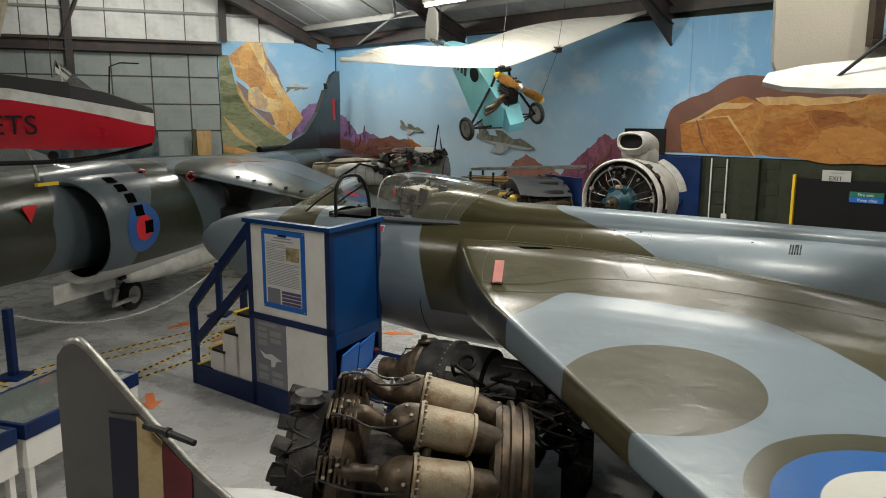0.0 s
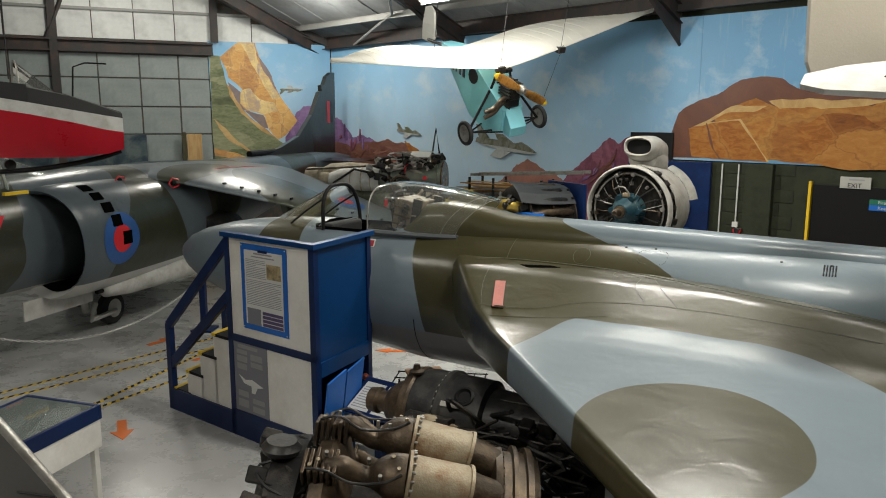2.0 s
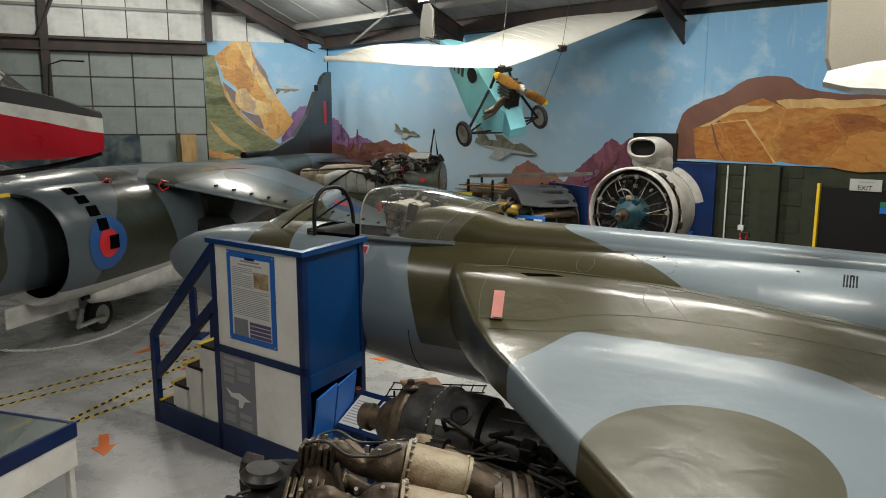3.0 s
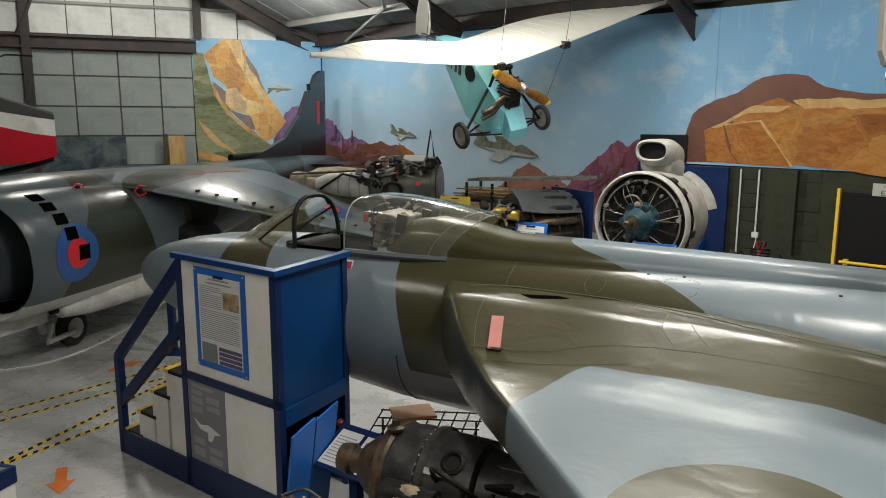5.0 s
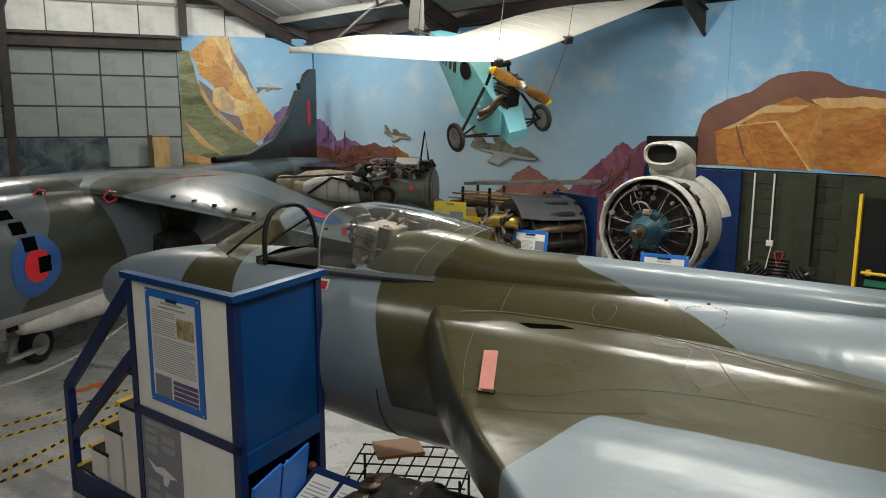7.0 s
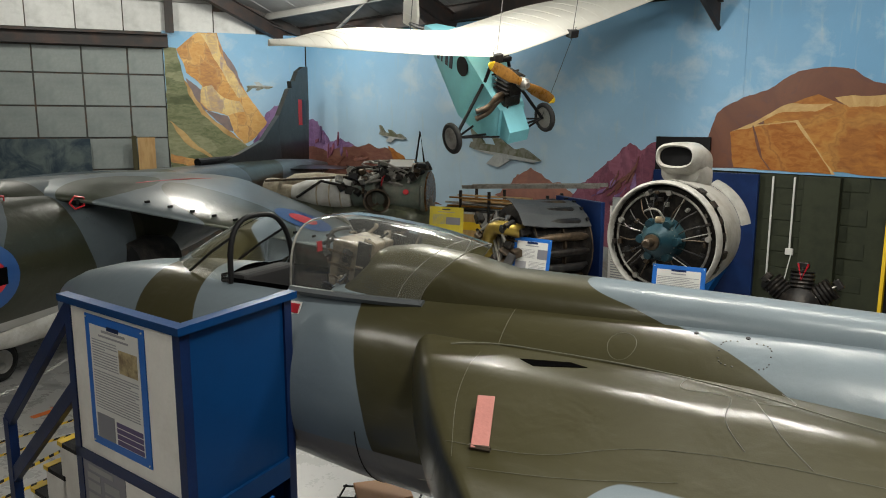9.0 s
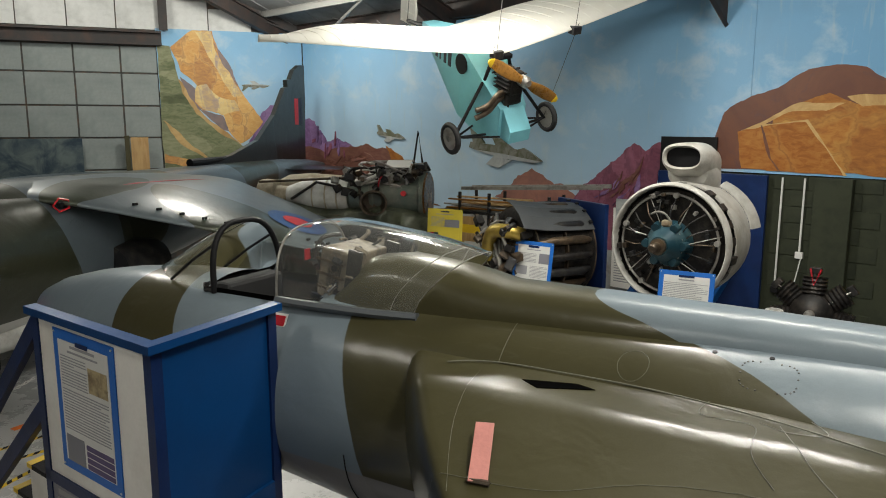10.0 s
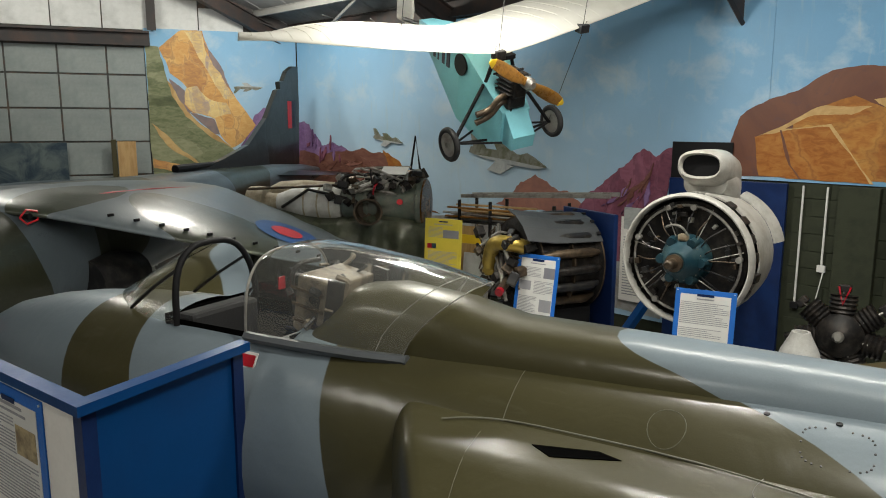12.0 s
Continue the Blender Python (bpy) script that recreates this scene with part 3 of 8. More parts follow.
def mural(name, m, outline, label):
    ob = part(name, slab(bmesh.new(), outline, 0.002, 0.03), P["sky"])
    ob.matrix_basis = m
    tagged(ob, label, "mural", kind="structure")
    layer = [0.034]

    def shape(nm, pts, material, rough=0.12, seed=1, deep=3):
        y = layer[0]
        layer[0] += 0.0005
        part(nm, slab(bmesh.new(), ragged(pts, rough, seed, deep) if rough else pts, 0.03, y), material, ob)
    return ob, shape


def strokes(shape, count, seed, inside, spots, long_, turn, spread=0.2):
    """Broken brush marks inside a painted rock; inside: a box, spots: paints."""
    rnd = random.Random(seed)
    x0, z0, x1, z1 = inside
    for k in range(count):
        t = rnd.random()
        x, z = x0 + (x1 - x0) * t + rnd.uniform(-0.25, 0.25), z0 + (z1 - z0) * t + rnd.uniform(-spread, spread)
        a, n, w = radians(turn + rnd.uniform(-35, 35)), long_ * rnd.uniform(0.4, 1.0), rnd.uniform(0.012, 0.05)
        d, q = Vector((math.cos(a), math.sin(a))), Vector((-math.sin(a), math.cos(a)))
        c = Vector((x, z))
        pts = [c - d * n / 2, c - d * n * 0.1 + q * w, c + d * n / 2, c + d * n * 0.05 - q * w]
        shape("painted_stroke", [(p.x, p.y) for p in pts], rnd.choice(spots), 0.12, seed + k, 2)


right_mural, shape = mural("mural_long", WALL_R, [(0.05, 0.25), (9.3, 0.25), (9.3, 2.47), (20, 2.42), (20, 4.9), (10.6, 4.97), (0.05, 5.12)],
                           "desert canyon mural on boards along the wall, blue sky with aircraft")
shape("painted_hill", [(0.06, 2.2), (2.2, 2.2), (1.9, 2.62), (1.3, 2.80), (0.9, 2.72), (0.45, 3.18), (0.06, 3.22)], P["violet"], 0.14, 3)
shape("painted_mesa", [(0.06, 0.95), (4.0, 0.95), (3.6, 1.9), (3.05, 2.62), (2.3, 2.70), (1.6, 2.60), (0.06, 2.58)], P["brick"], 0.10, 5)
shape("painted_scree", [(2.95, 2.66), (3.12, 2.62), (3.75, 1.9), (4.6, 1.5), (3.4, 1.5), (3.2, 2.1)], P["ochre"], 0.16, 8)
shape("painted_plain", [(0.1, 0.3), (9.25, 0.3), (9.25, 1.55), (7.6, 1.5), (4.4, 1.45)], P["water"], 0.03, 4)
shape("painted_hill", [(6.0, 1.8), (8.0, 1.8), (7.55, 2.1), (7.15, 2.2), (6.85, 2.36), (6.45, 2.14)], P["pink"], 0.14, 11)
shape("painted_hill", [(7.5, 1.2), (9.28, 1.2), (9.28, 2.3), (9.6, 2.95), (9.3, 2.86), (9.05, 2.72), (8.85, 2.84), (8.6, 2.62), (8.3, 2.40), (7.9, 2.12)], P["wine"], 0.12, 13)
shape("painted_butte", [(10.14, 2.5), (10.14, 2.87), (10.26, 3.3), (10.63, 3.52), (10.98, 3.62), (11.36, 3.85), (11.8, 3.89), (12.04, 3.85), (12.3, 3.68), (13.2, 3.58), (14.2, 3.5), (20, 3.5), (20, 2.44)], P["brown"], 0.05, 17)
shape("painted_boulder", [(10.9, 2.5), (10.95, 3.2), (11.32, 3.43), (11.64, 3.54), (12.02, 3.38), (12.6, 3.44), (13.4, 3.38), (14.0, 3.72), (20, 3.8), (20, 2.45), (12.4, 2.48)], P["ochre_light"], 0.03, 23)
shape("painted_boulder", [(12.5, 2.48), (12.35, 3.0), (12.7, 3.26), (13.3, 3.24), (13.9, 2.9), (14.3, 2.47)], P["ochre"], 0.05, 27)
shape("painted_boulder", [(10.56, 2.52), (10.47, 3.03), (10.79, 3.11), (10.94, 2.67), (11.08, 2.50)], P["ochre"], 0.04, 19)
shape("painted_boulder", [(10.94, 2.67), (10.81, 3.12), (11.39, 3.18), (11.91, 2.48), (11.09, 2.50)], P["ochre"], 0.03, 21)
shape("painted_ledge", [(10.79, 3.10), (10.5, 3.04), (10.93, 3.24), (11.32, 3.43), (11.84, 3.41), (11.62, 3.31), (11.13, 3.29)], P["ledge"], 0.06, 29)
shape("painted_ledge", [(11.85, 3.49), (12.7, 3.50), (13.6, 3.46), (12.9, 3.36), (12.04, 3.36)], P["ledge"], 0.06, 33)
shape("painted_edge", [(10.81, 3.10), (10.81, 3.14), (11.40, 3.20), (11.93, 2.48), (11.89, 2.48), (11.38, 3.165)], P["ledge"], 0.03, 31)
shape("painted_edge", [(10.79, 3.12), (10.81, 3.12), (10.96, 2.67), (11.10, 2.50), (11.07, 2.50), (10.93, 2.68)], P["brown"], 0.03, 35)
strokes(shape, 26, 109, (0.4, 2.2, 2.9, 2.2), (P["brick"], P["brown"], P["pink"]), 0.7, 5)
strokes(shape, 16, 113, (8.1, 1.9, 9.1, 2.3), (P["violet"], P["brick"], P["wine"]), 0.5, 60)
strokes(shape, 10, 127, (0.3, 2.7, 1.5, 2.6), (P["violet"], P["wine"]), 0.4, 70)


def painted_jet(shape, x, z, n, tilt, seed, roundel=True):
    """A small swept-wing jet as a painter would set it down: body, wings and fin."""
    c, s = math.cos(radians(tilt)), math.sin(radians(tilt))
    put = lambda pts: [(x + (a * c - b * s) * n, z + (a * s + b * c) * n) for a, b in pts]
    shape("painted_jet_fin", put([(-0.46, 0.02), (-0.54, 0.20), (-0.48, 0.20), (-0.30, 0.05)]), P["jet_olive"], 0)
    shape("painted_jet_wing", put([(-0.12, 0.03), (-0.20, 0.13), (-0.08, 0.135), (0.14, 0.04)]), P["jet_olive"], 0)
    shape("painted_jet_body", put([(-0.52, -0.03), (-0.5, 0.035), (-0.1, 0.055), (0.16, 0.055), (0.24, 0.085), (0.33, 0.06), (0.5, -0.01), (0.4, -0.045), (0, -0.065), (-0.35, -0.05)]), P["jet_olive"], 0)
    shape("painted_jet_belly", put([(-0.45, -0.04), (0.0, -0.02), (0.49, -0.015), (0.4, -0.046), (0, -0.066), (-0.35, -0.051)]), P["jet_pale"], 0)
    shape("painted_jet_wing", put([(-0.14, -0.06), (-0.24, -0.17), (-0.06, -0.18), (0.10, -0.07)]), P["jet_pale"], 0)


painted_jet(shape, 3.15, 2.88, 0.85, -7, 1)
painted_jet(shape, 6.25, 2.62, 1.7, -8, 2)

left_mural, shape = mural("mural_gable", WALL_L, [(0.03, 1.2), (3.17, 1.2), (3.22, 5.17), (0.03, 5.18)],
                          "painted orange cliff and olive slopes under blue sky on a mural board")
shape("painted_hill", [(0.04, 2.2), (1.4, 2.2), (1.1, 3.2), (0.8, 3.55), (0.45, 3.62), (0.2, 3.3), (0.04, 3.1)], P["violet"], 0.12, 41)
shape("painted_slope", [(3.18, 1.25), (3.19, 1.9), (3.19, 2.5), (3.2, 3.1), (3.2, 3.7), (3.2, 4.3), (3.2, 4.82), (2.94, 4.80), (2.76, 4.02), (2.44, 3.42), (1.87, 2.93), (1.45, 2.60), (0.8, 2.3), (0.05, 2.2), (0.05, 1.25)], P["scrub"], 0.04, 43)
shape("painted_crag", [(2.93, 4.78), (2.46, 5.16), (2.03, 5.165), (1.89, 4.64), (1.58, 4.10), (1.35, 3.70), (1.12, 3.37), (0.98, 3.16), (1.27, 2.80), (1.50, 2.66), (1.75, 2.93), (1.86, 3.30), (2.32, 3.42), (2.49, 3.60), (2.41, 3.97), (2.74, 4.26)], P["crag"], 0.05, 47)
shape("painted_crag_face", [(2.40, 5.14), (2.05, 5.15), (1.92, 4.62), (1.62, 4.12), (1.40, 3.74), (1.62, 3.72), (1.85, 4.1), (2.1, 4.55)], P["crag_light"], 0.06, 53)
shape("painted_crag_shade", [(2.02, 4.95), (1.90, 4.6), (1.62, 4.12), (1.42, 3.76), (1.60, 4.2), (1.80, 4.62)], P["crag_dark"], 0.08, 57)
shape("painted_crag_face", [(2.42, 3.95), (2.2, 4.0), (1.95, 3.72), (1.6, 3.65), (1.50, 3.4), (1.86, 3.32), (2.30, 3.44), (2.46, 3.6)], P["crag_light"], 0.06, 59)
shape("painted_shade", [(2.76, 4.15), (2.45, 3.90), (2.47, 3.60), (2.32, 3.44), (2.44, 3.40), (2.68, 3.85)], P["crag_dark"], 0.06, 61)
shape("painted_shade", [(2.36, 3.42), (1.88, 3.30), (1.76, 2.95), (1.90, 2.96)], P["crag_dark"], 0.06, 63)
shape("painted_ridge", [(2.80, 4.10), (2.72, 4.02), (2.42, 3.45), (1.86, 2.96), (1.48, 2.62), (1.80, 2.80), (2.46, 3.34), (2.72, 3.78)], P["ledge"], 0.06, 67)
shape("painted_path", [(3.17, 3.2), (2.7, 2.75), (2.1, 2.2), (1.4, 2.0), (2.0, 2.10), (2.8, 2.65)], P["ledge"], 0.06, 79)
shape("painted_path", [(3.17, 2.45), (2.5, 2.25), (1.7, 2.05), (2.3, 2.05), (3.17, 2.25)], P["crag"], 0.08, 83)
painted_jet(shape, 1.10, 3.98, -0.62, 0, 3)

# board joint on the long mural
ob = part("joint_strip", boxed(10.615, 0.03, 3.52, 10.625, 0.038, 4.97), P["sky"], right_mural)


# ---- fittings on the long wall ----
def on_wall(name, bm, material, m, label, category):
    ob = part(name, bm, material)
    ob.matrix_basis = m
    return tagged(ob, label, category)


tagged(on_wall("pilaster", boxed(11.58, 0.016, 0, 12.04, 0.14, 2.44, 0.008), M["block"], WALL_R, "green painted blockwork pilaster", "pilaster"), kind="structure")
on_wall("black_board", boxed(9.32, 0.045, 2.3, 10.2, 0.07, 2.95, 0.004), M["dark"], WALL_R, "plain black board against the mural", "board")
for x, z0, z1 in ((11.14, 0.9, 2.42), (11.43, 1.42, 2.42)):
    c = thing("conduit", WALL_R, "white plastic cable conduit on green blockwork", "conduit", "wall conduits")
    part("pipe", tube(bmesh.new(), [(x, 0.04, z0), (x, 0.04, z1)], 0.014, 8), M["chain"], c)
    part("socket", boxed(x - 0.05, 0.014, z0 - 0.09, x + 0.05, 0.06, z0 + 0.0, 0.006), M["chain"] if z0 > 1 else M["dark"], c)
w = thing("loose_cable", WALL_R, "thin pale cable hanging from a wall socket", "cable")
part("wire", tube(bmesh.new(), smooth_line([(11.46, 0.05, 1.34), (11.40, 0.10, 0.9), (11.30, 0.12, 0.3), (11.2, 0.3, 0.02)], 5), 0.008, 6), M["chain"], w)

door = thing("door_1", WALL_R, "black emergency exit door with a yellow painted frame and bar", "door", kind="structure")
part("door_leaf", boxed(12.66, 0.004, 0.0, 14.7, 0.05, 2.15, 0.004), M["dark"], door)
part("door_frame", boxed(12.60, 0.004, 0.0, 12.645, 0.09, 2.2, 0.006), M["yellow"], door)
b = bmesh.new()
tube(b, [(12.72, 0.12, 1.12), (14.6, 0.12, 1.12)], 0.022, 8)
for x in (12.8, 13.5, 14.4):
    block(b, x - 0.03, 0.05, 1.08, x + 0.03, 0.12, 1.16)
part("push_bar", b, M["yellow"], door)
sign = part("green_strip", boxed(12.75, 0.05, 0.93, 13.4, 0.056, 1.02), paint("green_sign", (0.02, 0.16, 0.10), 0.4), door)

ex = thing("exit_sign", WALL_R, "white exit sign with black letters above the door", "sign")
part("board", boxed(13.06, 0.052, 2.12, 13.50, 0.075, 2.30, 0.004), M["sign_face"], ex)
bm = lettered("EXIT", 0.10)
ob = part("writing", bm, M["dark"], ex)
ob.matrix_basis = pose(13.17, 0.077, 2.135, 90, 0, 0) @ Matrix.Diagonal((1, 1, 1, 1))
b = boxed(13.19, 0.075, 2.245, 13.41, 0.0775, 2.27)
part("print", b, M["ink"], ex)
fx = thing("fire_exit_sign", WALL_R, "green and blue fire door sign with white writing", "sign")
part("upper_board", boxed(13.50, 0.052, 1.89, 14.0, 0.07, 1.97), bpy.data.materials["green_sign"], fx)
part("lower_board", boxed(13.50, 0.052, 1.80, 14.0, 0.07, 1.885), M["bright_blue"], fx)
for txt, z in (("Fire exit", 1.905), ("Keep clear", 1.82)):
    ob = part("writing", lettered(txt, 0.07), M["chain"], fx)
    ob.matrix_basis = pose(13.62, 0.072, z, 90, 0, 0)

# along the gable wall, seen over the aircraft's back
pg = thing("dark_painting", WALL_L, "long dark seascape painting leaning on the gable wall", "painting")
part("canvas", boxed(4.82, 0.10, 1.7, 8.6, 0.13, 2.80, 0.004), P["far_sea"], pg)
part("trestle", boxed(4.9, 0.02, 0.0, 8.5, 0.10, 1.7), M["dark"], pg)
b = boxed(3.50, 0.22, 0.0, 3.86, 0.25, 2.82, 0.006)
on_wall("plywood_board", b, M["plywood"], WALL_L, "upright bare plywood offcut against the wall", "board")
on_wall("green_board", boxed(3.88, 0.18, 0.0, 3.98, 0.24, 2.86, 0.004), M["green_paint"], WALL_L, "narrow green painted board on end", "board")


# ---- lamps ----
def strip_lamp(a, b, down, round_about):
    """A fluorescent batten with one tube, hung level under the roof."""
    a, b = Vector(a), Vector(b)
    e = thing("ceiling_light", frame_of(a, b - a), "white fluorescent batten light hung from the roof", "ceiling light", "batten lights")
    n = (b - a).length
    part("casing", boxed(0, -0.05, 0.03, n, 0.05, 0.09, 0.008), M["white"], e)
    t = part("tube", tube(bmesh.new(), [(0.03, 0, 0.0), (n - 0.03, 0, 0.0)], 0.019, 10), M["lamp_tube"], e)
    for x in (0.04, n - 0.04):
        part("end_cap", boxed(x - 0.02, -0.02, -0.02, x + 0.02, 0.02, 0.03), M["chain"], e)
        top = roof_z((e.matrix_basis @ Vector((x, 0, 0)))[:2])
        part("hanger", tube(bmesh.new(), [(x, 0, 0.09), (x, 0, max(top - a.z, 0.12))], 0.006, 6), M["dark"], e)
    la = bpy.data.lights.new("batten_lamp", "AREA")
    pl = bpy.data.lights.new("tube_lamp", "POINT")
    pl.energy, pl.shadow_soft_size, pl.color = round_about, 0.25, (0.98, 0.95, 0.85)
    o = new("tube_lamp", pl)
    o.matrix_basis = e.matrix_basis @ pose(n / 2, 0, -0.3)
    la.shape, la.size, la.size_y, la.energy, la.color = "RECTANGLE", n, 0.12, down, (0.98, 0.95, 0.85)
    o = new("batten_lamp", la)
    o.matrix_basis = e.matrix_basis @ pose(n / 2, 0, -0.03)
    return e


# one above the small aircraft, one by the gable; the rest, above the picture's upper edge, are unseen additions
strip_lamp((-0.55, 15.9, 4.98), (0.65, 15.25, 5.06), 90, 230)
strip_lamp((-4.6, 21.2, 6.05), (-3.2, 20.2, 6.05), 50, 230)
strip_lamp((-8.2, 19.6, 6.9), (-7.2, 18.7, 6.9), 40, 170)
strip_lamp((1.7, 13.6, 6.5), (2.7, 12.8, 6.5), 120, 4)
strip_lamp((3.1, 13.6, 6.4), (4.1, 12.8, 6.4), 120, 4)
strip_lamp((5.2, 12.9, 6.0), (6.2, 12.1, 6.0), 14, 4)
strip_lamp((2.4, 8.9, 6.9), (3.4, 8.1, 6.9), 260, 6)
strip_lamp((5.6, 6.0, 6.7), (6.6, 5.2, 6.7), 120, 5)
strip_lamp((-5.6, 9.4, 7.0), (-4.6, 8.6, 7.0), 60, 3)
# added fill from the camera's side, for the platform front and floor
strip_lamp((-2.6, 4.4, 6.2), (-1.6, 3.6, 6.2), 150, 20)


# ---- the grey and green jet fighter ----
def lerp_table(table, s):
    for (a, *va), (b, *vb) in zip(table, table[1:]):
        if s <= b:
            t = max(0.0, (s - a) / (b - a))
            return [p + (q - p) * t for p, q in zip(va, vb)]
    return list(table[-1][1:])


HUNTER = frame_of((0.8, 11.0, 0.0), (math.cos(radians(-24)), math.sin(radians(-24)), 0))
# local: x towards the tail, y away from the camera's side, z up
hunter = thing("jet_fighter", HUNTER, "swept-wing jet fighter in glossy grey and dark green camouflage", "aircraft")
hunter_paint = camouflage("fighter_body_paint", bands=((-2.74, 0.05, -2.14, 0.4), (-0.68, 0.32, 0.85, 0), (4.9, 0.3, 7.2, 0.6)), lean=(0, 1.9, 0), belly=1.16, belly_colour=(0.20, 0.19, 0.19), rough=0.36)
SEAM = paint("seam_paint", (0.14, 0.14, 0.105), 0.4, fine=60)
BODY = [(-4.36, 0.03, 1.55, 1.49), (-4.30, 0.13, 1.65, 1.40), (-4.15, 0.23, 1.75, 1.30), (-3.9, 0.34, 1.85, 1.19), (-3.5, 0.44, 1.945, 1.08), (-3.1, 0.51, 2.01, 1.0),
        (-2.6, 0.57, 2.06, 0.93), (-1.9, 0.62, 2.09, 0.86), (-1.3, 0.64, 2.095, 0.78), (-0.7, 0.66, 2.10, 0.72), (0.3, 0.68, 2.11, 0.69), (1.5, 0.69, 2.12, 0.70), (3.0, 0.73, 2.12, 0.78), (5.0, 0.72, 2.08, 0.9), (7.0, 0.6, 1.98, 1.0), (9.2, 0.42, 1.85, 1.1)]
N = 48


def body_ring(s):
    w, top, bot = lerp_table(BODY, s)
    zc = bot + (top - bot) * 0.47
    out = []
    for k in range(N):
        a = math.tau * k / N
        c, d = math.cos(a), math.sin(a)
        h = (top - zc) if d > 0 else (zc - bot)
        out.append(Vector((s, -w * math.copysign(abs(c) ** 0.92, c), zc + h * math.copysign(abs(d) ** 0.92, d))))
    return out


stations = [-4.36, -4.30, -4.15, -3.9, -3.7, -3.5, -3.3, -3.1, -2.85, -2.6, -2.3, -1.97, -1.6, -1.3, -1.02, -0.7, -0.3, 0.1, 0.5, 1.0, 1.5, 2.0, 2.5, 3.0, 3.6, 4.2, 5, 6, 7, 8, 9.2]
i0, i1 = stations.index(-1.97), stations.index(-1.02)
bm = bmesh.new()
loft(bm, [body_ring(s) for s in stations], skip=lambda i, j: i0 <= i < i1 and 8 <= j < 16)
part("fuselage", bm, hunter_paint, hunter, smooth=50)
# cockpit tub; its inner shade is put into the near-black colour
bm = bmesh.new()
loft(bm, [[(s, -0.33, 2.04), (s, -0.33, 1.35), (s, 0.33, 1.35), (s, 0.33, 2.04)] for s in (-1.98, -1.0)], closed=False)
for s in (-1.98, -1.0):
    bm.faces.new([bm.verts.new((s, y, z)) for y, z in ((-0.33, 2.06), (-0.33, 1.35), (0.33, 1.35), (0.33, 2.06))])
part("cockpit_tub", bm, M["opening_shade"], hunter, "cockpit interior, near black in place of its shade")
bm = bmesh.new()
block(bm, -1.95, -0.28, 1.75, -1.80, 0.28, 2.06, 0.03)
part("instrument_coaming", bm, M["rubber"], hunter)

# dorsal spine
spine_paint = camouflage("fighter_spine_paint", bands=((-2.0, 0.0, 1.41, 2.7), (4.9, 0.3, 7.2, 0.6)), rough=0.36)
SPINE = [(-0.98, 0.25, 2.06), (-0.88, 0.27, 2.15), (-0.72, 0.285, 2.32), (-0.5, 0.285, 2.35), (-0.1, 0.275, 2.315), (0.2, 0.255, 2.255), (0.8, 0.235, 2.25), (1.6, 0.215, 2.235), (3.0, 0.20, 2.20), (5.0, 0.18, 2.16), (9.0, 0.16, 2.05)]
bm = bmesh.new()
rings = []
for s in (-0.98, -0.93, -0.88, -0.8, -0.72, -0.66, -0.5, -0.3, -0.1, 0.05, 0.2, 0.5, 0.8, 1.2, 1.6, 2.2, 3.0, 4, 5, 7, 9):
    w, top = lerp_table(SPINE, s)
    rings.append([Vector((s, -w * math.copysign(abs(math.cos(math.pi * k / 14)) ** 0.75, math.cos(math.pi * k / 14)), 1.96 + (top - 1.96) * math.sin(math.pi * k / 14) ** 0.6)) for k in range(15)])
loft(bm, rings)
part("dorsal_spine", bm, spine_paint, hunter, smooth=50)
# panel joint round the body behind the canopy
bm = bmesh.new()
ring = body_ring(0.34)
tube(bm, [Vector((0.34, p.y * 1.002, p.z + 0.0008)) for p in ring[:N // 2 + 1]], 0.0018, 4)
part("panel_joint", bm, SEAM, hunter)
# windscreen
HOOP = [Vector((-1.87 - 0.045 * math.sin(math.pi * k / 18), -0.335 * math.copysign(abs(math.cos(math.pi * k / 18)) ** 0.7, math.cos(math.pi * k / 18)), 2.0 + 0.463 * math.sin(math.pi * k / 18) ** 0.75)) for k in range(19)]
part("windscreen_hoop", tube(bmesh.new(), HOOP, 0.021, 8), M["dark"], hunter, smooth=60)
bm = bmesh.new()
front = [Vector((-2.80 + 0.84 * abs(1 - k / 9) ** 1.2, -0.335 * math.cos(math.pi * k / 18), 2.01 + 0.03 * math.sin(math.pi * k / 18))) for k in range(19)]
loft(bm, [front, [(a + b) / 2 + Vector((0, 0, 0.012)) for a, b in zip(front, HOOP)], HOOP], closed=False)
ws = part("windscreen", bm, M["perspex"], hunter, smooth=40)
ws.visible_shadow = False
for k in (0, 4, 14, 18):
    part("windscreen_frame", tube(bmesh.new(), [front[k], (front[k] + HOOP[k]) / 2 + Vector((0, 0, 0.012)), HOOP[k]], 0.011, 6), M["dark_metal"], hunter)
# canopy, slid back
CAN = [(-1.27, 0.38, 2.485), (-1.2, 0.385, 2.515), (-1.05, 0.385, 2.53), (-0.8, 0.38, 2.515), (-0.5, 0.365, 2.48), (-0.3, 0.35, 2.45), (-0.1, 0.325, 2.41), (0.0, 0.31, 2.388)]
bm = bmesh.new()
rings = []
for s in [c[0] for c in CAN]:
    w, top = lerp_table(CAN, s)
    rake = 0.29 * (s + 1.27) / 1.27
    rings.append([Vector((s - rake * (1 - math.sin(math.pi * k / 24)), -w * math.copysign(abs(math.cos(math.pi * k / 24)) ** 0.62, math.cos(math.pi * k / 24)), 2.05 + (top - 2.05) * math.sin(math.pi * k / 24) ** 0.72)) for k in range(25)])
loft(bm, rings, closed=False)
cn = part("canopy", bm, M["perspex"], hunter, "clear scratched perspex canopy slid back", smooth=50)
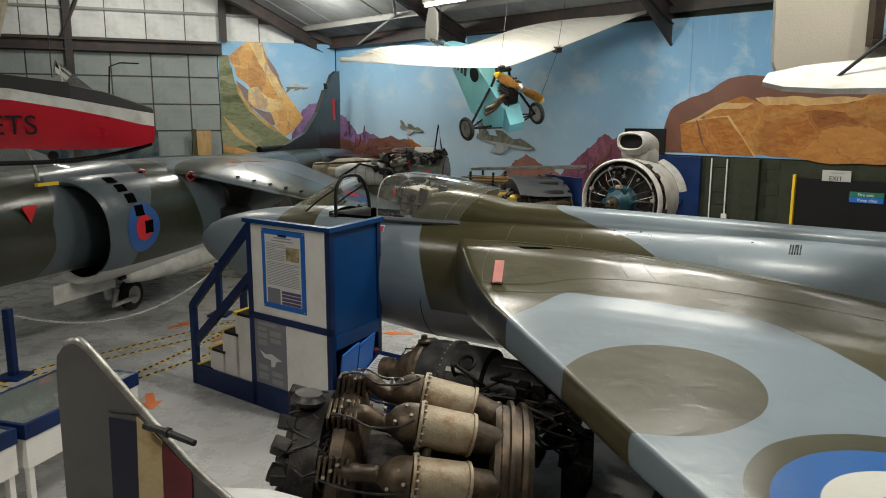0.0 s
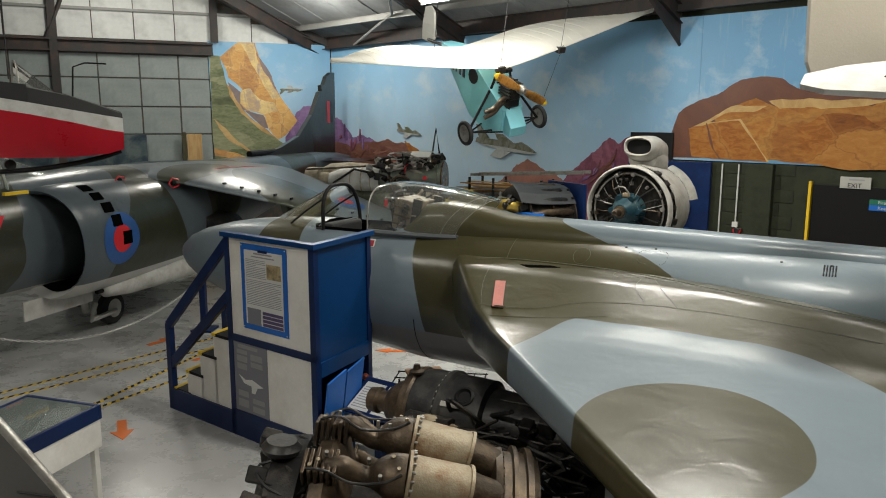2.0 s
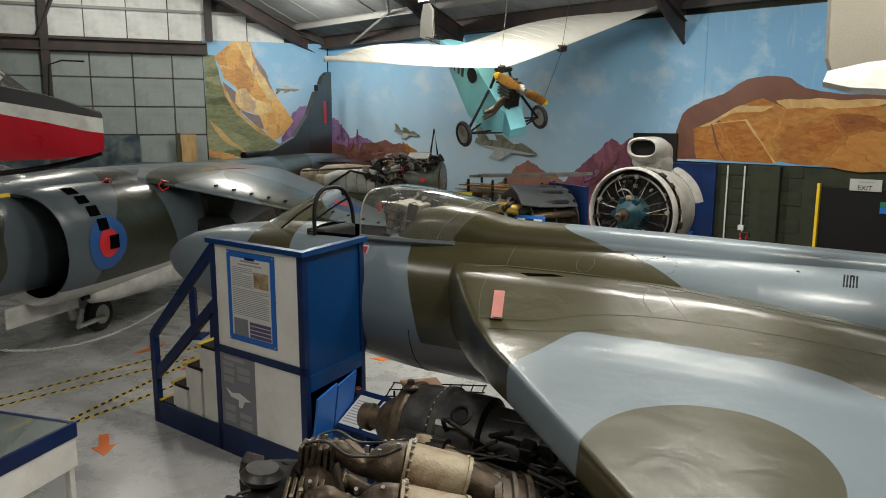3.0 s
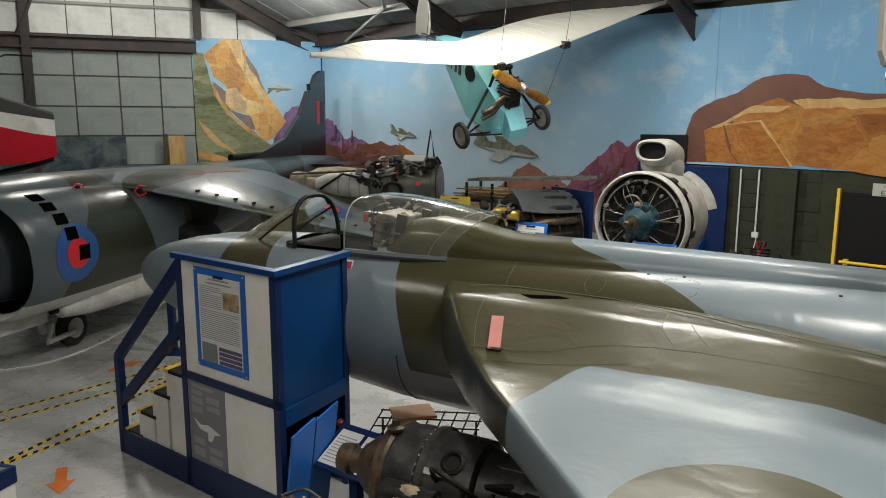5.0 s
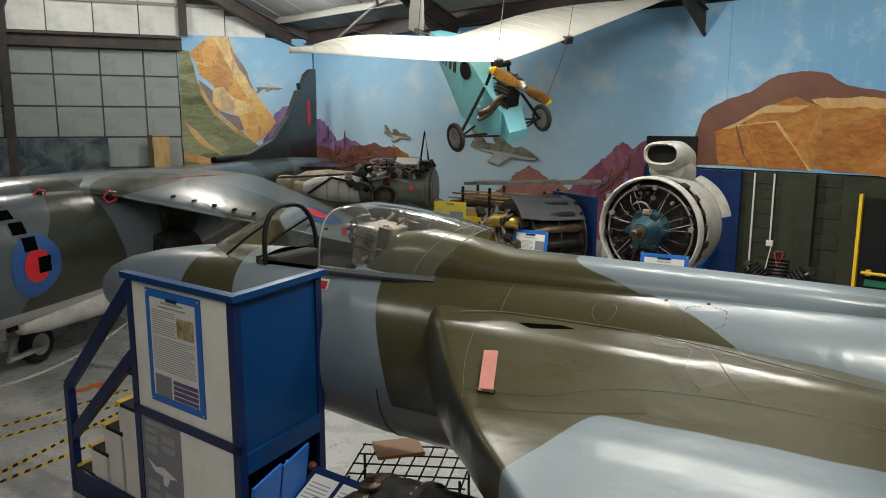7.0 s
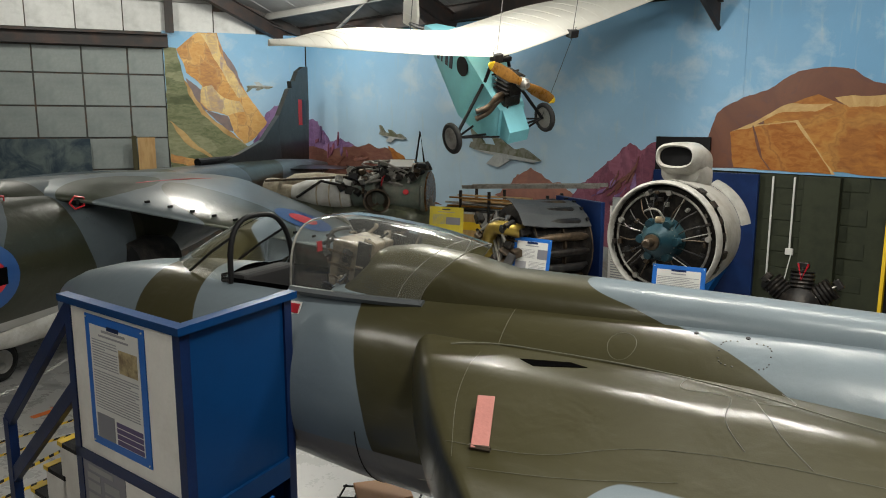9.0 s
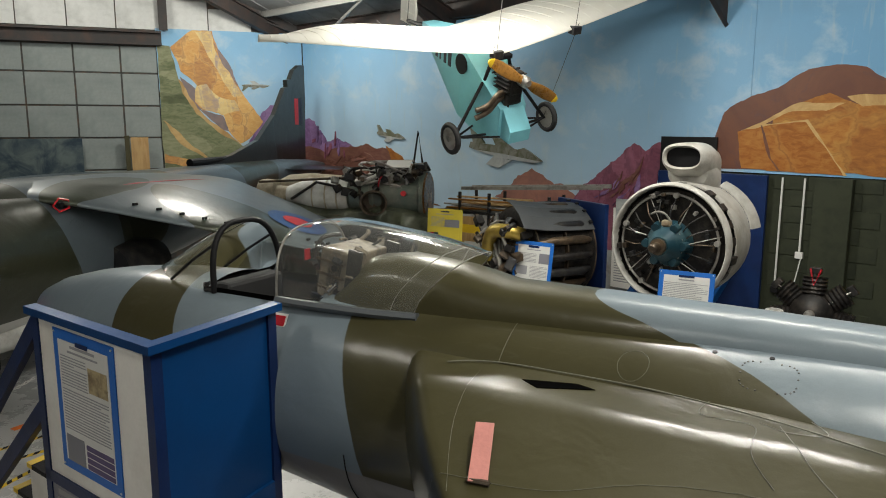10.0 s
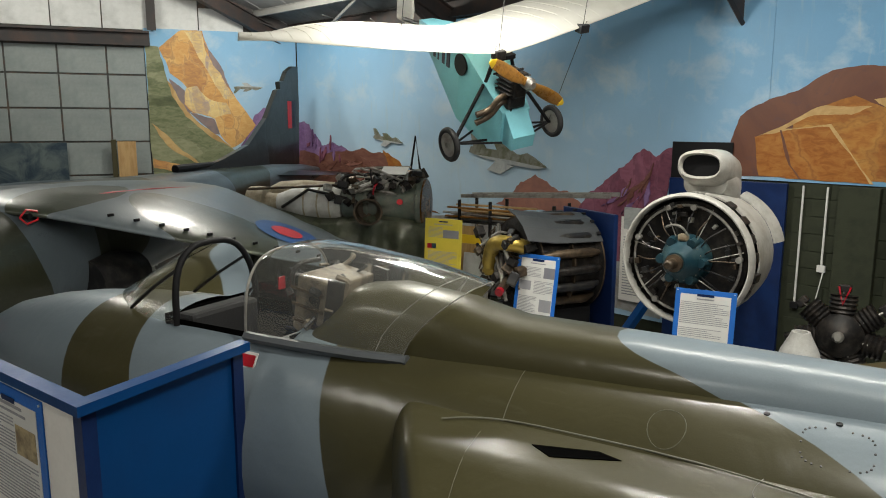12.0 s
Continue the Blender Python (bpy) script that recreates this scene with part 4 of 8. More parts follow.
cn.visible_shadow = False
part("canopy_front_rim", tube(bmesh.new(), rings[0], 0.008, 6), M["alloy"], cn)
part("canopy_rear_rim", tube(bmesh.new(), [p + Vector((-0.16, 0, 0.012)) for p in rings[-1]], 0.0025, 6), M["alloy"], cn)
part("canopy_rear_rim", tube(bmesh.new(), rings[-1], 0.003, 6), M["alloy"], cn)
for side in (0, -1):
    part("canopy_rail", tube(bmesh.new(), [r[side] + Vector((0, 0, -0.015)) for r in rings] + [rings[-1][side] + Vector((0.03, 0, -0.015))], 0.029, 6), M["rail_grey"], cn)
# ejection seat
part("seat_pan", boxed(-1.30, -0.2, 1.5, -0.96, 0.2, 1.95, 0.02), M["dark_metal"], hunter)
part("seat_back", block(bmesh.new(), -0.06, -0.2, 0, 0.10, 0.2, 0.60, 0.03, pose(-1.08, 0, 1.76, 0, 14, 0)), M["dark_metal"], hunter)
part("seat_headbox", block(bmesh.new(), -0.08, -0.20, 0, 0.17, 0.19, 0.33, 0.015, pose(-1.02, 0, 2.04, 0, 10, 0)), M["seat_tan"], hunter, "worn tan ejection seat headbox")
for y in (-0.215, 0.205):
    part("seat_rail", block(bmesh.new(), -0.04, y - 0.012, 0, 0.06, y + 0.012, 0.52, 0.004, pose(-0.86, 0, 1.86, 0, 10, 0)), M["dark_metal"], hunter)
for z in (2.10, 2.19, 2.28):
    part("seat_rib", block(bmesh.new(), -0.07, -0.206, 0, 0.15, -0.198, 0.018, 0.002, pose(-1.02, 0, z, 0, 10, 0)), M["bronze"], hunter)
part("seat_panel_hole", tube(bmesh.new(), [(-0.94, -0.20, 2.24), (-0.94, -0.207, 2.24)], 0.022, 12), M["dark"], hunter)
rnd = random.Random(5)
for k in range(26):
    p = Vector((rnd.uniform(-1.18, -0.78), rnd.uniform(-0.27, 0.22), rnd.uniform(2.02, 2.38)))
    q = p + Vector((rnd.uniform(-0.12, 0.12), rnd.uniform(-0.1, 0.1), rnd.uniform(-0.2, 0.1)))
    part("seat_strap", tube(bmesh.new(), smooth_line([p, (p + q) / 2 + Vector((0.04, 0.03, 0.03)), q], 4), rnd.uniform(0.008, 0.02), 6), M[rnd.choice(("dark_metal", "seat_tan", "seat_tan", "rubber"))], hunter)
for k in range(34):
    p = Vector((rnd.uniform(-1.16, -0.80), rnd.uniform(-0.25, 0.22), rnd.uniform(2.0, 2.36)))
    part("seat_fitting", block(bmesh.new(), -rnd.uniform(0.01, 0.035), -rnd.uniform(0.01, 0.03), -rnd.uniform(0.01, 0.04), rnd.uniform(0.01, 0.035), rnd.uniform(0.01, 0.03), rnd.uniform(0.01, 0.04), 0.004, Matrix.Translation(p) @ pose(0, 0, 0, rnd.uniform(0, 60), rnd.uniform(0, 60), 0)), M[rnd.choice(("bronze", "dark_metal", "seat_tan", "seat_tan", "rubber"))], hunter)
part("firing_handle", tube(bmesh.new(), smooth_line([(-1.06, -0.17, 2.0), (-1.10, -0.18, 2.3), (-1.06, -0.17, 2.42), (-1.03, -0.02, 2.43)], 5), 0.014, 8), M["dark_metal"], hunter)
part("seat_tag", boxed(-1.16, -0.23, 2.28, -1.15, -0.18, 2.35), M["red"], hunter)

# wing on the camera's side (local y is negative there)
WING = [(0.25, -0.32, 4.7, 1.56, 0.36), (0.55, -0.20, 4.7, 1.565, 0.345), (0.8, -0.03, 4.7, 1.565, 0.325), (1.05, 0.17, 4.72, 1.505, 0.27), (1.30, 0.40, 4.75, 1.45, 0.215), (1.45, 0.56, 4.76, 1.43, 0.185), (1.6, 0.70, 4.77, 1.415, 0.17),
        (2.0, 1.10, 4.82, 1.40, 0.15), (2.58, 1.66, 4.9, 1.38, 0.13), (3.2, 2.22, 5.0, 1.365, 0.115), (3.82, 2.82, 5.05, 1.35, 0.10), (4.5, 3.45, 5.2, 1.335, 0.08), (5.1, 4.05, 5.3, 1.32, 0.04)]


def wing_point(t, w, le, te, mid, half, upper):
    # rounded nose, thickest at 35 per cent, thin at the rear
    nose = 0.34 * half / (te - le)
    y = (1 - (1 - min(max(t, 0) / nose, 1.0)) ** 2.6) ** (1 / 2.6) if t < 0.35 else max(0.0, 1 - ((t - 0.35) / 0.65) ** 1.7)
    return Vector((le + (te - le) * t, -w, mid + (half if upper else -half) * min(y, 1.02) * (1 if upper else 0.85)))


TS = [0, 0.0007, 0.002, 0.005, 0.010, 0.017, 0.026, 0.038, 0.053, 0.075, 0.11, 0.18, 0.27, 0.38, 0.5, 0.64, 0.8, 1.0]


def wing_ring(w, le, te, mid, half):
    return [wing_point(t, w, le, te, mid, half, True) for t in TS] + [wing_point(t, w, le, te, mid, half, False) for t in reversed(TS[1:-1])]


wing_paint = camouflage("fighter_wing_paint", blobs=((2.38, -2.68, 0.63, 0.72, 0), (3.78, -3.55, 0.78, 0.78, 0), (1.2, 1.6, 1.6, 1.5, 20)), rough=0.34, root=True,
                        discs=((3.75, -3.62, 0.635, (0.022, 0.11, 0.34)), (3.75, -3.62, 0.43, (0.60, 0.60, 0.54)), (3.75, -3.62, 0.22, (0.55, 0.03, 0.03))))
fine_wing = []
for a, b in zip(WING, WING[1:]):
    for k in range(4):
        fine_wing.append([p + (q - p) * k / 4 for p, q in zip(a, b)])
fine_wing.append(list(WING[-1]))
bm = bmesh.new()
loft(bm, [wing_ring(*r) for r in fine_wing])
part("wing", bm, wing_paint, hunter, smooth=60)
bm = bmesh.new()
loft(bm, [[Vector((p.x, -p.y, p.z)) for p in wing_ring(*r)] for r in WING])
part("wing", bm, wing_paint, hunter, smooth=60)


def wing_top(s, w):
    """The height of the wing's upper side at a place."""
    for a, b in zip(WING, WING[1:]):
        if a[0] <= w <= b[0]:
            r = [p + (q - p) * (w - a[0]) / (b[0] - a[0]) for p, q in zip(a, b)]
            return wing_point((s - r[1]) / (r[2] - r[1]), *r, True).z
    return 1.45


def on_wing(outline, rise, n=5):
    """A thin plate that follows the wing's upper side; outline: (along, out)."""
    bm = bmesh.new()
    pts = []
    for (a, b), (c, d) in zip(outline, outline[1:] + outline[:1]):
        pts += [(a + (c - a) * k / n, b + (d - b) * k / n) for k in range(n)]
    top = [bm.verts.new((s, -w, wing_top(s, w) + rise)) for s, w in pts]
    low = [bm.verts.new((s, -w, wing_top(s, w) - 0.004)) for s, w in pts]
    bm.faces.new(top)
    for i in range(len(top)):
        j = (i + 1) % len(top)
        bm.faces.new((top[i], top[j], low[j], low[i]))
    return bm


def wing_line(pts, r=0.003):
    return tube(bmesh.new(), [(s, -w, wing_top(s, w) + r * 0.3 + 0.0015) for s, w in smooth_line_2(pts)], r, 4)


def smooth_line_2(pts, n=6):
    return [(p.x, p.y) for p in smooth_line([(a, b, 0) for a, b in pts], n)]


# a flat plate on the skin, coloured as the slot's shade
part("wing_slot_shade", on_wing([(0.54, 0.63), (0.80, 0.57), (0.90, 0.60), (0.64, 0.69)], 0.004), M["opening_shade"], hunter, "near-black plate standing for the shaded slot in the wing root")
ft, fb = Vector((0.55, -1.06, wing_top(0.55, 1.06) + 0.07)), Vector((0.63, -1.29, wing_top(0.63, 1.29) + 0.012))
tag = part("pitot_cover", block(bmesh.new(), 0, -0.042, -0.006, (ft - fb).length, 0.042, 0.006, 0.003, frame_of(fb, ft - fb)), M["pink"], hunter, "faded red metal flag standing on the wing")
part("flag_base", tube(bmesh.new(), [fb + Vector((-0.05, 0, 0)), fb + Vector((0.05, 0.01, 0))], 0.014, 6), M["bronze"], tag)
for pts in ([(0.30, 1.30), (0.45, 1.28), (0.9, 1.24), (1.6, 1.05), (3.6, 1.0)], [(1.42, 0.42), (1.38, 0.64), (1.60, 0.66), (1.62, 0.86), (1.72, 1.0)], [(1.42, 0.42), (1.7, 0.44), (1.88, 0.60), (1.74, 0.66), (1.62, 0.62)],
            [(1.70, 0.62), (1.82, 0.85), (1.98, 1.02)], [(0.30, 0.62), (0.36, 1.0), (0.52, 1.36)], [(0.62, 1.40), (1.0, 1.34), (1.5, 1.22)]):
    repair = pts[0] in ((1.42, 0.42), (1.70, 0.62))
    part("panel_joint", wing_line(pts, 0.0018 if repair else 0.0013), M["alloy"] if repair else SEAM, hunter)
# root fillet between body and wing
bm = bmesh.new()
fil = [(a, -w, wing_top(max(a, 0.0), w) + 0.010) for a, w in ((0.10, 0.60), (0.20, 0.54), (0.36, 0.49), (0.62, 0.48), (1.16, 0.50), (1.70, 0.60), (2.13, 0.70), (2.6, 0.74), (3.2, 0.74), (3.9, 0.73), (4.6, 0.70))]
part("root_seal", tube(bmesh.new(), smooth_line(fil, 3), 0.004, 6), SEAM, hunter)
# small openings and fasteners on the upper body
def on_body(s, w):
    r = body_ring(s)
    best = min((p for p in r if p.z > 1.5), key=lambda p: abs(p.y + w))
    ps = sorted([p for p in r if p.z > 1.45 and p.y < 0.05], key=lambda p: -p.y)
    for a, b in zip(ps, ps[1:]):
        if a.y >= -w >= b.y:
            return a + (b - a) * ((a.y + w) / max(a.y - b.y, 1e-6))
    return best


for s, w in ((1.37, 0.26), (1.62, 0.25), (2.6, 0.3), (2.95, 0.3)):
    p = on_body(s, w)
    part("fastener_hole", tube(bmesh.new(), [p, p + Vector((0, -0.001, 0.004))], 0.012, 10), M["dark"], hunter)
bm = bmesh.new()
for k in range(22):
    a = math.tau * k / 22
    c = Vector((math.copysign(abs(math.cos(a)) ** 0.5, math.cos(a)), math.copysign(abs(math.sin(a)) ** 0.5, math.sin(a))))
    p = on_body(1.62 + 0.12 * c.x, 0.36 + 0.075 * c.y)
    tube(bm, [p, p + Vector((0, -0.001, 0.003))], 0.0045, 6)
tagged(part("access_panel_screws", bm, M["dark_metal"], hunter), kind="stuff")
for k in range(5):
    p, q = on_body(2.90 + 0.02 * k, 0.30), on_body(2.90 + 0.02 * k, 0.42)
    part("vent_slat", tube(bmesh.new(), [p + Vector((0, 0, 0.002)), q + Vector((0, 0, 0.002))], 0.006, 4), M["dark"], hunter)
bm = bmesh.new()
tube(bm, [on_body(1.02 + 0.075 * math.cos(k * math.tau / 20), 0.40 + 0.075 * math.sin(k * math.tau / 20)) + Vector((0, 0, 0.0005)) for k in range(21)], 0.0018, 4)
part("filler_cap_ring", bm, SEAM, hunter)
# warning plate by the cockpit, red on white
p = on_body(-1.21, 0.44)
part("rescue_plate", block(bmesh.new(), -0.08, -0.004, -0.045, 0.08, 0.004, 0.045, 0.002, Matrix.Translation(p + Vector((0, -0.012, 0.0))) @ pose(0, 0, 0, -28, 0, 0)), M["paper"], hunter)
part("rescue_plate_red", block(bmesh.new(), -0.03, -0.004, -0.032, 0.07, 0.004, 0.032, 0, Matrix.Translation(p + Vector((0, -0.018, 0.0))) @ pose(0, 0, 0, -28, 0, 0)), M["red"], hunter)
# belly joint, undercarriage
bm = bmesh.new()
ring = [p for p in body_ring(-0.55)]
tube(bm, [p * 1.0 + Vector((0, p.y * 0.003, 0)) for p in ring[N // 2 - 24 + 24:N]], 0.005, 4)
part("belly_joint", bm, M["dark"], hunter)
for s, w in ((-2.6, 0.0), (2.6, 2.2), (2.6, -2.2)):
    r = 0.27 if w == 0 else 0.36
    z1 = 1.0 if w == 0 else 1.35
    part("gear_leg", tube(bmesh.new(), [(s, -w, r), (s, -w, z1)], 0.055, 10), M["alloy"], hunter)
    wh = part("wheel", turned(bmesh.new(), [(-0.08, r * 0.6), (-0.09, r * 0.8), (-0.06, r * 0.97), (0, r), (0.06, r * 0.97), (0.09, r * 0.8), (0.08, r * 0.6)], Matrix.Translation((s, -w + 0.14, r)) @ pose(0, 0, 0, 0, 0, 90), 28), M["rubber"], hunter, smooth=40)
    part("rim", turned(bmesh.new(), [(-0.085, r * 0.58), (0.085, r * 0.58)], Matrix.Translation((s, -w + 0.14, r)) @ pose(0, 0, 0, 0, 0, 90), 24), M["alloy"], wh)


# ---- the jump jet behind ----
HARRIER = frame_of((-3.75, 22.5, 0.0), (-0.187, -0.982, 0))
# local: x towards its nose, y towards the camera's side
harrier = thing("jump_jet", HARRIER, "grey and green camouflaged jump jet with big side intakes", "aircraft")
harrier_paint = camouflage("jump_jet_paint", bands=((1.6, 0.6, 2.9, -0.3), (5.2, 0.9, 6.6, 0.2), (7.7, -0.3, 8.75, 0.55), (10.15, 0.2, 13.6, 0.0)), belly=1.02, belly_colour=(0.50, 0.50, 0.48), rough=0.3, second=(0.028, 0.031, 0.018), first=(0.085, 0.105, 0.12))
HBODY = [(-1.2, 0.10, 2.24, 2.02), (-0.4, 0.22, 2.34, 1.86), (0.8, 0.34, 2.40, 1.70), (2.5, 0.46, 2.42, 1.45), (4.5, 0.66, 2.42, 1.12), (6.2, 0.82, 2.44, 0.92), (7.5, 0.88, 2.46, 0.84), (8.6, 0.80, 2.48, 0.84),
         (9.6, 0.62, 2.44, 0.90), (11.2, 0.58, 2.40, 0.92), (12.6, 0.50, 2.25, 1.0), (13.8, 0.34, 2.0, 1.15), (14.6, 0.10, 1.72, 1.42)]


def hring(s):
    w, top, bot = lerp_table(HBODY, s)
    zc = bot + (top - bot) * 0.5
    out = []
    for k in range(40):
        c, d = math.cos(math.tau * k / 40), math.sin(math.tau * k / 40)
        out.append(Vector((s, w * math.copysign(abs(c) ** 0.8, c), zc + (top - bot) / 2 * math.copysign(abs(d) ** 0.9, d))))
    return out


bm = bmesh.new()
loft(bm, [hring(s) for s in (-1.2, -0.8, -0.4, 0.2, 0.8, 1.6, 2.5, 3.5, 4.5, 5.3, 6.2, 6.9, 7.5, 8.1, 8.6, 9.1, 9.6, 10.4, 11.2, 11.9, 12.6, 13.2, 13.8, 14.2, 14.6)])
part("fuselage", bm, harrier_paint, harrier, smooth=50)
IC, IZ = 0.56, 1.56


def intake_ring(x, ry, rz):
    return [Vector((x - 0.22 * max(0.0, math.cos(math.tau * k / 36)) * (1 if x > 9.5 else 0) - 0.10 * (math.sin(math.tau * k / 36) < 0) * abs(math.sin(math.tau * k / 36)), IC + ry * math.cos(math.tau * k / 36), IZ + rz * math.sin(math.tau * k / 36))) for k in range(36)]


for side in (1, -1):
    flip = Matrix.Diagonal((1, side, 1, 1))
    prof = [(6.4, 0.30, 0.55), (7.0, 0.42, 0.66), (7.8, 0.50, 0.73), (8.6, 0.55, 0.76), (9.3, 0.575, 0.77), (9.7, 0.575, 0.765), (9.92, 0.555, 0.745), (10.0, 0.52, 0.71), (9.97, 0.485, 0.675), (9.85, 0.46, 0.65)]
    bm = bmesh.new()
    loft(bm, [[flip @ p for p in intake_ring(*q)] for q in prof], caps=False)
    duct = part("intake_cowl", bm, harrier_paint, harrier, smooth=50)
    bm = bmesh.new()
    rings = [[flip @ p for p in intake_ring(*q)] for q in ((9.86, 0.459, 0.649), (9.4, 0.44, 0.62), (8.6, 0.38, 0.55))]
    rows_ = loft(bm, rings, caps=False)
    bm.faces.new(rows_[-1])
    # near-black lining stands for the dimness deep in the duct
    part("intake_duct", bm, M["opening_shade"], duct, "intake throat, near black in place of its shade")


def on_intake(x, z):
    rz = lerp_table([(6.4, 0.55), (7, 0.66), (7.8, 0.73), (8.6, 0.76), (9.3, 0.77), (9.7, 0.765), (9.92, 0.745)], x)[0]
    ry = lerp_table([(6.4, 0.30), (7, 0.42), (7.8, 0.50), (8.6, 0.55), (9.3, 0.575), (9.7, 0.575), (9.92, 0.555)], x)[0]
    q = max(-0.98, min(0.98, (z - IZ) / rz))
    return Vector((x - (0.22 * math.sqrt(1 - q * q) if x > 9.5 else 0), IC + ry * math.sqrt(1 - q * q), z))


def disc_on_intake(x, z, r0, rise):
    bm = bmesh.new()
    c = bm.verts.new(on_intake(x, z) + Vector((0, rise, 0)))
    rows_ = []
    for i in range(1, 6):
        rows_.append([bm.verts.new(on_intake(x + r0 * i / 5 * math.cos(k * math.tau / 32), z + r0 * i / 5 * math.sin(k * math.tau / 32)) + Vector((0, rise, 0))) for k in range(32)])
    for k in range(32):
        bm.faces.new((c, rows_[0][k], rows_[0][(k + 1) % 32]))
        for a, b in zip(rows_, rows_[1:]):
            bm.faces.new((a[k], a[(k + 1) % 32], b[(k + 1) % 32], b[k]))
    return bm


part("roundel_outer", disc_on_intake(9.12, 1.56, 0.36, 0.006), M["roundel_blue"], harrier, "dark blue roundel ring", smooth=60)
part("roundel_inner", disc_on_intake(9.12, 1.56, 0.19, 0.010), M["roundel_red"], harrier, "bright red roundel centre", smooth=60)
# blow-in openings: thin plates coloured as the shade inside them
for k, z in enumerate((2.26, 2.15, 2.0, 1.815, 1.56)):
    bm = bmesh.new()
    h, xd = (0.035, 0.045, 0.062, 0.075, 0.09)[k], (9.38, 9.33, 9.26, 9.18, 9.02)[k]
    q = [on_intake(x, zz) + Vector((0, 0.018, 0.004)) for x, zz in ((xd + 0.09, z - h), (xd - 0.09, z - h), (xd - 0.09, z + h), (xd + 0.09, z + h))]
    q2 = [p - Vector((0, 0.06, 0.04)) for p in q]
    a, b = [bm.verts.new(p) for p in q], [bm.verts.new(p) for p in q2]
    bm.faces.new(a)
    for i in range(4):
        bm.faces.new((a[i], a[(i + 1) % 4], b[(i + 1) % 4], b[i]))
    part("blow_in_door", bm, M["opening_shade"], harrier)


# wings with anhedral
HWING = [(0.3, 7.95, 4.0, 2.30, 0.16), (0.80, 7.75, 3.95, 2.24, 0.15), (1.0, 7.55, 3.92, 2.19, 0.14), (1.3, 7.2, 3.88, 2.07, 0.13), (2.2, 6.35, 3.8, 1.74, 0.11), (3.0, 5.6, 3.72, 1.45, 0.085), (3.85, 4.75, 3.7, 1.12, 0.05)]


def hwing_ring(w, le, te, mid, half, side):
    pts = []
    for up, ts in ((True, TS), (False, list(reversed(TS[1:-1])))):
        for t in ts:
            y = min(max(t, 0) / 0.2, 1.0) ** 0.42 if t < 0.35 else max(0.0, 1 - ((t - 0.35) / 0.65) ** 1.6)
            pts.append(Vector((le + (te - le) * t, side * w, mid + (half if up else -half * 0.7) * y)))
    return pts


hwing_paint = camouflage("jump_jet_wing_paint", blobs=((5.9, 1.9, 0.7, 0.9, 20), (6.9, 0.8, 0.9, 0.3, 0)), rough=0.36, first=(0.15, 0.18, 0.20), second=(0.05, 0.058, 0.04))
for side in (1, -1):
    bm = bmesh.new()
    loft(bm, [hwing_ring(*r, side) for r in HWING])
    part("wing", bm, hwing_paint, harrier, smooth=60)


def hwing_top(x, w):
    for a, b in zip(HWING, HWING[1:]):
        if a[0] <= w <= b[0]:
            r = [p + (q - p) * (w - a[0]) / (b[0] - a[0]) for p, q in zip(a, b)]
            t = (x - r[1]) / (r[2] - r[1])
            y = min(max(t, 0) / 0.2, 1.0) ** 0.42 if t < 0.35 else max(0.0, 1 - ((t - 0.35) / 0.65) ** 1.6)
            return r[3] + r[4] * y
    return 2.0


def on_hwing(cx, cy, r0, rise, squash=1.0):
    bm = bmesh.new()
    top = [(cx + r0 * math.cos(k * math.tau / 28), cy + r0 * squash * math.sin(k * math.tau / 28)) for k in range(28)]
    c = bm.verts.new((cx, cy, hwing_top(cx, cy) + rise))
    vs = [bm.verts.new((x, y, hwing_top(x, y) + rise)) for x, y in top]
    for k in range(28):
        bm.faces.new((c, vs[k], vs[(k + 1) % 28]))
    return bm


part("roundel_outer", on_hwing(4.95, 2.55, 0.42, 0.012), M["roundel_blue"], harrier)
part("roundel_inner", on_hwing(4.95, 2.55, 0.21, 0.018), M["roundel_red"], harrier)
for k in range(11):
    w = 1.35 + 0.2 * k
    le = lerp_table([(r[0], r[1]) for r in HWING], w)[0]
    part("vortex_blade", block(bmesh.new(), le - 0.26, w - 0.008, hwing_top(le - 0.26, w) - 0.01, le - 0.18, w + 0.02, hwing_top(le - 0.2, w) + 0.03, 0.003), M["dark"], harrier)
# red lines where the wing may not be stepped on
part("no_step_line", tube(bmesh.new(), [(x, 0.9 + 0.05 * math.sin(k), hwing_top(x, 0.95) + 0.004) for k, x in enumerate((7.2, 6.4, 5.6, 4.9, 4.3))], 0.011, 4), M["red"], harrier)
for cx, cy, cz, r in ((7.68, 0.93, 2.20, 0.13), (8.55, 0.66, 2.30, 0.10)):
    bm = bmesh.new()
    tube(bm, [(cx + r * math.cos(a), cy + 0.02, cz + r * 0.62 * math.sin(a)) for a in [k * math.tau / 5 for k in range(6)]], 0.012, 4)
    part("warning_outline", bm, M["roundel_red"], harrier)
    part("vent_hole", tube(bmesh.new(), [(cx, cy - 0.03, cz), (cx, cy + 0.025, cz)], 0.035, 12), M["dark"], harrier)
# fin, tailplanes, tail bullet
fin_paint = camouflage("fin_paint", bands=((-0.9, 0.2, 0.9, -0.1),), rough=0.35, first=(0.030, 0.038, 0.043), second=(0.012, 0.014, 0.013))
fin = [(3.75, 2.38), (2.6, 2.56), (1.7, 2.80), (1.0, 3.30), (0.55, 3.85), (0.42, 3.88), (0.44, 4.02), (0.28, 4.04), (0.12, 4.24), (-0.15, 4.36), (-0.35, 4.37), (-0.36, 3.6), (-0.30, 2.3)]
part("tail_fin", slab(bmesh.new(), fin, -0.05, 0.05), fin_paint, harrier)
part("fin_flash", boxed(-0.02, 0.05, 3.1, 0.14, 0.056, 3.65), M["roundel_red"], harrier)
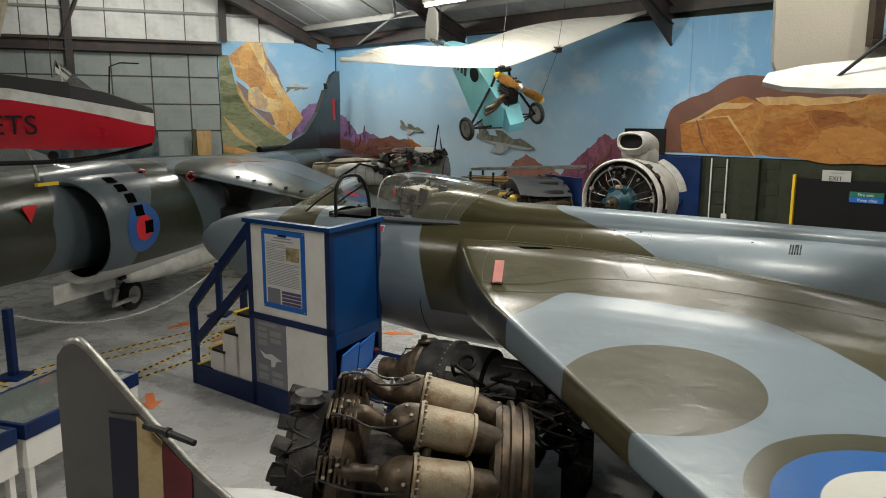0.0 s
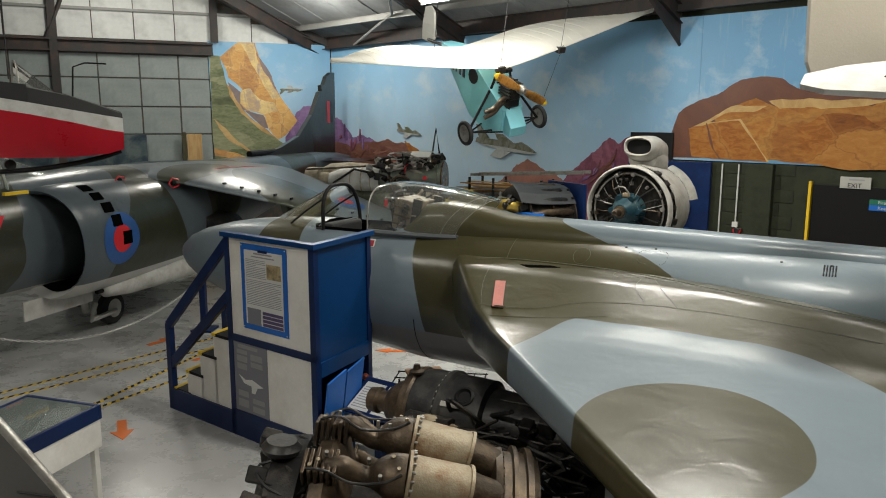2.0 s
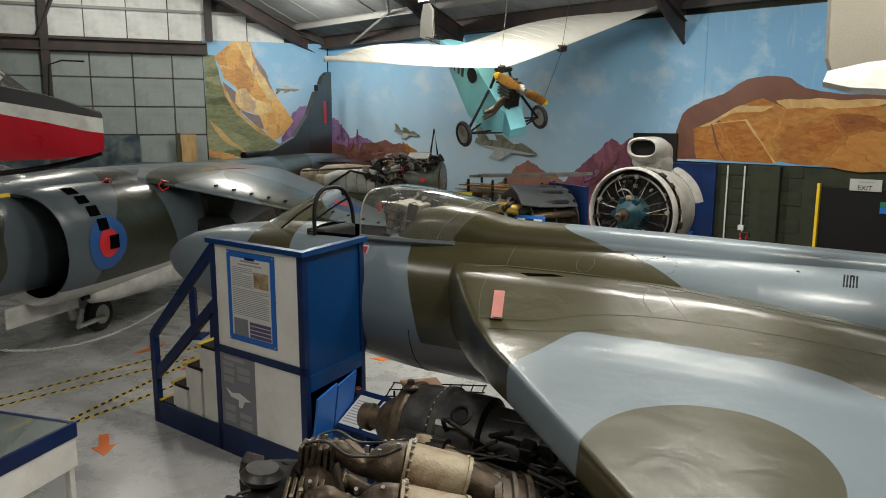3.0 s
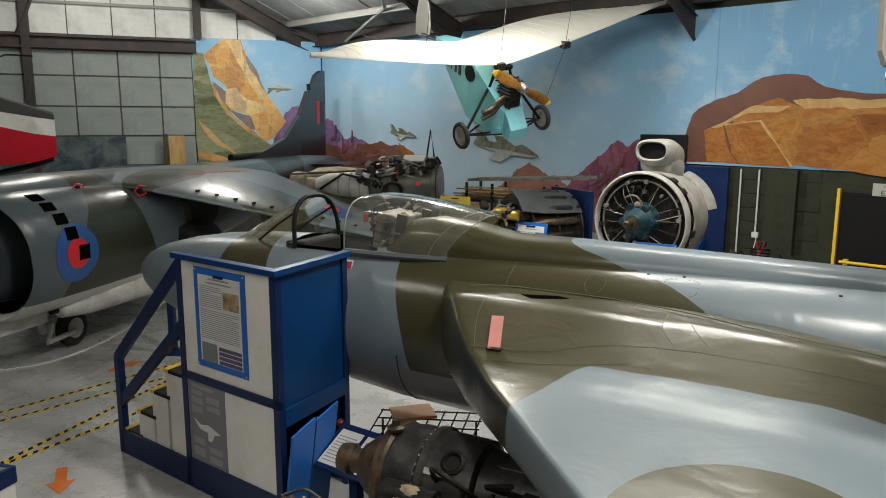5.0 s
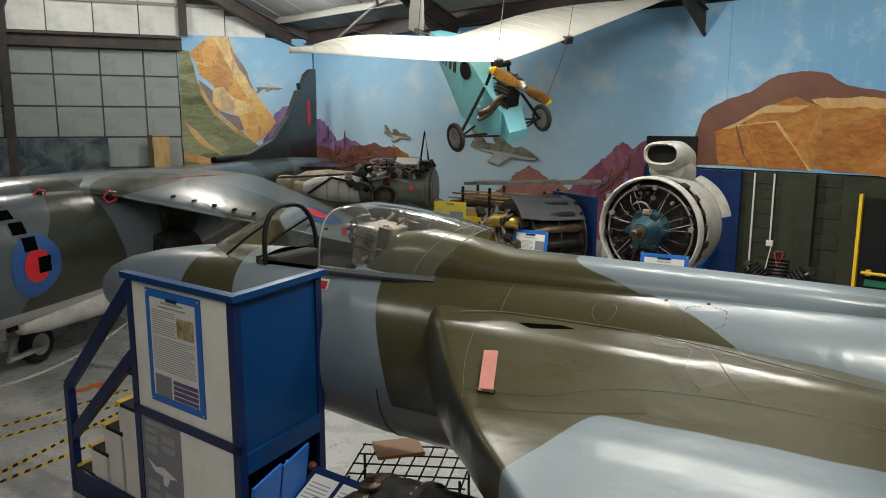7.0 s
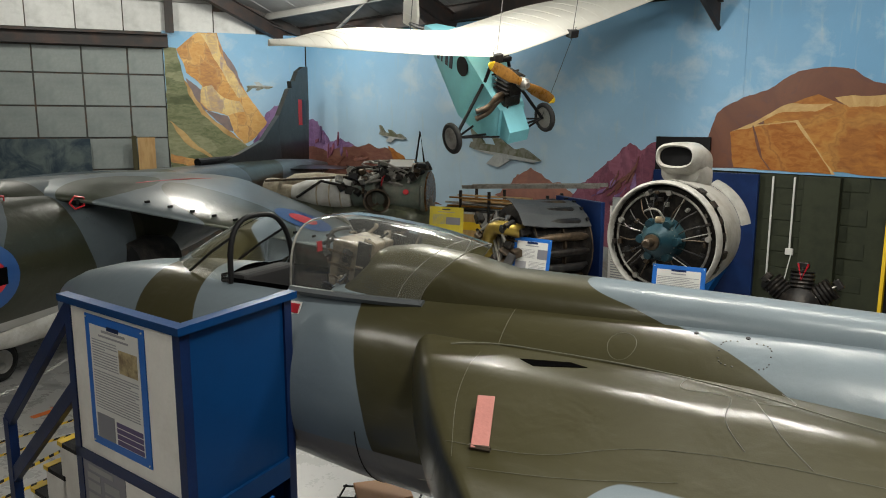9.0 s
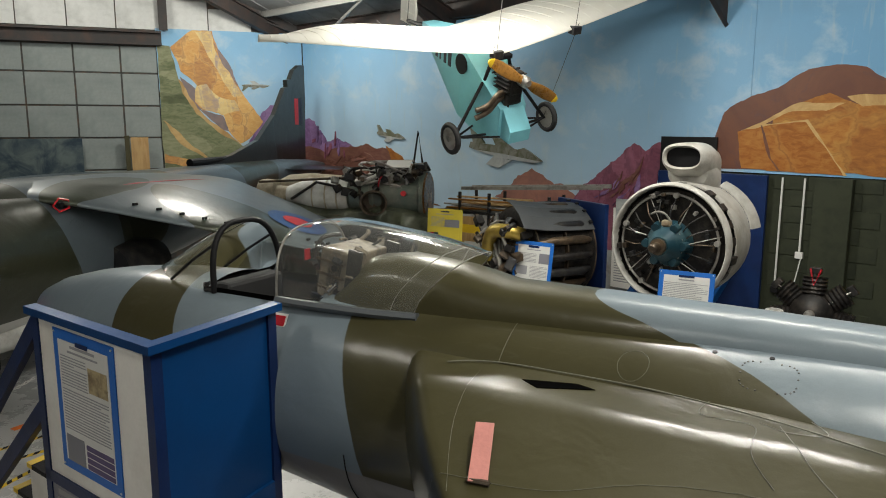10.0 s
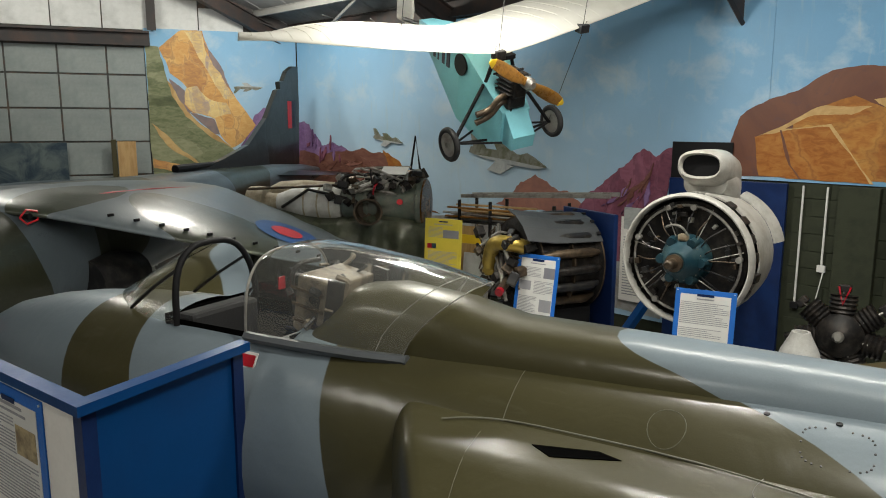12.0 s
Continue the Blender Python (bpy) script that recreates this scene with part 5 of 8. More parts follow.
part("fin_flash", boxed(-0.20, 0.05, 3.1, -0.02, 0.055, 3.65), M["navy_dark"], harrier)
part("fin_inlet", tube(bmesh.new(), [(3.85, 0, 2.47), (3.4, 0, 2.47), (2.6, 0, 2.50)], [0.07, 0.075, 0.04], 10), M["dark"], harrier)
for side in (1, -1):
    bm = bmesh.new()
    loft(bm, [[(1.3, side * 0.25, 2.22), (0.6, side * 0.25, 2.26), (-0.45, side * 0.25, 2.22), (0.6, side * 0.25, 2.18)], [(0.1, side * 1.05, 2.16), (-0.25, side * 1.05, 2.18), (-0.75, side * 1.05, 2.16), (-0.25, side * 1.05, 2.14)]])
    part("tailplane", bm, fin_paint, harrier)
# canopy and nose probe; gear, doors, gun pod, pylon
bm = bmesh.new()
rings = []
for s, w, top in ((13.2, 0.1, 2.2), (12.6, 0.36, 2.60), (11.8, 0.42, 2.86), (11.0, 0.42, 2.90), (10.2, 0.38, 2.80), (9.4, 0.25, 2.52)):
    rings.append([Vector((s, w * math.cos(math.pi * k / 14), 2.12 + (top - 2.12) * math.sin(math.pi * k / 14))) for k in range(15)])
loft(bm, rings, closed=False)
part("canopy", bm, M["perspex"], harrier, smooth=50).visible_shadow = False
for r in (rings[1], rings[2], rings[4]):
    part("canopy_frame", tube(bmesh.new(), r, 0.025, 6), M["engine_grey"], harrier)
part("gun_pod", turned(bmesh.new(), [(9.05, 0.05), (9.0, 0.11), (8.6, 0.16), (7.4, 0.19), (6.4, 0.17), (5.9, 0.04)], Matrix.Translation((0, 0.66, 0.78)), 16), M["offwhite"], harrier, smooth=50)
part("gun_muzzle", tube(bmesh.new(), [(9.05, 0.66, 0.78), (9.16, 0.66, 0.78)], 0.035, 10), M["dark"], harrier)
part("pylon", slab(bmesh.new(), [(6.3, 1.75), (4.8, 1.75), (5.0, 1.45), (6.1, 1.42)], 2.0, 2.12), hwing_paint, harrier)
part("exhaust_nozzle", turned(bmesh.new(), [(6.9, 0.34), (6.4, 0.36), (6.0, 0.30)], Matrix.Translation((0, 0.85, 1.25)), 20), M["dark_metal"], harrier, smooth=40)
part("gear_leg", tube(bmesh.new(), [(8.6, -0.05, 0.3), (8.75, -0.05, 1.0)], 0.06, 10), M["offwhite"], harrier)
part("gear_arm", tube(bmesh.new(), [(8.6, 0.12, 0.45), (8.72, 0.14, 0.22), (8.2, 0.14, 0.24)], 0.04, 8), M["offwhite"], harrier)
wh = part("wheel", turned(bmesh.new(), [(-0.07, 0.15), (-0.08, 0.2), (-0.05, 0.25), (0, 0.262), (0.05, 0.25), (0.08, 0.2), (0.07, 0.15)], Matrix.Translation((8.15, 0.0, 0.262)) @ pose(0, 0, 0, 0, 0, 90), 28), M["rubber"], harrier, smooth=40)
part("rim", turned(bmesh.new(), [(-0.078, 0.145), (-0.02, 0.05), (0.02, 0.05), (0.078, 0.145)], Matrix.Translation((8.15, 0.0, 0.262)) @ pose(0, 0, 0, 0, 0, 90), 24), M["offwhite"], wh)
part("gear_door", block(bmesh.new(), 9.0, 0.42, 0.60, 10.2, 0.445, 0.86, 0.004, None), M["offwhite"], harrier)
for x, y in ((4.6, 0.0),):
    part("gear_leg", tube(bmesh.new(), [(x, y, 0.3), (x, y, 1.1)], 0.07, 10), M["offwhite"], harrier)
    part("wheel", turned(bmesh.new(), [(-0.1, 0.2), (-0.1, 0.28), (0, 0.31), (0.1, 0.28), (0.1, 0.2)], Matrix.Translation((x, y + 0.1, 0.31)) @ pose(0, 0, 0, 0, 0, 90), 24), M["rubber"], harrier, smooth=40)
part("gear_leg", tube(bmesh.new(), [(4.4, 3.7, 0.1), (4.4, 3.72, 1.4)], 0.035, 8), M["offwhite"], harrier)
tri = [(10.75, 2.02), (10.50, 2.02), (10.62, 1.80)]
part("seat_warning", slab(bmesh.new(), tri, 0.60, 0.612), M["roundel_red"], harrier, "red ejection seat warning triangle")
part("yellow_mark", boxed(10.1, 0.55, 2.25, 10.45, 0.60, 2.29), M["yellow"], harrier)


# ---- viewing platform with steps ----
TC, TL, TR = Vector((-0.768, 10.01, 0)), Vector((-1.845, 10.682, 0)), Vector((-0.428, 10.886, 0))
FRONT = (TL - TC).normalized()          # along the white face, away from the corner
SIDE = (TR - TC).normalized()
BOXH = 2.085


def prism(bm, a, b, c, d, z0, z1):
    lo = [bm.verts.new((p.x, p.y, z0)) for p in (a, b, c, d)]
    hi = [bm.verts.new((p.x, p.y, z1)) for p in (a, b, c, d)]
    bm.faces.new(lo), bm.faces.new(hi)
    for i in range(4):
        bm.faces.new((lo[i], lo[(i + 1) % 4], hi[(i + 1) % 4], hi[i]))
    return bm


def at_box(f, s):
    return TC + FRONT * f + SIDE * s


def bar(bm, f0, s0, f1, s1, z0, z1):
    return prism(bm, at_box(f0, s0), at_box(f1, s0), at_box(f1, s1), at_box(f0, s1), z0, z1)


W, D = (TL - TC).length, (TR - TC).length
platform = thing("viewing_platform", Matrix.Identity(4), "blue and white painted wooden viewing platform with steps", "platform")
for f0, s0, zt in ((0, 0, BOXH - 0.045), (W - 0.07, 0, BOXH - 0.045), (0, D - 0.07, BOXH - 0.045), (W - 0.07, D - 0.07, 1.0)):
    part("post", bar(bmesh.new(), f0, s0, f0 + 0.07, s0 + 0.07, 0, zt), M["navy"], platform)
for f0, s0, f1, s1 in ((-0.03, -0.03, W + 0.03, 0.05), (-0.03, 0.05, 0.05, D + 0.03)):
    part("top_rail", bar(bmesh.new(), f0, s0, f1, s1, BOXH - 0.045, BOXH), M["blue"], platform)
part("front_panel", bar(bmesh.new(), 0.07, 0.012, W - 0.07, 0.03, 1.07, BOXH - 0.05), M["white"], platform, "white upper board")
part("front_panel", bar(bmesh.new(), 0.07, 0.012, W - 0.07, 0.03, 0.28, 1.0), M["white"], platform, "white lower board")
part("mid_rail", bar(bmesh.new(), 0.0, 0.0, W, 0.04, 1.0, 1.07), M["navy"], platform)
part("skirting", bar(bmesh.new(), 0.0, 0.0, W, 0.045, 0.0, 0.28), M["navy"], platform)
part("side_panel", bar(bmesh.new(), 0.02, 0.07, 0.04, D - 0.07, 0.86, BOXH - 0.05), M["blue"], platform, "plain blue side board")
part("side_rail", bar(bmesh.new(), -0.004, 0.07, 0.03, D - 0.07, 0.84, 0.98), M["blue"], platform)
part("back_panel", bar(bmesh.new(), 0.07, D - 0.03, W - 0.07, D - 0.01, 0.0, 1.1), M["blue"], platform)
part("deck", bar(bmesh.new(), 0.03, 0.03, W - 0.02, D - 0.02, 1.0, 1.04), M["navy"], platform)
part("inner_wall", bar(bmesh.new(), W - 0.5, 0.05, W - 0.48, D - 0.05, 0.0, 1.0), M["dark"], platform)
# steps beyond the far end of the white face
STEPL = 1.08
for k in range(4):
    f0 = W + STEPL * (3 - k) / 4 * 0.92
    z = 0.25 * (k + 1)
    st = part("step", bar(bmesh.new(), f0, 0.03, f0 + STEPL / 4 + 0.02, D - 0.03, 0.0 if k < 1 else 0.02, z - 0.03), M["white"], platform)
    part("step_tread", bar(bmesh.new(), f0, 0.02, f0 + STEPL / 4 + 0.03, D - 0.02, z - 0.03, z), M["dark"], st)
    part("step_edge", bar(bmesh.new(), f0 + STEPL / 4 - 0.03, 0.018, f0 + STEPL / 4 + 0.035, D - 0.018, z - 0.028, z + 0.003), M["yellow"], st, "yellow painted nosing")
part("skirting", bar(bmesh.new(), W, 0.0, W + STEPL, 0.028, 0.0, 0.24), M["navy"], platform)


def beam(bm, a, b, wide, deep):
    a, b = Vector(a), Vector(b)
    return block(bm, 0, -wide / 2, -deep / 2, (b - a).length, wide / 2, deep / 2, 0.004, frame_of(a, b - a))


for s in (0.03, D - 0.05):
    foot = at_box(W + STEPL, s)
    part("rail_post", bar(bmesh.new(), W + STEPL - 0.04, s - 0.03, W + STEPL + 0.04, s + 0.04, 0, 0.97), M["navy"], platform)
    for z0, z1, f1 in ((0.95, 1.98, W - 0.02), (0.50, 1.45, W - 0.02)) if s < 0.1 else ((0.95, 1.40, W + 0.60),):
        a, b = at_box(W + STEPL, s), at_box(f1, s)
        a.z, b.z = z0, z1
        part("handrail", beam(bmesh.new(), a, b, 0.05, 0.10), M["navy"], platform)


def poster(name, m, wide, high, border, sheet_m, label, rows_, photos=(), bars=(), category="poster"):
    """A framed sheet in local x and z; rows_: lines of print (x0, x1, z); photos: boxes."""
    e = thing(name, m, label, category)
    part("backing", boxed(0, -0.008, 0, wide, 0.0, high, 0.003), border, e)
    b = 0.035 * min(wide, high) / 0.4
    part("sheet", boxed(b, -0.0105, b, wide - b, -0.007, high - b), sheet_m, e)
    bm = bmesh.new()
    for x0, x1, z, h in rows_:
        block(bm, x0 * wide, -0.0122, z * high, x1 * wide, -0.0104, (z + h) * high)
    ob = part("print", bm, M["ink"], e)
    tagged(ob, kind="stuff")
    for x0, z0, x1, z1, mm in photos:
        part("picture", boxed(x0 * wide, -0.013, z0 * high, x1 * wide, -0.0104, z1 * high), mm, e)
    for x in (0.02, wide - 0.02):
        for z in (0.02, high - 0.02):
            part("screw", tube(bmesh.new(), [(x, -0.008, z), (x, -0.013, z)], 0.006, 8), M["chain"], e)
    return e


def print_rows(x0, x1, z1, z0, step_, h, seed):
    rnd = random.Random(seed)
    out, z = [], z1
    while z > z0:
        out.append((x0, x1 - (rnd.uniform(0.05, 0.25) if rnd.random() < 0.2 else rnd.uniform(0, 0.02)), z, h))
        z -= step_
    return out


FACE = frame_of(at_box(W, 0.012) + Vector((0, 0, 0)), -FRONT)
m = FACE @ Matrix.Translation((0.25, 0.0, 1.16))
poster("information_board", m, 0.66, 0.84, M["bright_blue"], M["paper"], "blue framed printed information board with a small photograph",
       [(0.30, 0.70, 0.89, 0.018), (0.25, 0.75, 0.855, 0.014)] + print_rows(0.12, 0.56, 0.82, 0.60, 0.02, 0.007, 3) + print_rows(0.12, 0.88, 0.585, 0.30, 0.02, 0.007, 4),
       ((0.58, 0.63, 0.88, 0.80, M["photo"]), (0.12, 0.07, 0.42, 0.26, M["grey_print"]), (0.46, 0.21, 0.90, 0.245, M["violet_ink"]), (0.46, 0.165, 0.90, 0.20, M["violet_ink"]), (0.46, 0.12, 0.90, 0.155, M["violet_ink"]), (0.46, 0.075, 0.90, 0.11, M["violet_ink"]),
        (0.40, 0.915, 0.60, 0.945, M["navy"])))
m = FACE @ Matrix.Translation((0.08, 0.0, 0.24))
e = thing("grey_poster", m, "worn grey poster with a pale aircraft drawing and text blocks", "poster")
part("sheet", boxed(-0.03, -0.004, 0, 0.50, 0.0, 0.755), M["grey_print"], e)
for x0, z0, x1, z1 in ((0.04, 0.64, 0.20, 0.68), (0.04, 0.56, 0.20, 0.62), (0.25, 0.60, 0.43, 0.66), (0.25, 0.53, 0.43, 0.58), (0.04, 0.48, 0.19, 0.54), (0.04, 0.20, 0.20, 0.26), (0.04, 0.09, 0.20, 0.17), (0.26, 0.16, 0.44, 0.21), (0.26, 0.07, 0.44, 0.13), (0.06, 0.70, 0.36, 0.735)):
    part("text_block", boxed(x0, -0.006, z0, x1, -0.0035, z1), paint("faded_print", (0.30, 0.30, 0.30), 0.5) if "faded_print" not in bpy.data.materials else bpy.data.materials["faded_print"], e)
part("drawing", slab(bmesh.new(), [(0.06, 0.42), (0.16, 0.38), (0.26, 0.40), (0.36, 0.37), (0.43, 0.35), (0.34, 0.33), (0.30, 0.26), (0.25, 0.26), (0.25, 0.33), (0.14, 0.34)], -0.006, -0.0035), M["paper"], e)
# blue hatch boards lean beside the platform's open side
hm = frame_of(TC + SIDE * 0.16 + Vector((-0.02, -0.30, 0)), SIDE)
for k in range(2):
    e = thing("blue_board", hm @ pose(0.29 * k, 0.0, 0.0, 8, 0, 0), "bright blue painted board leaning by the platform", "board", "blue hatch boards")
    part("panel", slab(bmesh.new(), [(0, 0), (0.27, 0), (0.27, 0.95 + 0.03 * k), (0.0, 0.89 + 0.03 * k)], -0.009, 0.009), M["bright_blue"], e)
    part("handle", tube(bmesh.new(), [(0.25, 0.0, 0.84), (0.25, 0.06, 0.85), (0.31, 0.06, 0.86)], 0.012, 6), M["dark"], e)
sb = thing("soap_bottle", Matrix.Translation(TC + SIDE * 0.45 + Vector((0.02, -0.02, 0.62))), "small clear pump bottle with a white top", "bottle")
part("body", turned(bmesh.new(), [(0, 0.03), (0.10, 0.03), (0.13, 0.012)], pose(0, 0, 0, 0, -90, 0), 14), M["case_glass"], sb)
part("pump", tube(bmesh.new(), [(0, 0, 0.13), (0, 0, 0.17), (0.04, 0, 0.175)], 0.009, 8), M["chain"], sb)
part("shelf", boxed(-0.1, -0.05, -0.02, 0.1, 0.1, 0.0), M["navy"], sb)
lec = thing("lectern", Matrix.Translation((-0.22, 10.15, 0)) @ pose(0, 0, 0, 0, 0, -30), "low navy lectern with printed sheets on a sloping board", "lectern")
part("board", block(bmesh.new(), -0.30, -0.22, 0, 0.30, 0.22, 0.02, 0.004, pose(0, 0, 0.62, 28, 0, 0)), M["navy"], lec)
for x in (-0.25, 0.02):
    sh = part("sheet", block(bmesh.new(), x, -0.18, 0.021, x + 0.23, 0.16, 0.024, 0, pose(0, 0, 0.62, 28, 0, 0)), M["paper"], lec)
    bm = bmesh.new()
    for k in range(9):
        block(bm, x + 0.02, -0.15 + 0.03 * k, 0.024, x + 0.20, -0.14 + 0.03 * k, 0.0252, 0, pose(0, 0, 0.62, 28, 0, 0))
    tagged(part("print", bm, M["ink"], sh), kind="stuff")
part("leg", boxed(-0.04, -0.04, 0, 0.04, 0.04, 0.62), M["navy"], lec)
part("knob", turned(bmesh.new(), [(0, 0.012), (0.01, 0.03), (0.04, 0.035), (0.06, 0.015)], pose(-0.33, 0.18, 0.70, 0, -90, 0), 14), paint("red_wood", (0.16, 0.03, 0.015), 0.35), lec, smooth=50)

# ---- floor marks, posts and chain ----
def tape(a, b, wide=0.05):
    a, b = Vector((*a, 0)), Vector((*b, 0))
    n = (b - a).length
    e = thing("hazard_tape", frame_of(a, b - a), "yellow and black striped tape stuck on the floor", "tape", "floor tapes")
    part("strip", boxed(0, -wide / 2, 0.0, n, wide / 2, 0.003), M["yellow"], e)
    bm = bmesh.new()
    k = 0.0
    while k < n - 0.1:
        vs = [bm.verts.new(p) for p in ((k, -wide / 2, 0.0045), (k + 0.055, -wide / 2, 0.0045), (k + 0.095, wide / 2, 0.0045), (k + 0.04, wide / 2, 0.0045))]
        bm.faces.new(vs)
        k += 0.11
    tagged(part("stripes", bm, M["dark"], e), kind="stuff")


tape((-5.3, 11.0), (-3.05, 14.4))
tape((-5.2, 10.85), (-3.2, 13.45))
tape((-3.80, 10.75), (-3.0, 14.3))
tape((-3.85, 10.62), (-2.85, 12.75))
tape((-5.3, 11.0), (-3.85, 10.62))


def arrow(x, y, turn, n=0.46):
    m = Matrix.Translation((x, y, 0)) @ pose(0, 0, 0, 0, 0, turn)
    bm = slab(bmesh.new(), [(0, -0.09), (0.55, -0.09), (0.55, -0.22), (1, 0), (0.55, 0.22), (0.55, 0.09), (0, 0.09)], 0.0, 0.004 / n, Matrix.Diagonal((n, n, n, 1)) @ pose(0, 0, 0, -90, 0, 0) @ Matrix.Diagonal((1, -1, 1, 1)))
    ob = part("floor_arrow", bm, M["orange"])
    ob.matrix_basis = Matrix.Translation((0, 0, 0.002)) @ m
    tagged(ob, "orange tape arrow stuck on the grey floor", "arrow", "floor arrows")


arrow(-3.14, 10.87, -60, 0.53)
arrow(-4.16, 13.47, 64, 0.48)
arrow(-3.23, 12.86, 65, 0.40)
arrow(-0.45, 13.55, 180)
arrow(-3.2, 13.9, 40)
posts = [(-5.05, 11.23), (-3.68, 14.3), (-8.3, 12.4)]
for x, y in posts:
    e = thing("barrier_post", Matrix.Translation((x, y, 0)), "navy painted wooden barrier post on a square foot", "post", "barrier posts")
    part("foot", boxed(-0.16, -0.16, 0, 0.16, 0.16, 0.035, 0.006), M["navy"], e)
    part("shaft", boxed(-0.045, -0.045, 0.035, 0.045, 0.045, 0.86, 0.006), M["navy"], e)


def chain(a, b, sag):
    a, b = Vector(a), Vector(b)
    e = thing("barrier_chain", Matrix.Identity(4), "white plastic chain slung between barrier posts", "chain", "barrier chains")
    n = int((b - a).length / 0.042)
    bm = bmesh.new()
    pts = [a + (b - a) * (k / n) - Vector((0, 0, sag * 4 * (k / n) * (1 - k / n))) for k in range(n + 1)]
    for k in range(n):
        p, q = pts[k], pts[k + 1]
        d, u, w = basis(q - p)
        u = u if k % 2 else w
        c, h = (p + q) / 2, 0.028
        tube(bm, [c + d * h * math.cos(t) + u * 0.013 * math.sin(t) for t in [j * math.tau / 8 for j in range(9)]], 0.0042, 4, caps=False)
    tagged(part("links", bm, M["chain"], e), kind="stuff")


chain((-5.05, 11.23, 0.80), (-3.68, 14.3, 0.80), 0.42)
chain((-5.05, 11.23, 0.80), (-8.3, 12.4, 0.80), 0.35)


def display_case(m, wide, deep, high, label):
    e = thing("display_case", m, label, "display case", "glass-topped cases")
    part("apron", boxed(0.01, 0.01, high - 0.36, wide - 0.01, deep - 0.01, high - 0.12, 0.004), M["white"], e)
    for x0, y0, x1, y1 in ((0, 0, wide, 0.035), (0, deep - 0.035, wide, deep), (0, 0.035, 0.035, deep - 0.035), (wide - 0.035, 0.035, wide, deep - 0.035)):
        part("top_frame", boxed(x0, y0, high - 0.12, x1, y1, high, 0.004), M["navy"], e)
    part("exhibit_sheet", boxed(0.04, 0.04, high - 0.118, wide - 0.04, deep - 0.04, high - 0.112), streaked("old_map", (0.26, 0.28, 0.22), (0.12, 0.13, 0.10), 0.7, scale=6), e)
    bm = bmesh.new()
    rnd = random.Random(3)
    for k in range(26):
        x, y = rnd.uniform(0.1, wide - 0.35), rnd.uniform(0.08, deep - 0.1)
        block(bm, x, y, high - 0.112, x + rnd.uniform(0.08, 0.25), y + 0.008, high - 0.1105)
    tagged(part("exhibit_print", bm, M["ink"], e), kind="stuff")
    g = part("glass_top", boxed(0.036, 0.036, high - 0.012, wide - 0.036, deep - 0.036, high - 0.006), M["case_glass"], e)
    g.visible_shadow = False
    for x in (0.03, wide - 0.08):
        for y in (0.03, deep - 0.08):
            part("leg", boxed(x, y, 0, x + 0.05, y + 0.05, high - 0.36, 0.003), M["white"], e)
    return e


case_dir = Vector((-0.11, -1.0, 0)).normalized()
display_case(frame_of((-3.12, 9.42, 0), (0.96, -0.20, 0)) @ Matrix.Translation((0.0, -1.25, 0)), 0.76, 1.25, 0.85, "white display case with a blue-framed glass top over papers")
display_case(frame_of((-3.12, 9.42, 0), (0.96, -0.20, 0)) @ Matrix.Translation((-0.02, -2.55, 0)), 0.76, 1.25, 0.85, "white display case with a blue-framed glass top over papers")


# ---- jet engine with ring of combustion cans, in front of the wing ----
DERWENT = frame_of((-0.60, 7.92, 0.74), (1.0, 0.06, -0.10))
jet = thing("jet_engine", DERWENT, "sooty bronze jet engine with a ring of combustion cans", "engine")
part("gear_case", turned(bmesh.new(), [(-0.06, 0.03), (0.0, 0.08), (0.04, 0.34), (0.12, 0.49), (0.30, 0.51), (0.36, 0.44)], None, 32), M["black_metal"], jet, smooth=40)
rnd = random.Random(11)
for k in range(34):
    a = rnd.uniform(-0.4, math.pi * 0.9)
    r = rnd.uniform(0.36, 0.46)
    p = Vector((rnd.uniform(0.02, 0.30), -r * math.cos(a), r * math.sin(a)))
    part("accessory", block(bmesh.new(), -0.05, -0.05, -0.05, rnd.uniform(0.03, 0.09), 0.05, rnd.uniform(0.03, 0.07), 0.012, Matrix.Translation(p) @ pose(0, 0, 0, math.degrees(a), rnd.uniform(-20, 20), 0)), M["black_metal"], jet)
for k in range(30):
    a = rnd.uniform(-0.3, 2.8)
    pts = []
    for i in range(4):
        r = rnd.uniform(0.44, 0.51)
        aa = a + 0.18 * i
        pts.append((rnd.uniform(0.05, 0.42), -r * math.cos(aa), r * math.sin(aa)))
    part("fuel_pipe", tube(bmesh.new(), smooth_line(pts, 4), 0.009, 6), M[rnd.choice(("black_metal", "black_metal", "dark_metal"))], jet)
part("oil_filler", turned(bmesh.new(), [(0, 0.11), (0.03, 0.12), (0.05, 0.10), (0.07, 0.09), (0.075, 0.02)], pose(0.16, -0.12, 0.49, 0, -90, 0), 24), M["dark_metal"], jet, smooth=40)
bm = bmesh.new()
bolts(bm, pose(0.16, -0.12, 0.54, 0, -90, 0), 0.085, 10, 0.008)
tagged(part("filler_bolts", bm, M["alloy"], jet), kind="stuff")
part("diffuser", turned(bmesh.new(), [(0.34, 0.40), (0.38, 0.54), (0.46, 0.56), (0.52, 0.52), (0.60, 0.30)], None, 40), M["bronze"], jet, smooth=40)
part("core", turned(bmesh.new(), [(0.5, 0.30), (1.5, 0.34)], None, 24), M["black_metal"], jet)
CANS = 10
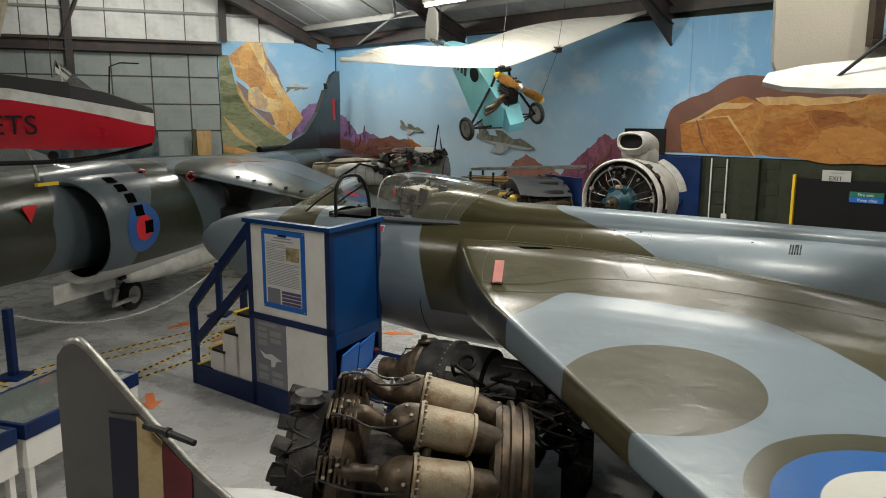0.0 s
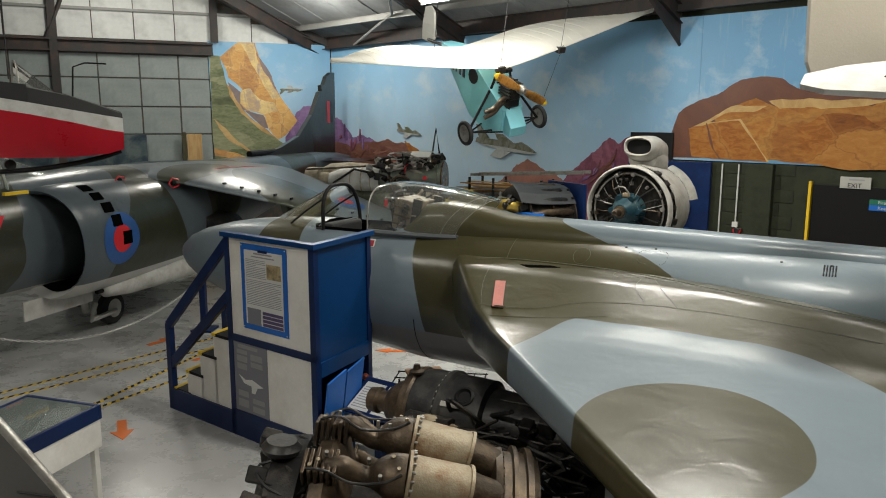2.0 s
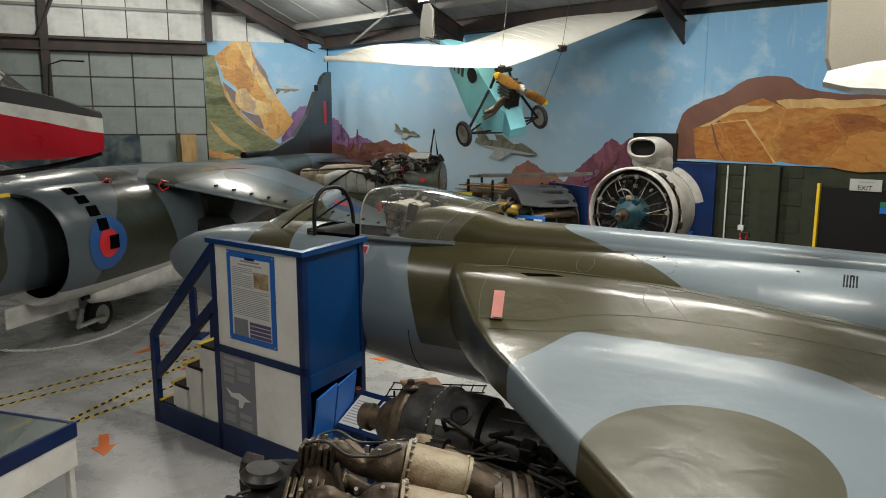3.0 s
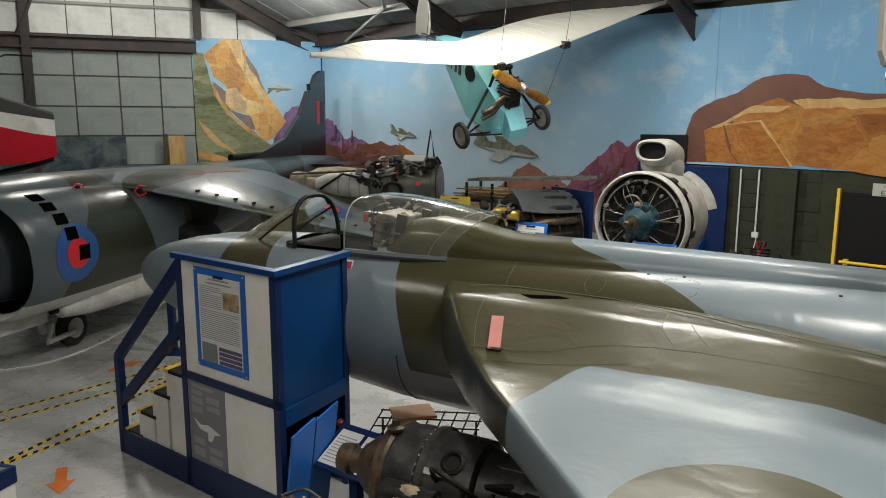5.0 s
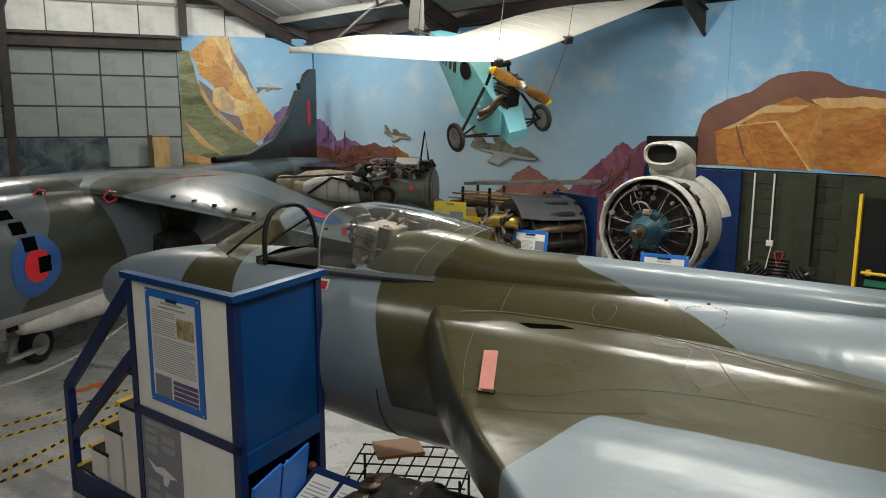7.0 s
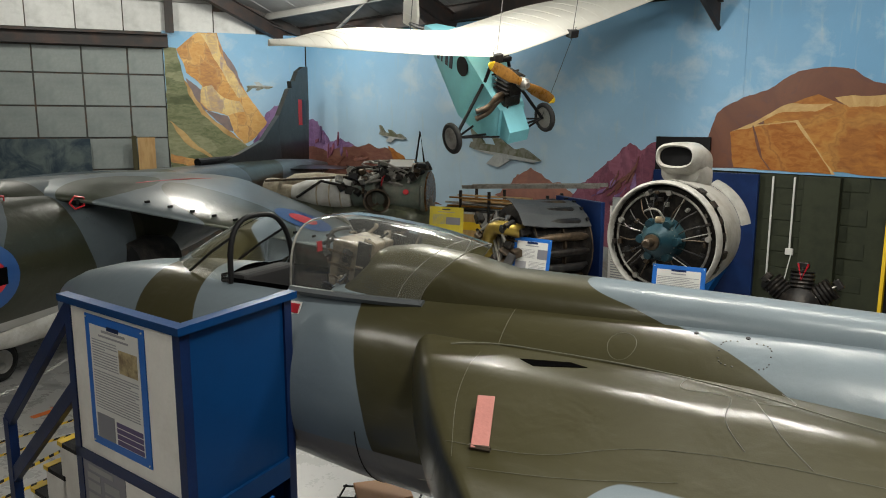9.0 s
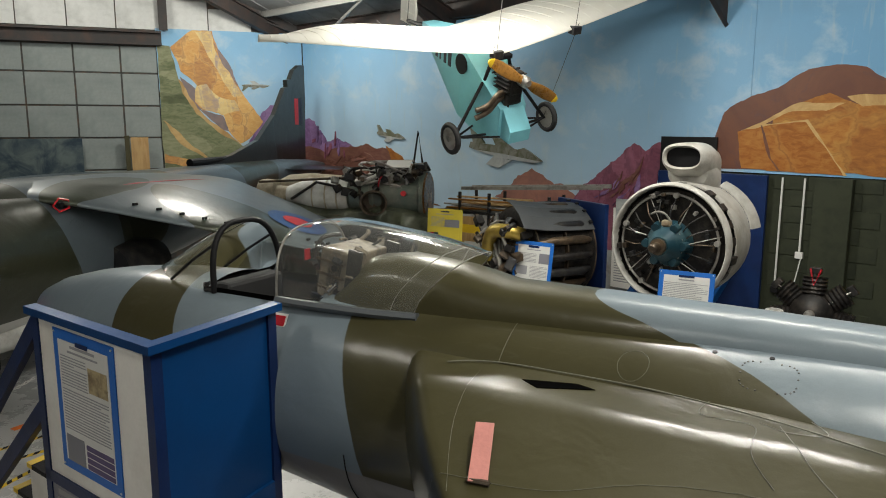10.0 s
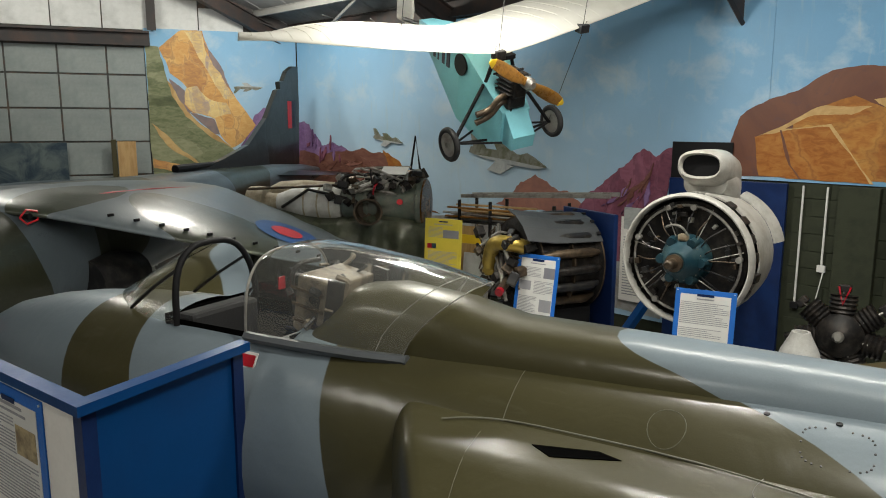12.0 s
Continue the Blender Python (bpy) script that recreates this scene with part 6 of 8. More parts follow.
for k in range(CANS):
    a = math.tau * (k + 0.35) / CANS
    m = pose(0, 0, 0, math.degrees(a), 0, 0)      # the can lies along +y after the turn
    at = lambda x, r: m @ Vector((x, r, 0))
    can = part("combustion_can", tube(bmesh.new(), [at(x, r) for x, r, q in ((0.92, 0.565, 0), (0.95, 0.562, 0), (0.96, 0.56, 0), (1.22, 0.525, 0), (1.26, 0.52, 0), (1.28, 0.516, 0))], [0.135, 0.148, 0.143, 0.138, 0.138, 0.124], 22), M["can"], jet, "scorched pale steel can", smooth=40)
    part("inlet_tube", tube(bmesh.new(), smooth_line([at(0.46, 0.58), at(0.55, 0.62), at(0.62, 0.58), at(0.70, 0.545), at(0.80, 0.565), at(0.92, 0.565)], 4), [0.062] * 6 + [0.058] * 7 + [0.064, 0.08, 0.102, 0.12, 0.135, 0.14, 0.14, 0.14][:8], 16), M["bronze"], can, smooth=50)
    part("neck", tube(bmesh.new(), [at(1.28, 0.516), at(1.34, 0.50), at(1.46, 0.46)], [0.116, 0.105, 0.10], 18), M["bronze"], can, smooth=40)
    part("rear_band", tube(bmesh.new(), [at(1.265, 0.52), at(1.285, 0.516)], 0.145, 22), M["can"], can, smooth=40)
    bm = bmesh.new()
    d = (at(1.28, 0.516) - at(0.92, 0.565)).normalized()
    fm = frame_of(at(0.92, 0.565), d, m @ Vector((0, 1, 0)))
    block(bm, -0.018, -0.0, -0.0, -0.0, 0.001, 0.001)
    for j in range(20):
        b = j * math.tau / 20
        p = fm @ Vector((0.015, 0.158 * math.cos(b), 0.158 * math.sin(b)))
        tube(bm, [p, p + d * 0.02], 0.008, 6)
    tagged(part("flange_bolts", bm, M["alloy"], can), kind="stuff")
    part("flange", tube(bmesh.new(), [at(0.92, 0.565), at(0.938, 0.563)], 0.162, 24), M["can"], can, smooth=40)
    # clamp block with ribs at the diffuser outlet
    for j in range(6):
        part("clamp", block(bmesh.new(), 0.33 + 0.036 * j, 0.50 + 0.006 * j, -0.082 + 0.004 * (j % 2), 0.352 + 0.036 * j, 0.645 + 0.012 * (j % 3), 0.082 - 0.004 * (j % 2), 0.006, m), M["bronze"], can)
    for j, (x, r, w) in enumerate(((0.38, 0.67, 0.045), (0.46, 0.68, -0.04), (0.42, 0.66, 0.0), (0.78, 0.67, 0.07), (0.84, 0.69, -0.05), (0.70, 0.64, -0.05), (0.88, 0.70, 0.03))):
        p = m @ Vector((x, r - 0.03, w))
        part("stud", tube(bmesh.new(), [p, m @ Vector((x, r + 0.012, w))], 0.012, 7), M["alloy"] if j % 2 else M["can"], can)
    part("primer_pipe", tube(bmesh.new(), smooth_line([m @ Vector(q) for q in ((0.36, 0.66, 0.06), (0.48, 0.70, 0.09), (0.62, 0.64, 0.11), (0.80, 0.66, 0.10), (0.90, 0.70, 0.06))], 4), 0.008, 6), M["dark_metal"], can)
    part("spacer", tube(bmesh.new(), [at(1.30, 0.56), at(1.42, 0.55)], 0.012, 6), M["bronze"], can)
    part("link_tube", tube(bmesh.new(), [at(1.0, 0.55), pose(0, 0, 0, math.degrees(math.tau * (k + 1.35) / CANS), 0, 0) @ Vector((1.0, 0.55, 0))], 0.03, 10), M["bronze"], can)
part("turbine_ring", turned(bmesh.new(), [(1.42, 0.44), (1.44, 0.55), (1.48, 0.56), (1.49, 0.535), (1.54, 0.535), (1.545, 0.575), (1.57, 0.575), (1.575, 0.54), (1.62, 0.535), (1.625, 0.57), (1.66, 0.57), (1.665, 0.54), (1.70, 0.53), (1.70, 0.40)], None, 64), M["bronze"], jet, "rust-brown ribbed turbine ring", smooth=30)
bm = bmesh.new()
bolts(bm, Matrix.Identity(4), 0.552, 56, 0.007, 1.478)
tagged(part("ring_bolts", bm, M["black_metal"], jet), kind="stuff")
part("drain_pipe", tube(bmesh.new(), [(0.95, -0.62, 0.18), (1.55, -0.60, 0.16)], 0.01, 6), M["dark_metal"], jet)
part("turbine_disc", turned(bmesh.new(), [(1.66, 0.40), (1.64, 0.05)], None, 32), M["black_metal"], jet)
for x in (0.25, 1.5):
    part("cradle", block(bmesh.new(), x - 0.05, -0.42, -0.66, x + 0.05, 0.42, -0.45, 0.01), M["dark"], jet)

# ---- turboprop behind it ----
E2 = frame_of((-0.21, 9.64, 0.84), (0.90, -0.36, 0))
tp = thing("turboprop_engine", E2, "dark grey turboprop engine lying under the wing", "engine")
part("nose_gear", turned(bmesh.new(), [(0.0, 0.03), (0.02, 0.10), (0.10, 0.11), (0.12, 0.085), (0.20, 0.09), (0.22, 0.14), (0.30, 0.20), (0.42, 0.23)], None, 28), M["bronze"], tp, smooth=35)
part("front_ring", turned(bmesh.new(), [(0.42, 0.23), (0.44, 0.335), (0.50, 0.345), (0.52, 0.33)], None, 36), M["bronze"], tp, smooth=35)
part("casing", turned(bmesh.new(), [(0.52, 0.325), (0.62, 0.34), (0.74, 0.335), (0.76, 0.355), (0.80, 0.355), (0.82, 0.33), (1.0, 0.33), (1.12, 0.325), (1.14, 0.27), (1.9, 0.22)], None, 40), M["dark_metal"], tp, smooth=35)
bm = bmesh.new()
bolts(bm, Matrix.Identity(4), 0.345, 36, 0.008, 0.745)
tagged(part("casing_bolts", bm, M["alloy"], tp), kind="stuff")
part("exhaust_pipe", tube(bmesh.new(), smooth_line([(0.62, -0.36, 0.05), (0.80, -0.38, 0.08), (1.0, -0.37, 0.02), (1.5, -0.36, -0.12)], 4), 0.06, 14), M["can"], tp, smooth=50)
part("pipe_shroud", tube(bmesh.new(), [(0.58, -0.36, 0.05), (0.95, -0.375, 0.05)], 0.085, 16), M["black_metal"], tp, smooth=50)
part("lifting_eye", turned(bmesh.new(), [(0, 0.055), (0.02, 0.06), (0.035, 0.03), (0.07, 0.025)], pose(0.5, -0.08, 0.33, 0, -90, 0), 18), M["bronze"], tp, smooth=35)
part("side_port", turned(bmesh.new(), [(0, 0.075), (0.02, 0.08), (0.03, 0.06), (0.012, 0.045)], Matrix.Translation((0.98, -0.20, 0.25)) @ pose(0, 0, 0, 0, -50, -90), 20), M["dark"], tp, smooth=35)
part("data_plate", block(bmesh.new(), -0.10, -0.02, 0, 0.10, 0.02, 0.006, 0.002, pose(0.88, -0.27, 0.20, 55, 0, 0)), M["alloy"], tp)
for k in range(30):
    p = Vector((rnd.uniform(1.15, 2.1), rnd.uniform(-0.36, 0.25), rnd.uniform(-0.45, 0.22)))
    part("accessory", block(bmesh.new(), -rnd.uniform(0.03, 0.10), -rnd.uniform(0.03, 0.09), -rnd.uniform(0.03, 0.10), rnd.uniform(0.03, 0.10), rnd.uniform(0.03, 0.09), rnd.uniform(0.03, 0.10), 0.012, Matrix.Translation(p) @ pose(0, 0, 0, rnd.uniform(0, 30), rnd.uniform(0, 30), 0)), M[rnd.choice(("black_metal", "dark_metal", "black_metal"))], tp)
for k in range(14):
    pts = [(rnd.uniform(0.85, 2.1), rnd.uniform(-0.42, 0.0), rnd.uniform(-0.4, 0.3)) for _ in range(3)]
    part("pipe", tube(bmesh.new(), smooth_line(pts, 4), rnd.uniform(0.008, 0.02), 6), M[rnd.choice(("black_metal", "dark_metal"))], tp)
for k in range(9):
    part("hose", tube(bmesh.new(), smooth_line([(rnd.uniform(0.5, 2.0), -0.33, rnd.uniform(-0.2, 0.2)), (rnd.uniform(0.8, 1.8), -0.38, rnd.uniform(-0.3, 0.2)), (rnd.uniform(1.0, 2.2), -0.30, rnd.uniform(-0.3, 0.2))], 4), 0.012, 6), M["black_metal"], tp)
for x in (0.6, 1.9):
    part("trestle", block(bmesh.new(), x - 0.05, -0.3, -0.88, x + 0.05, 0.3, -0.34, 0.01), M["dark"], tp)
ws_ = thing("wire_stand", Matrix.Translation((0.15, 11.3, 0)), "black wire rack with an orange-brown wooden top", "rack")
part("top_board", block(bmesh.new(), -0.2, -0.16, 0, 0.2, 0.16, 0.03, 0.005, pose(-0.1, 0.15, 0.42, 0, 0, 20)), paint("orange_wood", (0.40, 0.17, 0.04), 0.5), ws_)
bm = bmesh.new()
for k in range(9):
    tube(bm, [(-0.5 + 0.12 * k, -0.25, 0.30), (-0.4 + 0.12 * k, 0.25, 0.42)], 0.008, 5)
for k in range(5):
    tube(bm, [(-0.5 + 0.02 * k, -0.25 + 0.12 * k, 0.30 + 0.03 * k), (0.5 + 0.02 * k, -0.25 + 0.12 * k, 0.30 + 0.03 * k)], 0.008, 5)
part("mesh", bm, M["dark"], ws_)
for x, y in ((-0.45, -0.2), (0.45, -0.2), (-0.4, 0.2), (0.5, 0.2)):
    part("leg", tube(bmesh.new(), [(x, y, 0), (x, y, 0.34)], 0.012, 6), M["dark"], ws_)

# ---- radial engine in its cowl, on the blue stand ----
HERC = frame_of((2.66, 14.87, 1.85), (-0.56, -0.83, 0)) @ Matrix.Scale(1.03, 4)
herc = thing("radial_engine", HERC, "big radial aero engine in an off-white cowl ring", "engine")
part("cowl_lip", turned(bmesh.new(), [(-0.07, 0.65), (0.0, 0.65), (0.028, 0.64), (0.036, 0.625), (0.028, 0.612), (-0.02, 0.605), (-0.07, 0.605)], None, 72, caps=False), M["cowl"], herc, smooth=50)
part("cowl_inner", turned(bmesh.new(), [(-0.05, 0.606), (-0.40, 0.59), (-0.42, 0.05)], None, 48, caps=False), M["black_metal"], herc, smooth=40)
part("collector_ring", tube(bmesh.new(), [(-0.02, 0.53 * math.cos(t), 0.53 * math.sin(t)) for t in [k * math.tau / 48 for k in range(49)]], 0.014, 8, caps=False), M["alloy"], herc, smooth=60)
for k in range(14):
    a = math.tau * k / 14 + 0.1
    d = Vector((0, math.cos(a), math.sin(a)))
    part("cylinder", tube(bmesh.new(), [Vector((-0.18, 0, 0)) + d * r for r in (0.27, 0.30, 0.31, 0.36, 0.37, 0.42, 0.43, 0.52)], [0.075, 0.075, 0.09, 0.09, 0.075, 0.075, 0.09, 0.08], 14), M["black_metal"], herc, smooth=35)
    if k % 2 == 0:
        part("push_rod", tube(bmesh.new(), [Vector((0.06, 0, 0)) + d * 0.24, Vector((-0.02, 0, 0)) + Vector((0, math.cos(a + 0.12), math.sin(a + 0.12))) * 0.56], 0.0055, 6), M["alloy"], herc)
    if k % 3 == 0:
        part("bright_cap", tube(bmesh.new(), [Vector((-0.03, 0, 0)) + d * 0.52, Vector((0.02, 0, 0)) + d * 0.52], 0.03, 12), M["alloy"], herc)
part("gear_housing", turned(bmesh.new(), [(-0.12, 0.25), (0.0, 0.24), (0.06, 0.21), (0.10, 0.18), (0.16, 0.15), (0.20, 0.12), (0.24, 0.10)], None, 36), M["teal"], herc, "blue-green reduction gear housing", smooth=35)
bm = bmesh.new()
bolts(bm, Matrix.Identity(4), 0.19, 18, 0.010, 0.07)
tagged(part("housing_bolts", bm, M["alloy"], herc), kind="stuff")
for k in range(6):
    a = math.tau * k / 6
    part("housing_boss", tube(bmesh.new(), [(0.02, 0.22 * math.cos(a), 0.22 * math.sin(a)), (0.12, 0.20 * math.cos(a), 0.20 * math.sin(a))], 0.045, 12), M["teal"], herc, smooth=40)
part("prop_shaft", turned(bmesh.new(), [(0.22, 0.085), (0.28, 0.085), (0.285, 0.05), (0.40, 0.048), (0.42, 0.03)], None, 24), M["bronze"], herc, smooth=35)
part("magneto", block(bmesh.new(), 0.02, -0.05, 0.19, 0.10, 0.05, 0.26, 0.02), M["can"], herc)
part("ignition_lead", tube(bmesh.new(), smooth_line([(0.08, 0.05, 0.25), (0.12, 0.0, 0.33), (0.08, -0.10, 0.34), (0.02, -0.2, 0.30)], 4), 0.012, 8), M["alloy"], herc)
for k in range(44):
    a, r = rnd.uniform(0, math.tau), rnd.uniform(0.30, 0.57)
    p = Vector((rnd.uniform(-0.12, 0.0), r * math.cos(a), r * math.sin(a)))
    part("cylinder_fitting", block(bmesh.new(), -0.03, -rnd.uniform(0.012, 0.035), -rnd.uniform(0.012, 0.035), 0.03, rnd.uniform(0.012, 0.035), rnd.uniform(0.012, 0.035), 0.006, Matrix.Translation(p) @ pose(0, 0, 0, math.degrees(a), 0, 0)), M[rnd.choice(("black_metal", "dark_metal", "bronze", "alloy"))], herc)
for k in range(18):
    a = math.tau * k / 18
    part("spark_lead", tube(bmesh.new(), smooth_line([(0.03, 0.21 * math.cos(a), 0.21 * math.sin(a)), (0.06, 0.34 * math.cos(a + 0.08), 0.34 * math.sin(a + 0.08)), (-0.02, 0.50 * math.cos(a + 0.04), 0.50 * math.sin(a + 0.04))], 4), 0.007, 6), M["dark_metal"] if k % 3 else M["bronze"], herc)
# cowl behind: white panels over the upper back, dark works between
part("rear_body", turned(bmesh.new(), [(-0.08, 0.57), (-0.14, 0.60), (-0.30, 0.59), (-0.36, 0.62), (-0.62, 0.61), (-0.9, 0.50), (-1.1, 0.40)], None, 40), M["black_metal"], herc, smooth=30)


def cowl_panel(x0, x1, a0, a1, r0, r1, n=14):
    bm = bmesh.new()
    outer = [[Vector((x, r * math.cos(a0 + (a1 - a0) * k / n), r * math.sin(a0 + (a1 - a0) * k / n))) for k in range(n + 1)] for x, r in ((x0, r0), ((x0 + x1) / 2, (r0 + r1) / 2 + 0.012), (x1, r1))]
    inner = [[p - Vector((0, p.y, p.z)).normalized() * 0.018 for p in row] for row in outer]
    loft(bm, [o + list(reversed(i)) for o, i in zip(outer, inner)])
    return bm


part("cowl_panel", cowl_panel(-0.22, -0.80, -0.9, 1.45, 0.645, 0.60), M["cowl"], herc, smooth=40)
part("cowl_panel", cowl_panel(-0.20, -0.80, 1.50, 2.9, 0.645, 0.60), M["cowl"], herc, smooth=40)
part("cowl_flap", cowl_panel(-0.80, -0.98, 0.2, 1.2, 0.62, 0.66), M["cowl"], herc, smooth=40)
for k in range(13):
    a = -0.5 + 0.30 * k
    part("fitting", block(bmesh.new(), -0.24, -0.04, 0.585, rnd.uniform(-0.15, -0.08), 0.05, rnd.uniform(0.62, 0.665), 0.01, pose(0, 0, 0, math.degrees(a) - 90, 0, 0)), M["black_metal"], herc)
# air scoop on top
def oval(x, cy, cz, ry, rz, n=28, p=0.75):
    return [Vector((x, cy + ry * math.copysign(abs(math.cos(k * math.tau / n)) ** p, math.cos(k * math.tau / n)), cz + rz * math.copysign(abs(math.sin(k * math.tau / n)) ** p, math.sin(k * math.tau / n)))) for k in range(n)]


bm = bmesh.new()
loft(bm, [oval(-0.28, 0, 0.90, 0.185, 0.105), oval(-0.24, 0, 0.90, 0.205, 0.125), oval(-0.27, 0, 0.90, 0.23, 0.15), oval(-0.36, 0, 0.88, 0.245, 0.175), oval(-0.6, 0, 0.84, 0.25, 0.215), oval(-0.78, 0, 0.80, 0.24, 0.20)], caps=False)
scoop = part("air_scoop", bm, M["cowl"], herc, smooth=50)
bm = bmesh.new()
loft(bm, [oval(-0.42, 0, 0.74, 0.22, 0.16), oval(-0.60, 0, 0.70, 0.26, 0.20), oval(-0.80, 0, 0.66, 0.24, 0.20)])
part("scoop_neck", bm, M["cowl"], scoop, smooth=50)
bm = bmesh.new()
bm.faces.new([bm.verts.new(p) for p in oval(-0.30, 0, 0.90, 0.186, 0.106)])
part("scoop_mesh", bm, M["dark"], scoop)
bs = thing("engine_stand", WALL_R, "tall blue painted engine stand with angled feet", "stand")
part("back_board", boxed(9.32, 0.05, 0.05, 10.96, 0.11, 2.44, 0.006), M["navy"], bs)
for x in (9.45, 10.6):
    a, b = Vector((x, 0.12, 1.2)), Vector((x, 1.9, 0.10))
    part("brace", beam(bmesh.new(), a, b, 0.10, 0.12), M["blue"], bs)
    part("foot", boxed(x - 0.07, 0.12, 0.0, x + 0.07, 3.1, 0.10, 0.006), M["navy"], bs)
    part("arm", beam(bmesh.new(), (x, 0.12, 1.6), (10.05, 1.1, 1.7), 0.10, 0.12), M["blue"], bs)

# ---- cutaway jet engine with brass ducting ----
DRUM = frame_of((1.78, 17.1, 1.42), (-0.86, -0.51, 0))
dr = thing("cutaway_engine", DRUM, "dark cutaway jet engine with brass ducts and a grey lid", "engine")
part("barrel", turned(bmesh.new(), [(0.0, 0.60), (0.03, 0.62), (0.06, 0.56), (0.85, 0.56), (0.88, 0.60), (0.92, 0.60), (0.94, 0.54), (0.96, 0.3)], None, 48), M["black_metal"], dr, smooth=30)
for x in (0.02, 0.46, 0.90):
    part("rim_band", turned(bmesh.new(), [(x - 0.010, 0.55), (x - 0.010, 0.625), (x + 0.010, 0.625), (x + 0.010, 0.55)], None, 48, caps=False), M["bronze"], dr)
for k in range(18):
    a = math.tau * k / 18
    c, d = math.cos(a), math.sin(a)
    part("side_duct", tube(bmesh.new(), [(0.06, 0.56 * c, 0.56 * d), (0.20, 0.61 * c, 0.61 * d), (0.70, 0.61 * c, 0.61 * d), (0.88, 0.56 * c, 0.56 * d)], [0.035, 0.06, 0.055, 0.035], 10), M[("black_metal", "bronze", "dark_metal")[k % 3]], dr, smooth=50)
part("brass_elbow", tube(bmesh.new(), smooth_line([(1.00, 0.35, 0.28), (1.20, 0.30, 0.34), (1.28, 0.05, 0.30), (1.24, -0.14, 0.06), (1.20, -0.16, -0.10)], 5), 0.095, 18), M["brass"], dr, "polished brass elbow duct", smooth=50)
for p in ((1.00, 0.35, 0.28), (1.20, -0.16, -0.08)):
    part("duct_collar", tube(bmesh.new(), [Vector(p) + Vector((0.0, 0, 0.02)), Vector(p) + Vector((0.01, 0, -0.03))], 0.115, 18), M["brass"], dr)
part("brass_cone", turned(bmesh.new(), [(0.95, 0.30), (1.09, 0.18), (1.11, 0.05)], Matrix.Translation((0.0, -0.25, 0.02)), 20), M["brass"], dr, smooth=40)
for k in range(40):
    p = Vector((rnd.uniform(0.92, 1.28), rnd.uniform(-0.45, 0.5), rnd.uniform(-0.35, 0.42)))
    part("accessory", block(bmesh.new(), -rnd.uniform(0.03, 0.09), -rnd.uniform(0.03, 0.09), -rnd.uniform(0.03, 0.08), rnd.uniform(0.03, 0.09), rnd.uniform(0.03, 0.09), rnd.uniform(0.03, 0.08), 0.015, Matrix.Translation(p) @ pose(0, 0, 0, rnd.uniform(0, 90), rnd.uniform(0, 90), 0)), M[rnd.choice(("black_metal", "dark_metal", "black_metal", "bronze"))], dr)
for k in range(22):
    pts = [(rnd.uniform(0.9, 1.32), rnd.uniform(-0.5, 0.5), rnd.uniform(-0.4, 0.5)) for _ in range(3)]
    part("pipe", tube(bmesh.new(), smooth_line(pts, 4), rnd.uniform(0.01, 0.025), 8), M[rnd.choice(("black_metal", "alloy", "bronze"))], dr)
part("starter", tube(bmesh.new(), [(1.2, 0.25, -0.12), (1.40, 0.42, -0.20)], [0.06, 0.05], 14), M["bronze"], dr, smooth=40)
part("starter_cap", tube(bmesh.new(), [(1.395, 0.418, -0.198), (1.44, 0.45, -0.215)], 0.052, 14), M["red"], dr)
bm = bmesh.new()
arc = [(0.66 * math.cos(q), 0.66 * math.sin(q)) for q in (0.55, 0.85, 1.15, 1.45, 1.75)]
loft(bm, [[Vector((x, y * g, z * g + u)) for y, z in arc] + [Vector((x, y * g, z * g + u - 0.010)) for y, z in reversed(arc)] for x, g, u in ((0.0, 0.97, 0.0), (0.45, 1.0, 0.0), (0.75, 1.02, 0.01), (1.12, 1.03, 0.06))])
part("lid", bm, paint("slate_grey_sheet", (0.07, 0.074, 0.078), 0.45, 0.2, fine=40, wear=0.3), dr, "slate-grey curved cover sheet")
for q in (0.7, 1.0, 1.3, 1.6):
    part("lid_latch", block(bmesh.new(), 0.02, -0.02, 0.655, 0.07, 0.02, 0.675, 0.004, pose(0, 0, 0, math.degrees(q) - 90, 0, 0)), M["dark"], dr)
part("stand_board", boxed(-0.16, -0.50, -1.40, -0.10, 0.62, 0.66, 0.006), M["navy"], dr)
for y in (-0.35, 0.45):
    part("foot", boxed(-0.15, y - 0.06, -1.42, 1.1, y + 0.06, -1.28, 0.006), M["navy"], dr)
part("belly_box", boxed(0.05, -0.34, -1.28, 1.0, 0.40, -0.52, 0.02), M["dark"], dr)
part("oil_can", turned(bmesh.new(), [(0, 0.08), (0.20, 0.085), (0.21, 0.07), (0.23, 0.075)], pose(1.35, 0.25, -0.62, 0, -90, 0), 18), M["dark_metal"], dr)

# ---- wrapped engine on a tarpaulin-covered stand ----
MER = frame_of((-3.25, 18.75, 1.97), (2.75, -0.35, 0)) @ Matrix.Diagonal((1.16, 1.0, 1.06, 1.0))
me_ = thing("wrapped_engine", MER, "old turbojet with canvas wrapping and a cluttered accessory top", "engine")
part("end_drum", turned(bmesh.new(), [(-0.02, 0.10), (0.0, 0.22), (0.10, 0.235), (0.24, 0.22), (0.26, 0.14), (0.5, 0.12)], Matrix.Translation((0, 0.0, 0.0)), 28), M["cream_cloth"], me_, smooth=35)
part("wrapped_barrel", turned(bmesh.new(), [(0.42, 0.13), (0.60, 0.20), (0.80, 0.255), (1.30, 0.26), (1.36, 0.24)], None, 32), M["offwhite"], me_, "grey-white canvas wrapped barrel", smooth=35)
